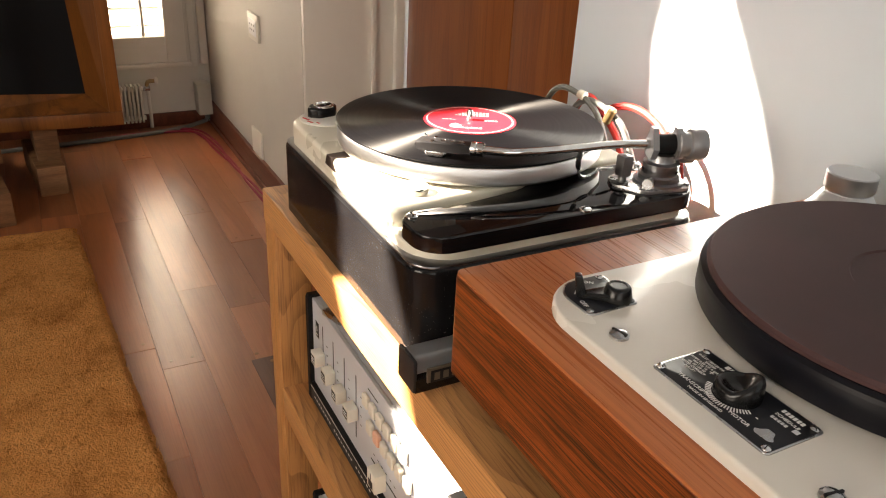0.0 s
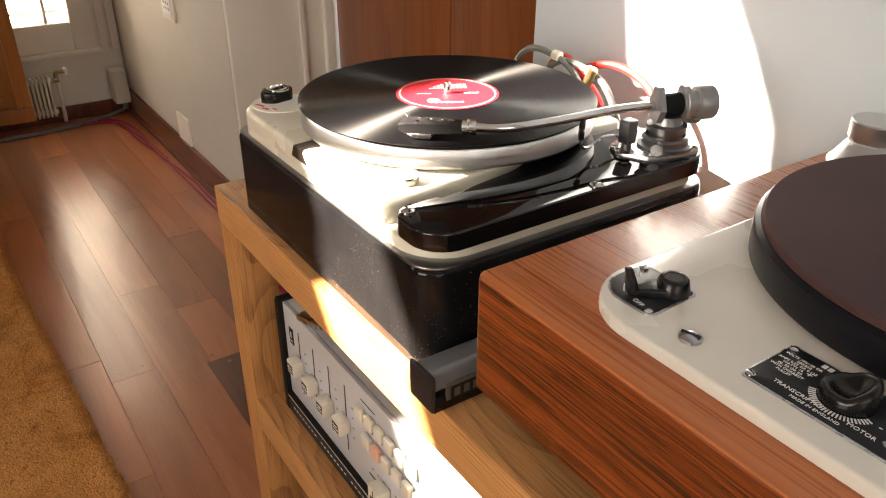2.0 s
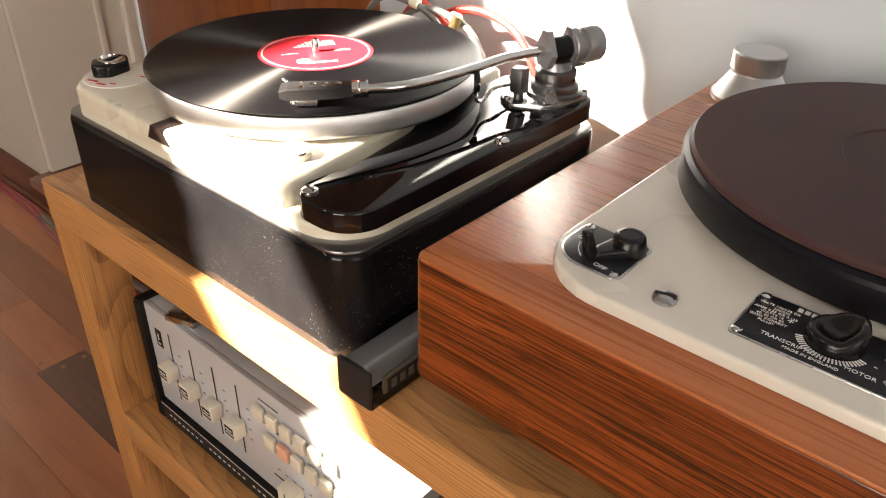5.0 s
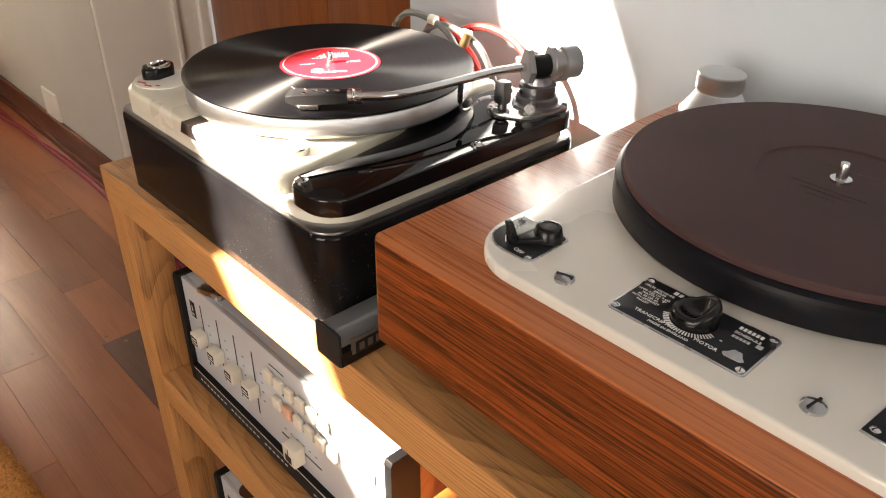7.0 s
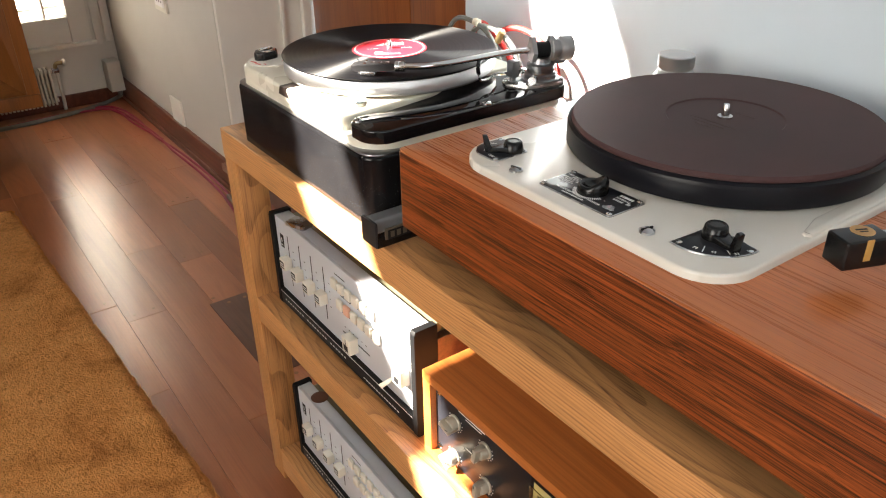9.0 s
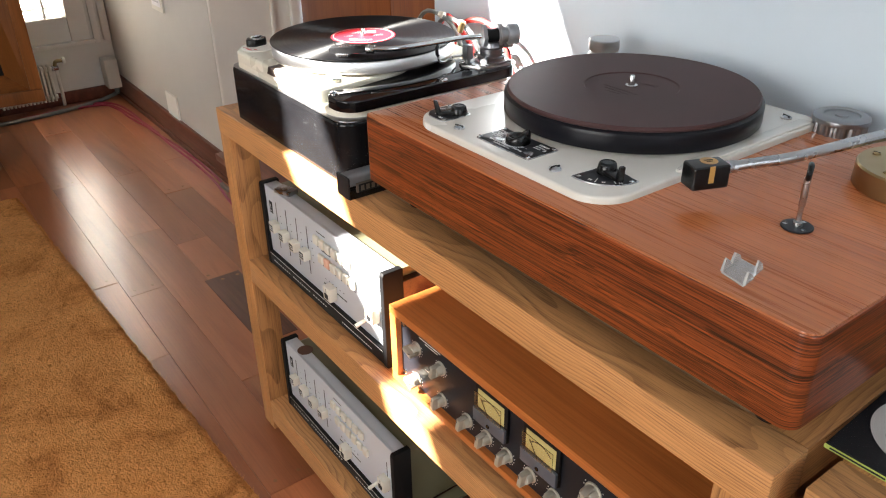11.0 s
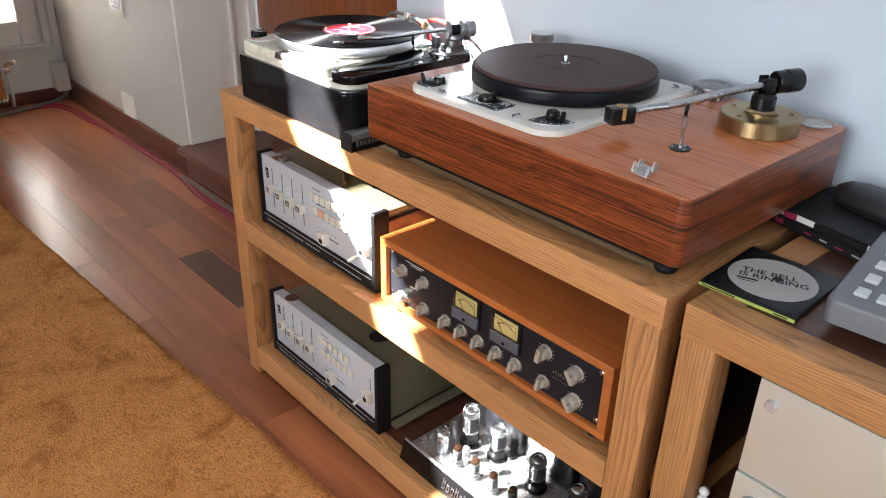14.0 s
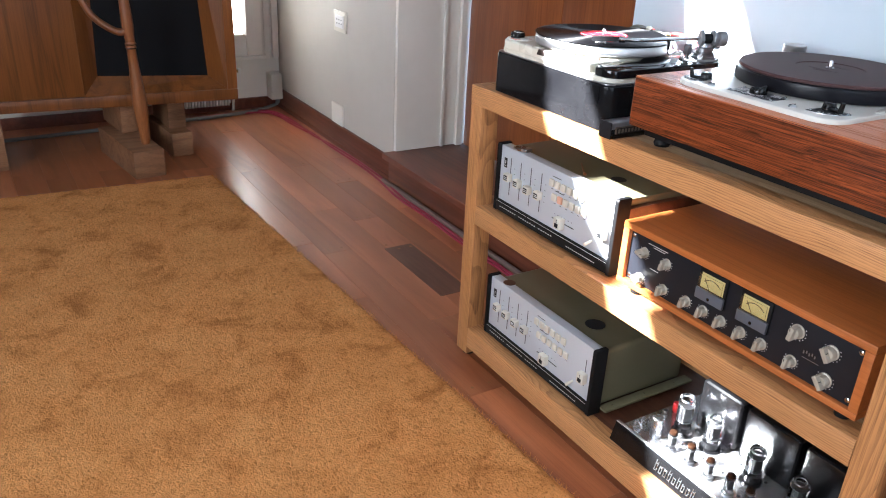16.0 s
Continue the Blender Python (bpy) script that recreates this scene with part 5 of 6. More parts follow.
for a, c, h in (((0.303, -0.071), (0.315, -0.069), 0.016), ((0.318, -0.068), (0.330, -0.066), 0.019), ((0.307, -0.054), (0.318, -0.053), 0.017), ((0.320, -0.052), (0.331, -0.051), 0.014)):
    a, c = Vector((*a, 0.8833)), Vector((*c, 0.8833))
    nrm = Vector((-(c - a).y, (c - a).x, 0)).normalized() * 0.0009
    top = a.lerp(c, 0.25) + Vector((0, 0, h))
    vs = [g.verts.new(p) for p in (a - nrm, c - nrm, c + nrm, a + nrm, top - nrm * 0.6, a.lerp(c, 0.8) - nrm + Vector((0, 0, h * 0.5)), a.lerp(c, 0.8) + nrm + Vector((0, 0, h * 0.5)), top + nrm * 0.6)]
    for q in ((0, 1, 5, 4), (1, 2, 6, 5), (2, 3, 7, 6), (3, 0, 4, 7), (4, 5, 6, 7), (3, 2, 1, 0)):
        g.faces.new([vs[i] for i in q])
for v in g.verts:
    v.co = Vector((0.317 + (v.co.x - 0.317) * 1.3, -0.060 + (v.co.y + 0.060) * 1.45, 0.8811 + (v.co.z - 0.8811) * 0.68))
part("body", g, hazy_plastic, cb, smooth=0)

# ---- slider preamplifiers ----
def slider_amp(z, wooden, label):
    """A long silver panel with sliders and keys between black end caps, on a black strip."""
    x, y0, y1 = 0.304, 0.494, 0.902
    a = thing("preamplifier", (0.30, 0.69, z), label, "amplifier", "slider preamplifiers")
    zb, zt = z + 0.034, z + 0.172
    body = teak if wooden else olive
    if wooden:
        part("case", box(x + 0.030, x + 0.30, y0 - 0.0095, y1 + 0.008, z + 0.010, zt - 0.022, 0.003), sill_wood, a, "dark red wooden case")
        part("cover", box(x + 0.004, x + 0.296, y0 + 0.002, y1 - 0.002, zt - 0.0215, zt - 0.006, 0.002), olive, a, "olive metal top cover")
        part("top_hole", disc((x + 0.10, 0.60, zt - 0.0065), 0.018, 0.001, 28), dark_print, a)
    else:
        cv = rounded([(y0 - 0.004, zb - 0.020), (y1, zb - 0.020), (y1, zt - 0.006), (y0 - 0.004, zt - 0.006)], 0.012, 5)
        bm = slab(cv, x + 0.006, x + 0.29, 0.004)
        bm.transform(Matrix(((0, 0, 1, 0), (1, 0, 0, 0), (0, 1, 0, 0), (0, 0, 0, 1))))
        part("cover", bm, olive, a, "olive metal cover")
        fl = box(x + 0.03, x + 0.31, y0 - 0.030, y0 - 0.004, z + 0.012, z + 0.018, 0.002)
        part("flange", fl, olive, a)
        for k in range(3):
            screw(a, x + 0.06 + 0.1 * k, y0 - 0.018, z + 0.018, 0.0032, olive)
        part("top_hole", disc((x + 0.085, 0.592, zt - 0.0062), 0.024, 0.001, 36), dark_print, a)
    for f in (0.03, 0.27):
        for y in (y0 + 0.03, y1 - 0.03):
            part("foot", disc((x + f, y, z), 0.011, 0.0115, 16), black_matt, a)
    # front panel with a folded top and a thumb cut-out
    part("panel", box(x, x + 0.006, y0, y1, zb, zt, 0.0012), alu_panel, a, "silver front panel")
    part("panel_top", box(x + 0.0062, x + 0.026, y0, y1, zt - 0.004, zt - 0.0002, 0.001), alu_panel, a)
    part("thumb_hole", lathe([(0, 0), (0.016, 0), (0.016, 0.0006), (0, 0.0006)], (x + 0.019, y1 - 0.052, zt - 0.0003), 28), sill_wood, a)
    for y, nm in ((y0 - 0.0105, "end_cap"), (y1 + 0.0005, "end_cap")):
        prof = [(x - 0.006, z + 0.003), (x + 0.030, z + 0.003), (x + 0.030, zt + 0.003), (x - 0.004, zt + 0.003), (x - 0.006, zt - 0.002)]
        bm = slab(rounded(prof, [0.003, 0.002, 0.002, 0.001, 0.001], 3), -(y + 0.010), -y, 0.0005)
        bm.transform(Matrix(((1, 0, 0, 0), (0, 0, -1, 0), (0, 1, 0, 0), (0, 0, 0, 1))))
        part(nm, bm, black_matt, a)
    st = part("base_strip", box(x - 0.006, x + 0.026, y0, y1, z + 0.006, zb - 0.0006, 0.0015), black_matt, a, "black base strip with pale print")
    F = lambda y, zz: face_minus_x(x - 0.0001, y, zz)
    bars(st, [(0, 0.0108, y1 - y0 - 0.004, 0.0009)], white_print, face_minus_x(x - 0.0061, (y0 + y1) / 2, z + 0.0195), "line")
    bars(st, [(-0.185 + 0.0088 * k, -0.001, 0.0045, 0.0022) for k in range(24) if k % 9 != 8] + [(0.075 + 0.007 * k, -0.004, 0.0045, 0.0018) for k in range(14)], white_print, face_minus_x(x - 0.0061, (y0 + y1) / 2, z + 0.020))
    mk = part("maker_mark", box(x - 0.0006, x - 0.0001, y1 - 0.026, y1 - 0.014, zt - 0.052, zt - 0.028, 0.0002), dark_print, a)
    bars(mk, [(0, 0.002, 0.002, 0.008), (0, -0.007, 0.006, 0.0015)], white_print, face_minus_x(x - 0.0008, y1 - 0.020, zt - 0.040))
    # four upright sliders
    for k, dz in enumerate((0.004, 0.001, -0.002, -0.001)):
        y = 0.860 - 0.040 * k
        zc = z + 0.098 + dz
        bars(a, [(0, 0, 0.0022, 0.094)], dark_print, F(y, z + 0.102), "slot")
        cp = part("slider_cap", box(x - 0.015, x - 0.0008, y - 0.0095, y + 0.0095, zc - 0.0095, zc + 0.0095, 0.0015), ivory, a)
        bars(cp, [(0, 0, 0.014, 0.012)], dark_print, face_minus_x(x - 0.0151, y, zc), "field")
        bars(cp, [(0, 0.002, 0.010, 0.0014), (0.001, -0.002, 0.012, 0.0014)], white_print, face_minus_x(x - 0.0154, y, zc))
        bars(a, [(0.016, 0.022 - 0.014 * j, 0.004, 0.001) for j in range(4)], dark_print, F(y, z + 0.105), "print")
    # two rows of keys
    for row, (ya, zc) in enumerate(((0.699, z + 0.141), (0.686, z + 0.110))):
        bars(a, [(0, 0, 0.03, 0.0016)], dark_print, F(ya - 0.012, zc + 0.0145), "print")
        for k in range(6):
            y = ya - 0.0205 * k
            m_ = orange_key if row and k == 1 and wooden else ivory
            part("key", box(x - 0.007, x - 0.0008, y - 0.0078, y + 0.0078, zc - 0.0085, zc + 0.0085, 0.0028, 3), m_, a)
            bars(a, [(0, 0, 0.007, 0.0011)], dark_print, F(y, zc - 0.0145), "print")
    # cross slider and end slider
    bars(a, [(0, 0, 0.078, 0.0022)], dark_print, F(0.652, z + 0.060), "slot")
    bars(a, [(-0.03 + 0.012 * j, 0.010, 0.004, 0.001) for j in range(6)], dark_print, F(0.652, z + 0.062), "print")
    for y, zc, w in ((0.655, z + 0.060, 0.0115), (0.516, z + 0.090, 0.0105)):
        if y < 0.6:
            bars(a, [(0, 0, 0.002, 0.07)], dark_print, F(y, z + 0.100), "slot")
        cp = part("slider_cap", box(x - 0.016, x - 0.0008, y - w, y + w, zc - 0.013, zc + 0.013, 0.0015), ivory, a)
        bars(cp, [(0, 0, 0.0015, 0.022)], dark_print, face_minus_x(x - 0.0161, y, zc), "line")
        bars(cp, [(0, -0.004, 0.012, 0.010)], dark_print, face_minus_x(x - 0.0162, y, zc), "field")
    part("toggle", tube([(x, 0.552, z + 0.058), (x - 0.018, 0.556, z + 0.050)], lambda t: 0.0028 + 0.001 * t, 10, 0), ivory, a)
    return a


slider_amp(0.4525, True, "silver slider preamplifier in a dark wooden case")
slider_amp(0.0955, False, "silver slider preamplifier with an olive metal cover")
# odd bits lying on the upper one
single("metal_clip", turn(box(0.306, 0.330, 0.820, 0.858, 0.6250, 0.6330, 0.001), 18, (0.318, 0.84, 0.6245)), steel, (0.318, 0.84, 0.6245), "bent metal clip lying on the preamplifier", "clip")
single("small_brush", tube([(0.395, 0.715, 0.6215), (0.36, 0.665, 0.6215), (0.352, 0.652, 0.6215)], lambda t: 0.0016 + 0.0022 * t, 8, 4), turned_wood, (0.395, 0.715, 0.6185), "small wooden paint brush on the preamplifier", "brush")

# ---- valve preamplifier in a teak case ----
def pointer_knob(parent, y, z, x, degrees, size=1.0):
    """A champagne pointer knob: skirt, barrel and a flat grip across it."""
    s = size
    k = part("knob", lathe([(0.0128 * s, 0), (0.0128 * s, 0.0016), (0.0108 * s, 0.0026), (0.0102 * s, 0.012 * s), (0.0094 * s, 0.0135 * s), (0, 0.0135 * s)], (x, y, z), 28, (-1, 0, 0)), knob_metal, parent)
    g = box(x - 0.0225 * s, x - 0.004, y - 0.0042 * s, y + 0.0042 * s, z - 0.0122 * s, z + 0.0122 * s, 0.0016, 2)
    part("grip", turn(g, degrees, (x, y, z), "X"), knob_metal, k)
    bars(k, [(0, 0.008 * s, 0.0012, 0.005)], dark_print, face_minus_x(x - 0.0226 * s, y, z) @ Matrix.Rotation(radians(degrees), 4, "Z"), "pointer_line")
    tk = bmesh.new()
    for j in range(11):
        a = radians(-210 + 24 * j)
        m = face_minus_x(x - 0.0001, y, z)
        d = bmesh.ops.create_cube(tk, size=1)["verts"]
        for v in d:
            v.co = m @ Vector((0.0155 * s * math.cos(a) + v.co.x * 0.0013, 0.0155 * s * math.sin(a) + v.co.y * 0.0013, v.co.z * 0.0003))
    part("scale_marks", tk, white_print, k, smooth=0)


vp = thing("valve_preamplifier", (0.30, 0.18, 0.4525), "black-faced preamplifier with two meters in a teak case", "amplifier")
cx0, cx1, cy0, cy1, cz0, cz1 = 0.284, 0.585, -0.083, 0.447, 0.470, 0.602
part("case_top", box(cx0, cx1, cy0, cy1, cz1 - 0.014, cz1, 0.0018), teak, vp, "orange-brown teak case top")
part("case_bottom", box(cx0, cx1, cy0, cy1, cz0, cz0 + 0.012, 0.0018), teak, vp)
part("case_side", box(cx0 + 0.0003, cx1, cy0 + 0.0002, cy0 + 0.016, cz0 + 0.0122, cz1 - 0.0142, 0.0015), teak, vp)
part("case_side", box(cx0 + 0.0003, cx1, cy1 - 0.016, cy1 - 0.0002, cz0 + 0.0122, cz1 - 0.0142, 0.0015), teak, vp)
part("case_back", box(cx1 - 0.01, cx1 - 0.001, cy0 + 0.0162, cy1 - 0.0162, cz0 + 0.0122, cz1 - 0.0142), black_matt, vp)
for x in (0.31, 0.55):
    for y in (-0.05, 0.41):
        part("foot", disc((x, y, 0.4525), 0.013, 0.0174, 18), black_matt, vp)
XP = 0.293
pn = part("panel", box(XP, XP + 0.004, cy0 + 0.0164, cy1 - 0.0164, cz0 + 0.0126, cz1 - 0.0146, 0.0008), graphite, vp, "graphite front panel with pale print")
for y, z in ((0.423, 0.577), (0.423, 0.492), (-0.059, 0.577), (-0.059, 0.492)):
    screw(pn, XP, y, z, 0.0042, axis=(-1, 0, 0))
for y, z, deg in ((0.390, 0.553, -75), (0.332, 0.553, 10), (0.392, 0.497, -60), (0.330, 0.500, 5), (0.272, 0.503, 8), (0.231, 0.503, 8), (0.190, 0.503, 8), (0.147, 0.503, 8), (0.104, 0.503, 8), (0.045, 0.503, 8)):
    pointer_knob(pn, y, z, XP, deg, 0.84)
for y, z, deg in ((0.046, 0.558, 8), (-0.016, 0.553, -35), (-0.017, 0.503, -40)):
    pointer_knob(pn, y, z, XP, deg, 0.98)
bars(pn, [(-0.004, 0, 0.05, 0.0012), (0.0, -0.004, 0.03, 0.0012)], white_print, face_minus_x(XP - 0.0001, 0.355, 0.575))
bars(pn, [(0, 0, 0.022, 0.0012)], white_print, face_minus_x(XP - 0.0001, 0.36, 0.527))
bars(pn, [(0.010 - 0.005 * k, 0.003 + 0.002 * (k % 2), 0.0022, 0.005) for k in range(5)] + [(0.004, -0.006, 0.03, 0.0010)], dark_steel, face_minus_x(XP - 0.0001, 0.018, 0.527), "maker_mark")
for y in (0.219, 0.127):
    mt = part("meter", box(XP - 0.0045, XP - 0.0002, y - 0.0315, y + 0.0315, 0.524, 0.584, 0.0015), black_matt, pn, "lit amber meter in a black frame")
    bm = box(XP - 0.0052, XP - 0.0046, y - 0.0255, y + 0.0255, 0.549, 0.5775, 0.0002)
    part("scale", bm, lit_meter, mt, "amber meter scale")
    part("lower_panel", box(XP - 0.0095, XP - 0.0047, y - 0.0310, y + 0.0310, 0.5265, 0.5475, 0.0012), meter_lip, mt, "blue-grey lower lip")
    part("zero_screw", disc((XP - 0.0096, y, 0.534), 0.003, 0.001, 14, 0.0002, (-1, 0, 0)), black_plastic, mt)
    arc = bmesh.new()
    for j in range(15):
        a = radians(50 + 80 * j / 14)
        m = face_minus_x(XP - 0.0053, y, 0.5405)
        for v in bmesh.ops.create_cube(arc, size=1)["verts"]:
            v.co = m @ Vector((0.0265 * math.cos(a) + v.co.x * 0.0035, 0.0285 * math.sin(a) + v.co.y * 0.0012, v.co.z * 0.0002))
    part("scale_arc", arc, dark_print, mt, smooth=0)
    part("needle", tube([(XP - 0.0090, y, 0.5485), (XP - 0.0090, y + 0.015, 0.570)], 0.0005, 6, 0), dark_print, mt)
    pane_ = part("glass", box(XP - 0.0112, XP - 0.0104, y - 0.026, y + 0.026, 0.549, 0.5765), glass, mt)
    pane_.visible_shadow = False

# ---- valve power amplifier ----
va = thing("valve_amplifier", (0.31, 0.15, 0.095), "chrome valve amplifier with a black front and glass valves", "amplifier")
VZ = 0.142
body = rounded([(0.318, -0.085), (0.62, -0.085), (0.62, 0.375), (0.318, 0.375)], 0.006, 4)
part("chassis", slab(body, 0.103, VZ, 0.002), mirror_steel, va, "polished chrome chassis")
prof = [(0.298, 0.100), (0.317, 0.100), (0.317, VZ + 0.002), (0.311, VZ + 0.002)]
bm = slab(rounded(prof, 0.0015, 3), -0.388, 0.092, 0.001)
bm.transform(Matrix(((1, 0, 0, 0), (0, 0, -1, 0), (0, 1, 0, 0), (0, 0, 0, 1))))
fp = part("front_panel", bm, black_plastic, va, "glossy black front panel")
nm = bmesh.new()
u = 0.0
for k in range(12):
    hgt = (0.013, 0.006, 0.007, 0.012, 0.006, 0.012, 0.006, 0.005, 0.012, 0.000, 0.010, 0.010)[k]
    for j in range(2):
        box(u + j * 0.0058, u + j * 0.0058 + 0.0017, -0.010, hgt - 0.002 * j, 0, 0.0016, 0.0004, 1, nm)
    box(u + 0.0017, u + 0.0058, -0.010, -0.0082, 0, 0.0014, 0.0004, 1, nm)
    box(u + 0.0017, u + 0.0058, hgt * 0.4, hgt * 0.4 + 0.0018, 0, 0.0014, 0.0004, 1, nm)
    u += 0.0122
slope = math.atan2(0.013, 0.042)
nm.transform(Matrix.Translation((0.3040, 0.259, 0.122)) @ Matrix.Rotation(slope, 4, "Y") @ Matrix(((0, 0, -1), (-1, 0, 0), (0, 1, 0))).to_4x4())
part("maker_mark", nm, steel, fp, "raised chrome maker's mark", smooth=0)
part("trim", box(0.3112, 0.3172, -0.091, 0.387, VZ + 0.0022, VZ + 0.0042, 0.0006), satin, va, "bright trim along the front")
for x in (0.34, 0.59):
    for y in (-0.06, 0.35):
        part("foot", disc((x, y, 0.095), 0.012, 0.0082, 16), black_matt, va)


def valve(x, y, r, h, big):
    """A glass valve: socket, base, bulb with plates and a getter inside."""
    v = part("valve", lathe([(0, VZ), (r * 1.25, VZ), (r * 1.25, VZ + 0.004), (r * 1.02, VZ + 0.005), (r * 1.02, VZ + (0.020 if big else 0.008)), (0, VZ + (0.020 if big else 0.008))], (x, y, 0), 24), black_plastic if big else dark_steel, va)
    z0 = VZ + (0.020 if big else 0.008)
    shape = [(r * 0.86, 0), (r * 0.98, h * 0.1), (r, h * 0.35), (r * 0.98, h * 0.78), (r * 0.80, h * 0.93), (r * 0.4, h * 0.99), (0, h)] if not big else [(r * 0.84, 0), (r * 0.96, h * 0.12), (r * 0.98, h * 0.5), (r * 1.0, h * 0.82), (r * 0.85, h * 0.94), (r * 0.45, h), (0, h * 1.01)]
    inner = [(max(q - 0.0009, 0), max(hh - 0.0009, 0.0004)) for q, hh in reversed(shape)]
    part("bulb", lathe(shape + inner + shape[:1], (x, y, z0), 28), valve_glass, v).visible_shadow = False
    part("plate", box(x - r * 0.50, x + r * 0.50, y - r * 0.34, y + r * 0.34, z0 + h * 0.14, z0 + h * 0.62, r * 0.12), valve_grey, v)
    for sx in (-1, 1):
        part("support_rod", tube([(x + sx * r * 0.62, y, z0 + h * 0.05), (x + sx * r * 0.62, y, z0 + h * 0.72)], r * 0.05, 6, 0), steel, v)
    for zz in (0.13, 0.64):
        part("spacer", disc((x, y, z0 + h * zz), r * 0.72, 0.0010, 18, 0.0003), dark_steel, v)
    part("getter", lathe([(r * 0.55, h * 0.80), (r * 0.62, h * 0.83), (r * 0.55, h * 0.86), (r * 0.48, h * 0.83), (r * 0.55, h * 0.80)], (x, y, z0), 18), dark_steel if big else getter_brown, v)
    if not big:
        part("getter_flash", lathe([(r * 0.88, h * 0.80), (r * 0.76, h * 0.91), (r * 0.36, h * 0.965), (0, h * 0.97), (r * 0.34, h * 0.955), (r * 0.72, h * 0.90), (r * 0.86, h * 0.80)], (x, y, z0), 18), getter_brown, v)


for x, y, h in ((0.412, 0.295, 0.074), (0.424, 0.228, 0.060), (0.418, 0.118, 0.062), (0.416, 0.020, 0.062)):
    valve(x, y, 0.0175, h, True)
for x, y in ((0.347, 0.263), (0.347, 0.214), (0.347, 0.165), (0.347, 0.115), (0.347, 0.070), (0.347, 0.016), (0.347, -0.040)):
    valve(x, y, 0.0095, 0.042, False)
part("capacitor_can", disc((0.352, 0.312, VZ), 0.0125, 0.048, 28, 0.0015), steel, va)
part("capacitor_can", disc((0.376, 0.270, VZ), 0.0085, 0.022, 24, 0.0015), steel, va)
for i, (a, c) in enumerate(((-0.075, 0.05), (0.06, 0.185), (0.195, 0.30))):
    part("transformer", box(0.455, 0.61, a, c, VZ + 0.0004, 0.262, 0.010, 3), black_plastic, va, "glossy black transformer can")
for k in range(5):
    part("terminal", lathe([(0.0068, 0), (0.0068, 0.008), (0.0045, 0.009), (0.0045, 0.014), (0.006, 0.0145), (0.0055, 0.018), (0, 0.018)], (0.335 + 0.021 * k, 0.352, VZ), 16), clear_plastic if k < 3 else steel, va)
part("terminal", disc((0.456, 0.353, VZ), 0.0085, 0.024, 20, 0.002), red_print, va, "red terminal cap")
for x in (0.35, 0.375, 0.43):
    for y in (0.08, 0.14, 0.19):
        part("vent_hole", lathe([(0.0032, 0), (0.0032, 0.0002), (0, 0.0002)], (x + 0.012, y + 0.02, VZ), 12), dark_print, va)
for k in range(4):
    part("chassis_screw", disc((0.325, -0.06 + 0.13 * k, VZ), 0.003, 0.001, 12, 0.0002), chrome, va)
va.location = (0.300, 0.160, 0.095)

# ---- second rack: silver amplifier and what lies on top ----
sa = thing("integrated_amplifier", (0.32, -0.45, 0.440), "champagne silver amplifier with a round volume knob", "amplifier")
part("case", box(0.312, 0.60, -0.715, -0.276, 0.452, 0.684, 0.003), black_matt, sa)
up = part("upper_panel", box(0.302, 0.3115, -0.72, -0.272, 0.5445, 0.688, 0.0015), champagne, sa)
lo = part("lower_panel", box(0.298, 0.3115, -0.72, -0.272, 0.462, 0.5425, 0.0015), champagne, sa)
part("button", disc((0.302, -0.293, 0.660), 0.0075, 0.008, 24, 0.0012, (-1, 0, 0)), satin, up)
part("volume_knob", lathe([(0, 0), (0.0182, 0), (0.0186, 0.001), (0.0182, 0.018), (0.0170, 0.0195), (0, 0.0195)], (0.298, -0.305, 0.502), 40, (-1, 0, 0)), satin, lo)
for z in (0.5195, 0.4955):
    t = part("switch_plate", disc((0.298, -0.326, z), 0.0062, 0.0012, 20, 0.0003, (-1, 0, 0)), black_plastic, lo)
    part("toggle", tube([(0.297, -0.326, z), (0.283, -0.331, z + 0.001)], lambda q: 0.0022 + 0.0016 * q, 10, 0), black_plastic, t)
part("tray", box(0.270, 0.2975, -0.56, -0.372, 0.478, 0.492, 0.002), black_plastic, lo)
part("bracket", tube([(0.2975, -0.374, 0.492), (0.286, -0.374, 0.492), (0.286, -0.374, 0.526), (0.286, -0.56, 0.526)], 0.0012, 8, 0), steel, lo)
for y in (-0.68, -0.30):
    part("foot", disc((0.33, y, 0.440), 0.016, 0.0215, 20), black_matt, sa)
    part("foot", disc((0.57, y, 0.440), 0.016, 0.0115, 20), black_matt, sa)
for k, (x, y, r) in enumerate(((0.301, -0.235, 0.0078), (0.3185, -0.2305, 0.0080), (0.323, -0.2555, 0.0075))):
    single("foam_ball", lathe([(0, -r), (r * 0.5, -r * 0.87), (r * 0.87, -r * 0.5), (r, 0), (r * 0.87, r * 0.5), (r * 0.5, r * 0.87), (0, r)], (x, y, 0.4402 + r), 16), foam_white, (x, y, 0.4402), "small white foam ball on the shelf", "ball", "foam balls", smooth=60)
single("foam_ball", lathe([(0, -0.0075), (0.0065, -0.00375), (0.0075, 0), (0.0065, 0.00375), (0, 0.0075)], (0.3185, -0.2305, 0.4402 + 0.0232), 16), foam_white, (0.3185, -0.2305, 0.4559), "small white foam ball resting on another", "ball", "foam balls", smooth=60)

# compact disc case with its printed title
case = thing("cd_case", (0.403, -0.2155, 0.754), "clear compact disc case with a white printed disc cover", "cd case")
MC = Matrix.Translation((0.403, -0.2155, 0.754)) @ Matrix.Rotation(radians(-88), 4, "Z")


def put(bm, m):
    bm.transform(m)
    return bm


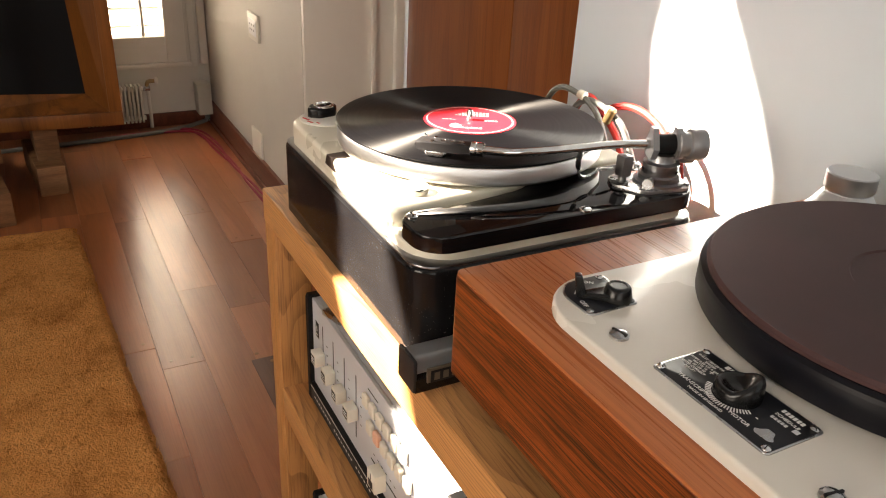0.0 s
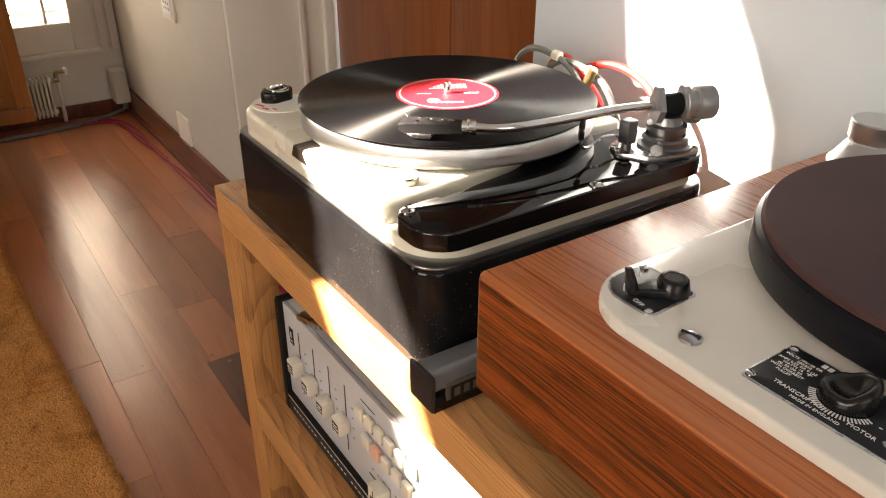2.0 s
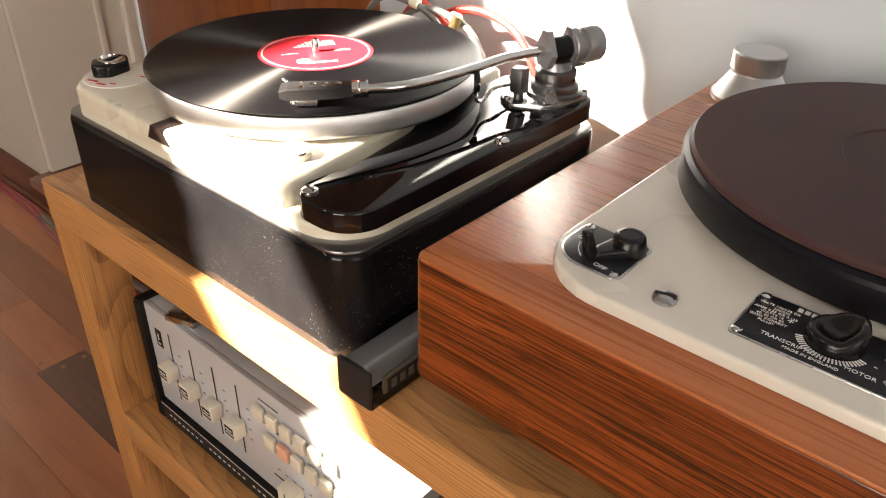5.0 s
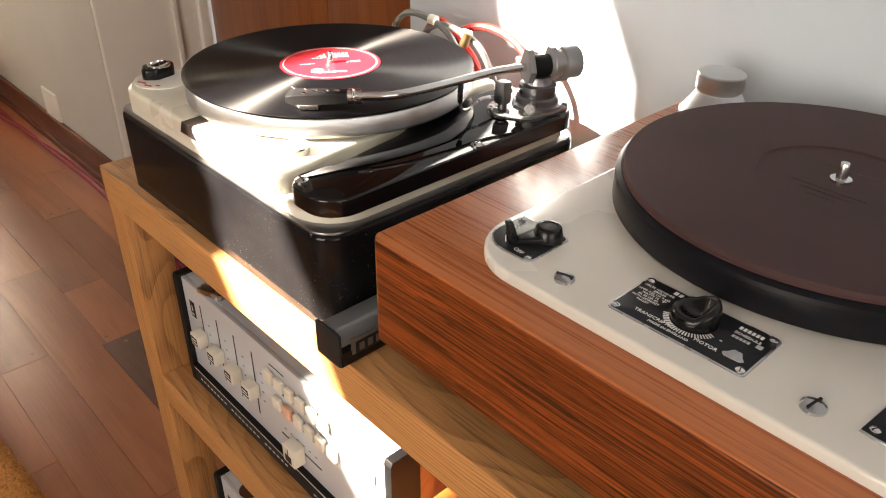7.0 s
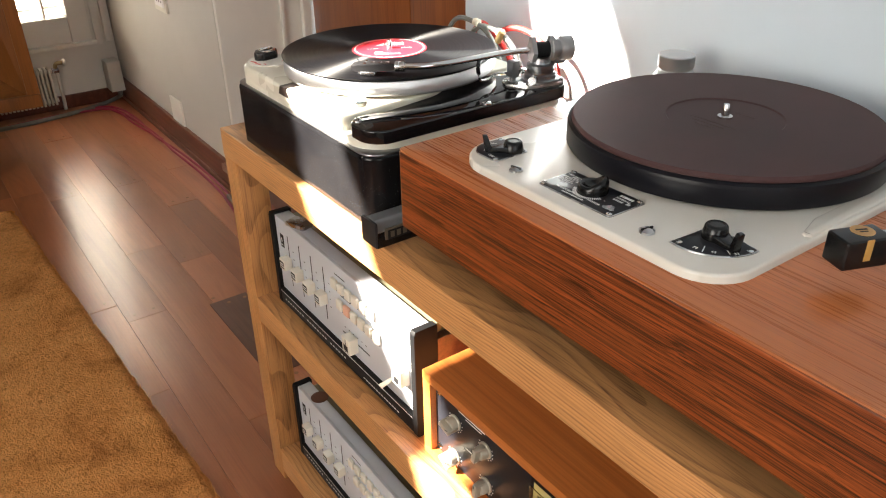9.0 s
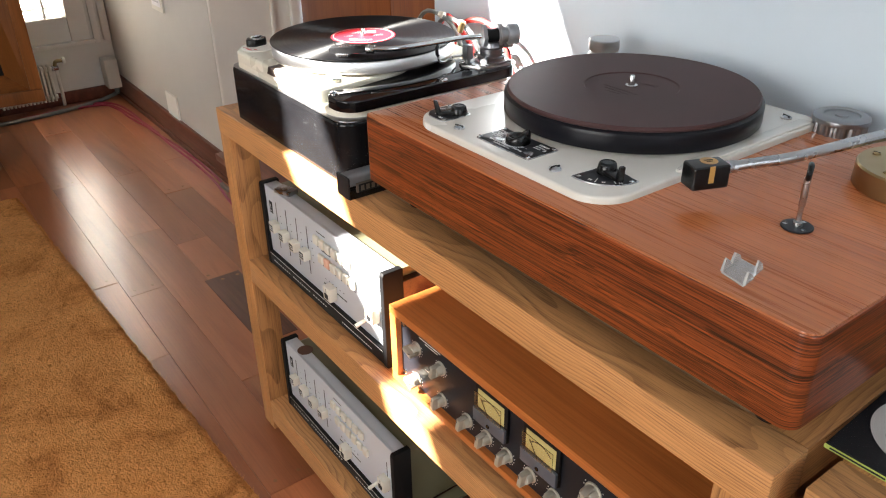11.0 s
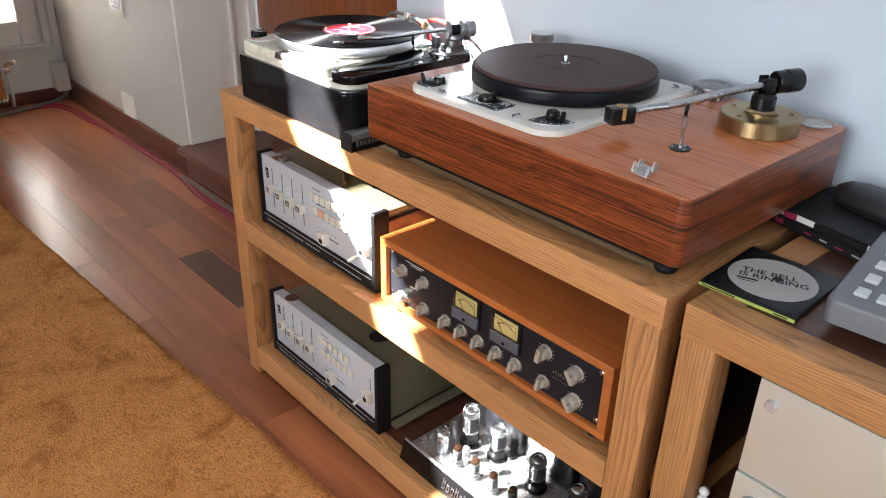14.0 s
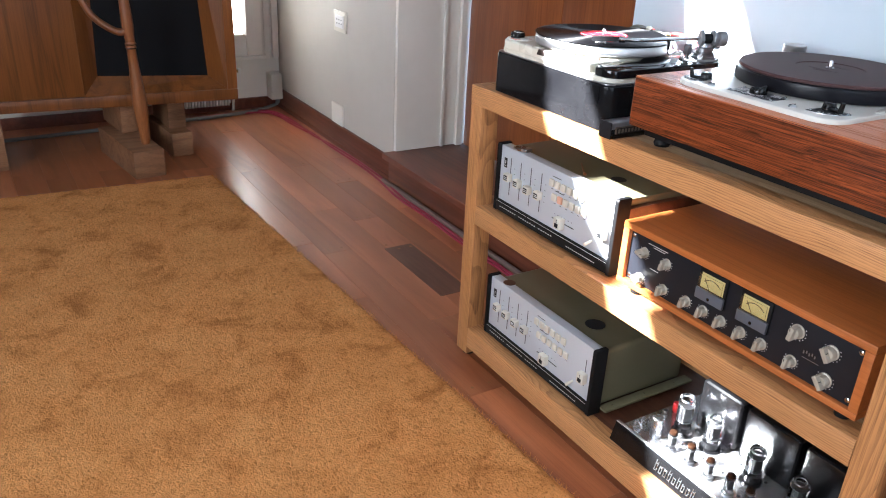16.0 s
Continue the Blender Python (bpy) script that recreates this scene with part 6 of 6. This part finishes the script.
part("tray", put(box(-0.062, 0.062, -0.070, 0.070, 0.0, 0.0052, 0.001), MC), dark_print, case)
part("spine", put(box(-0.0622, 0.0622, -0.0708, -0.0702, 0.0006, 0.0048), MC), lime, case)
cv_ = part("cover", put(box(-0.061, 0.061, -0.0695, 0.069, 0.0054, 0.0062, 0.0002), MC), graphite, case, "dark cover with a white disc")
part("disc_print", put(disc((0.0, 0.002, 0.0062), 0.0545, 0.0002, 56, 0.00005), MC), disc_grey, cv_)
MT = MC @ Matrix.Rotation(radians(19), 4, "Z")
for k in range(2):
    part("lettering", letters("THE BELL", 0.0165, MT @ Matrix.Translation((-0.004 + 0.0005 * k, 0.013, 0.0064 + 0.0001 * k)), cv_), dark_print, cv_, smooth=0)
    part("lettering", letters("IS RINGING", 0.0165, MT @ Matrix.Translation((0.002 + 0.0005 * k, -0.001, 0.0064 + 0.0001 * k)), cv_), dark_print, cv_, smooth=0)
bars(cv_, [(-0.028, -0.012, 0.026, 0.0036)], dark_print, MT @ Matrix.Translation((0, 0, 0.0064)))
bars(cv_, [(-0.028, -0.018, 0.020, 0.0012)], dark_print, MT @ Matrix.Translation((0, 0, 0.0064)))
part("hub_mark", put(disc((0.006, 0.006, 0.0064), 0.0065, 0.0002, 9, 0.00005), MC), graphite, cv_)
lid = part("lid", put(box(-0.0625, 0.0625, -0.071, 0.071, 0.0085, 0.0094, 0.0002), MC), thin_clear, case)
lid.visible_shadow = False
bars(case, [(-0.035, 0.0, 0.045, 0.0016), (0.045, 0.0, 0.018, 0.0016)], dark_print, MC @ Matrix.Translation((0, -0.0709, 0.0028)) @ Matrix.Rotation(radians(90), 4, "X"), "spine_print")

# books with a black case on top, a grey desk unit with keys
MB = Matrix.Translation((0.63, -0.235, 0.754)) @ Matrix.Rotation(radians(-14), 4, "Z")
bk = thing("book", (0.63, -0.235, 0.754), "dark paperback with red spine marks, lying flat", "book")
part("pages", put(box(-0.068, 0.070, -0.098, 0.098, 0.0015, 0.0135, 0.0005), MB), paper_white, bk)
part("cover", put(box(-0.0715, 0.0715, -0.101, 0.101, 0.0135, 0.0150, 0.0004), MB), dark_print, bk)
part("cover", put(box(-0.0715, 0.0715, -0.101, 0.101, 0.0, 0.0015, 0.0004), MB), dark_print, bk)
part("spine", put(box(-0.0730, -0.0690, -0.101, 0.101, 0.0003, 0.0147, 0.001), MB), dark_print, bk)
part("spine_mark", put(box(-0.0734, -0.0729, 0.078, 0.092, 0.004, 0.011), MB), wine_cable, bk)
for k in range(5):
    part("spine_mark", put(box(-0.0734, -0.0729, -0.075 + 0.026 * k, -0.063 + 0.026 * k, 0.0065, 0.0088), MB), disc_grey if k % 2 else wine_cable, bk)
MB2 = Matrix.Translation((0.632, -0.232, 0.7695)) @ Matrix.Rotation(radians(-11), 4, "Z")
bk2 = thing("book", (0.632, -0.232, 0.7695), "dark paperback with pale pages, on another book", "book")
part("pages", put(box(-0.068, 0.068, -0.098, 0.096, 0.0012, 0.0115, 0.0005), MB2), paper_white, bk2)
part("cover", put(box(-0.071, 0.0715, -0.101, 0.101, 0.0115, 0.0128, 0.0004), MB2), dark_print, bk2)
part("cover", put(box(-0.071, 0.0715, -0.101, 0.101, 0.0, 0.0012, 0.0004), MB2), dark_print, bk2)
part("spine_mark", put(box(-0.0715, -0.0685, 0.060, 0.080, 0.002, 0.0105), MB2), wine_cable, bk2)
part("spine_mark", put(box(-0.0715, -0.0685, -0.05, 0.030, 0.002, 0.0105), MB2), dark_print, bk2)
gcs = thing("glasses_case", (0.665, -0.25, 0.7823), "soft black leather glasses case on the books", "glasses case")
bm = lathe([(0, -0.085), (0.014, -0.082), (0.024, -0.070), (0.029, -0.045), (0.031, 0.0), (0.029, 0.045), (0.024, 0.070), (0.014, 0.082), (0, 0.085)], (0, 0, 0), 28, (0, 1, 0))
for v in bm.verts:
    v.co.z = max(v.co.z, -0.016) * 0.75 + 0.012
    v.co.x *= 1.15
part("body", put(bm, Matrix.Translation((0.665, -0.25, 0.7823)) @ Matrix.Rotation(radians(-12), 4, "Z")), leather, gcs, smooth=60)
part("seam", put(tube([(-0.034, -0.06, 0.008), (-0.0365, 0, 0.008), (-0.034, 0.06, 0.008)], 0.0008, 6, 6), Matrix.Translation((0.665, -0.25, 0.7823)) @ Matrix.Rotation(radians(-12), 4, "Z")), black_matt, gcs)
MM = Matrix.Translation((0.481, -0.426, 0.754)) @ Matrix.Rotation(radians(5), 4, "Z")
mx = thing("desk_unit", (0.47, -0.43, 0.754), "grey plastic desk unit with rows of pale keys", "control unit")
bm = slab(rounded([(-0.125, -0.17), (0.072, -0.17), (0.072, 0.135), (-0.125, 0.135)], 0.012, 5), 0.0, 0.030, 0.004, seg=3)
for v in bm.verts:
    v.co.z += 0.014 + (v.co.x + 0.125) * 0.10
part("body", put(bm, MM), grey_plastic, mx)
part("base", put(box(-0.10, 0.066, -0.16, 0.118, 0.0, 0.020, 0.003), MM), black_matt, mx)
for i in range(5):
    for j in range(5):
        kb = box(-0.0085, 0.0085, -0.0075, 0.0075, 0.0, 0.0045, 0.001, 1)
        kb.transform(MM @ Matrix.Translation((-0.095 + 0.035 * i, 0.106 - 0.024 * j, 0.0438 + (0.030 + 0.035 * i) * 0.10)) @ Matrix.Rotation(radians(-5.7), 4, "Y"))
        part("key", kb, light_grey, mx)

# ---- by the walls ----
def wall_plate(y, z, w, h, label, outlets):
    """A cover plate on the side wall."""
    p = thing("wall_socket", (WALL_X, y, z), label, "socket")
    part("plate", box(WALL_X - 0.009, WALL_X - 0.0004, y - w / 2, y + w / 2, z - h / 2, z + h / 2, 0.002), ivory if outlets else white_paint, p)
    if outlets:
        part("insert", box(WALL_X - 0.0115, WALL_X - 0.0092, y - w * 0.36, y + w * 0.36, z - h * 0.3, z + h * 0.3, 0.001), paper_white, p)
        for dy in (-0.024, 0.0, 0.024):
            for dz in (-0.009, 0.009):
                part("hole", disc((WALL_X - 0.0116, y + dy, z + dz), 0.004, 0.0006, 12, 0.0001, (-1, 0, 0)), dark_print, p)
    return p


wall_plate(2.875, 0.605, 0.135, 0.095, "cream wall socket plate with black holes", True)
wall_plate(2.920, 0.152, 0.130, 0.105, "blank white cover plate on the wall", False)
jb = thing("junction_box", (0.712, 3.725, 0.05), "white cable junction box on the wall corner", "junction box")
part("body", box(0.678, 0.742, 3.670, 3.7575, 0.055, 0.200, 0.006), ivory, jb)
part("lid", box(0.680, 0.740, 3.664, 3.6698, 0.058, 0.197, 0.003), ivory, jb)
part("gland", disc((0.72, 3.70, 0.028), 0.012, 0.027, 18, 0.002), grey_cable, jb)

rad = thing("radiator", (0.30, 3.70, 0.035), "small white ribbed radiator with a brass valve", "radiator")
for k in range(15):
    x = 0.425 - k * 0.0165
    part("fin", box(x, x + 0.0105, 3.672, 3.724, 0.045, 0.215, 0.004, 2), ivory, rad)
part("header", tube([(0.13, 3.698, 0.196), (0.445, 3.698, 0.196)], 0.011, 12, 0), white_paint, rad)
part("header", tube([(0.13, 3.698, 0.062), (0.445, 3.698, 0.062)], 0.011, 12, 0), white_paint, rad)
for x in (0.16, 0.40):
    part("bracket", box(x, x + 0.02, 3.7285, FAR_Y - 0.0004, 0.12, 0.15, 0.003), white_paint, rad)
vl = part("valve", disc((0.446, 3.698, 0.196), 0.013, 0.030, 18, 0.002, (1, 0, 0)), steel, rad, "worn metal radiator valve")
part("stem", tube([(0.462, 3.698, 0.20), (0.470, 3.696, 0.225), (0.500, 3.692, 0.228)], 0.009, 12, 5), brass, vl)
part("handle", disc((0.497, 3.692, 0.228), 0.016, 0.014, 14, 0.003, (1, 0, 0)), white_paint, vl)
part("pipe", tube([(0.466, 3.700, 0.19), (0.466, 3.702, 0.12), (0.470, 3.722, 0.06), (0.470, 3.735, 0.0)], 0.008, 12, 6), white_paint, vl)

# cables on the floor by the wall
def floor_cable(name, pts, r, material, label):
    cable(name, [(x, y, z + r) for x, y, z in pts], r, material, label)


floor_cable("red_cable", [(0.40, 3.62, 0), (0.56, 3.66, 0), (0.660, 3.60, 0), (0.694, 3.40, 0), (0.690, 3.10, 0), (0.712, 2.87, 0), (0.722, 2.62, 0), (0.716, 2.35, 0), (0.688, 2.10, 0), (0.690, 1.85, 0), (0.680, 1.6, 0), (0.684, 1.35, 0), (0.674, 1.1, 0)], 0.0052, wine_cable, "dark red cable along the skirting board")
floor_cable("red_cable", [(0.30, 3.60, 0), (0.52, 3.63, 0), (0.640, 3.58, 0), (0.676, 3.40, 0), (0.700, 3.12, 0), (0.696, 2.90, 0), (0.704, 2.60, 0), (0.698, 2.37, 0), (0.670, 2.12, 0), (0.674, 1.86, 0), (0.664, 1.58, 0), (0.670, 1.33, 0), (0.658, 1.1, 0)], 0.0052, wine_cable, "dark red cable beside another on the floor")
floor_cable("red_cable", [(0.20, 3.63, 0), (0.45, 3.655, 0), (0.60, 3.645, 0), (0.655, 3.50, 0), (0.664, 3.35, 0), (0.678, 3.22, 0), (0.705, 3.05, 0)], 0.0045, wine_cable, "dark red cable curling near the corner")
floor_cable("grey_cable", [(-0.9, 3.52, 0), (-0.4, 3.555, 0), (0.1, 3.585, 0), (0.4, 3.61, 0), (0.60, 3.665, 0), (0.70, 3.71, 0.006), (0.72, 3.70, 0.02)], 0.0095, grey_cable, "thick grey conduit along the far wall")

# ---- corner loudspeaker cabinet on timber blocks ----
spk = thing("loudspeaker", (-0.25, 3.1, 0.25), "large wooden loudspeaker cabinet with a dark splayed grille", "loudspeaker")
MS = Matrix.Translation((0.285, 2.995, 0.0)) @ Matrix.Rotation(radians(-5), 4, "Z")


def sp(name, bm, m, label=""):
    bm.transform(MS)
    return part(name, bm, m, spk, label)


W = 1.15
sp("bottom_rail", box(-W, 0.0, 0.0, 0.50, 0.250, 0.300, 0.004), speaker_wood)
sp("side_panel", box(-0.045, -0.0005, 0.0005, 0.50, 0.3005, 1.35, 0.004), speaker_wood)
sp("side_panel", box(-W, -W + 0.045, 0.0005, 0.50, 0.3005, 1.35, 0.004), speaker_wood)
sp("top", box(-W, 0.0, 0.0, 0.50, 1.3505, 1.40, 0.004), speaker_wood)
sp("front_panel", box(-W + 0.0455, -0.655, 0.012, 0.03, 0.3005, 1.35, 0.002), speaker_wood, "plain veneered front panel")
sp("back", box(-W + 0.0455, -0.0455, 0.47, 0.49, 0.3005, 1.35), black_matt)
sp("grille", box(-0.60, -0.10, 0.085, 0.10, 0.33, 1.30), grille_cloth, "dark cloth grille")


def quad_prism(pts, thick):
    bm = bmesh.new()
    a = [bm.verts.new(p) for p in pts]
    nrm = (Vector(pts[1]) - Vector(pts[0])).cross(Vector(pts[2]) - Vector(pts[0])).normalized() * thick
    c = [bm.verts.new(Vector(p) + nrm) for p in pts]
    bm.faces.new(a), bm.faces.new(c)
    for k in range(4):
        bm.faces.new((a[k], a[(k + 1) % 4], c[(k + 1) % 4], c[k]))
    return bm


sp("splayed_reveal", quad_prism([(-0.046, 0.010, 0.302), (-0.118, 0.083, 0.352), (-0.165, 0.083, 1.20), (-0.046, 0.010, 1.349)], 0.006), speaker_wood)
sp("splayed_reveal", quad_prism([(-0.654, 0.010, 1.349), (-0.560, 0.083, 1.20), (-0.590, 0.083, 0.372), (-0.654, 0.010, 0.302)], 0.006), speaker_wood)
sp("splayed_reveal", quad_prism([(-0.654, 0.010, 0.301), (-0.590, 0.083, 0.372), (-0.118, 0.083, 0.352), (-0.046, 0.010, 0.301)], 0.006), speaker_wood)


def timber(x0, x1, y0, y1, z0, z1, label, deg=0):
    single("timber_block", turn(box(x0, x1, y0, y1, z0, z1, 0.004), deg, ((x0 + x1) / 2, y0, z0)), pine, ((x0 + x1) / 2, y0, z0), label, "timber block", "blocks under the loudspeaker")


timber(-0.03, 0.065, 3.02, 3.40, 0.0002, 0.110, "raw timber block under the loudspeaker", 6)
timber(-0.02, 0.06, 3.10, 3.38, 0.1105, 0.2498, "upper timber block carrying the loudspeaker", 3)
timber(-0.245, -0.115, 2.775, 3.25, 0.0002, 0.120, "longer timber block under the wooden stand", 8)
timber(-0.23, -0.13, 3.08, 3.35, 0.1205, 0.2498, "upper timber block carrying the loudspeaker", 8)
timber(-0.80, -0.70, 3.10, 3.45, 0.0002, 0.2498, "raw timber block under the loudspeaker")
stand = thing("wooden_stand", (-0.168, 2.885, 0.120), "turned wooden leg with a curved arm, on a block", "stand")
prof = [(0, 0.0), (0.017, 0.0), (0.020, 0.01), (0.024, 0.06), (0.030, 0.13), (0.031, 0.18), (0.026, 0.26), (0.020, 0.34), (0.0185, 0.405), (0.023, 0.412), (0.0185, 0.420), (0.0235, 0.428), (0.0185, 0.436),
        (0.020, 0.46), (0.024, 0.50), (0.022, 0.56), (0.0165, 0.65), (0.015, 0.80), (0.018, 0.95), (0, 0.952)]
part("leg", lathe(prof, (-0.168, 2.885, 0.1202), 28, (-0.035, 0.01, 1)), turned_wood, stand)
part("arm", tube([(-0.182, 2.888, 0.61), (-0.215, 2.893, 0.595), (-0.26, 2.90, 0.615), (-0.315, 2.91, 0.665), (-0.36, 2.92, 0.76)], lambda t: 0.016 - 0.003 * t, 14, 8), turned_wood, stand)
for z in (0.407, 0.423):
    part("turned_ring", lathe([(0.0192, 0), (0.0228, 0.002), (0.0228, 0.006), (0.0192, 0.008)], (-0.168 - 0.035 * z, 2.885 + 0.01 * z, 0.1202 + z), 24), dark_print, stand)

# ---- the rug ----
rug = thing("rug", (-0.6, 0.9, 0.0), "tan long-pile rug with brushed darker patches", "rug")
NX, NY = 190, 330
bm = bmesh.new()
grid = []
for j in range(NY + 1):
    v_ = j / NY
    row = []
    for i in range(NX + 1):
        u_ = i / NX
        y = -1.1 + v_ * 3.78
        xr = 0.215 - 0.052 * (y + 0.3)
        x = -1.45 + u_ * (xr + 1.45)
        yy = y + (1 - u_) * 0.10 * v_
        edge = min(1.0, min(u_ * NX, (1 - u_) * NX, v_ * NY, (1 - v_) * NY) / 2.2)
        n_ = noise.noise(Vector((x * 26, yy * 26, 0))) * 0.5 + noise.noise(Vector((x * 9, yy * 9, 3))) * 0.5 + noise.noise(Vector((x * 62, yy * 62, 7))) * 0.9
        wob = noise.noise(Vector((yy * 30, 2, 5))) * 0.006 + noise.noise(Vector((yy * 7, 2, 9))) * 0.006 if u_ > 0.97 else 0
        wv = noise.noise(Vector((x * 25, 4, 5))) * 0.008 if v_ > 0.985 else 0
        row.append(bm.verts.new((x + wob, yy + wv, 0.002 + edge ** 0.5 * (0.015 + 0.0038 * n_))))
    grid.append(row)
for j in range(NY):
    for i in range(NX):
        bm.faces.new((grid[j][i], grid[j][i + 1], grid[j + 1][i + 1], grid[j + 1][i]))
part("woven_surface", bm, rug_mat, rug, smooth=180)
# loose fibres standing up from the pile
fib = random.Random(11)
verts, faces = [], []
for k in range(52000):
    y = -1.0 + fib.random() * 3.66
    xr = 0.212 - 0.052 * (y + 0.3)
    x = xr - (fib.random() ** 1.5) * 1.25
    a, ln, w = fib.random() * 6.283, fib.uniform(0.006, 0.013), 0.0009
    dx, dy = math.cos(a), math.sin(a)
    z0 = 0.0115
    n0 = len(verts)
    verts += [(x - dy * w, y + dx * w, z0), (x + dy * w, y - dx * w, z0), (x + dx * ln * 0.8, y + dy * ln * 0.8, z0 + ln * 0.75)]
    faces.append((n0, n0 + 1, n0 + 2))
me = bpy.data.meshes.new("fibre_layer")
me.from_pydata([(x + 0.6, y - 0.9, z) for x, y, z in verts], [], faces)
me.materials.append(rug_mat)
fo = new("fibre_layer", me)
fo.parent = rug
tagged(fo, kind="stuff")

# ---- floor planks, last ----
rng = random.Random(5)
x, row = WALL_X - 0.026, 0
planks = 0
while x > -1.35:
    w = 0.105 if row % 3 else 0.118
    y = FAR_Y - 0.02 + rng.uniform(0, 0.6)
    while y > -0.6:
        ln = rng.choice((0.45, 0.7, 0.95, 1.2))
        y0, y1 = max(y - ln, -0.62), min(y, FAR_Y - 0.019)
        if y1 - y0 > 0.05:
            dz = rng.uniform(-0.0005, 0.0005)
            bm = box(x - w + 0.0002, x, y0 + 0.0002, y1, -0.0155, dz, 0.0007, 1)
            p = part("plank", bm, plank_wood, sub, smooth=0)
            planks += 1
            if y1 > 0.9 and x > 0.0 and rng.random() < 0.5:
                for e in (0.25, 0.75):
                    part("plug", disc((x - w * e, y0 + 0.03, dz), 0.0045, 0.0006, 12, 0.0002), pine, p)
        y -= ln
    x -= w
    row += 1
bm = bmesh.new()
while x > LEFT_X:
    box(max(x - 0.11, LEFT_X), x, -0.62, FAR_Y - 0.02, -0.0155, 0.0, 0.0, bm=bm)
    x -= 0.111
for k in range(37):
    box(LEFT_X + k * 0.1115, LEFT_X + k * 0.1115 + 0.11, BACK_Y, -0.622, -0.0155, 0.0, 0.0, bm=bm)
tagged(part("far_planks", bm, plank_wood, sub, smooth=0), kind="stuff")

# one darker mended board
part("mended_plank", box(0.392, 0.5005, 1.29, 1.692, -0.010, 0.0012, 0.0012, 1), mended_wood, sub, "darker mended board", smooth=0)
for x, y in ((0.412, 1.715), (0.440, 1.668), (0.487, 1.668), (0.45, 1.265)):
    part("plug", disc((x, y, 0.0013), 0.0055, 0.0007, 12, 0.0002), pine, sub)
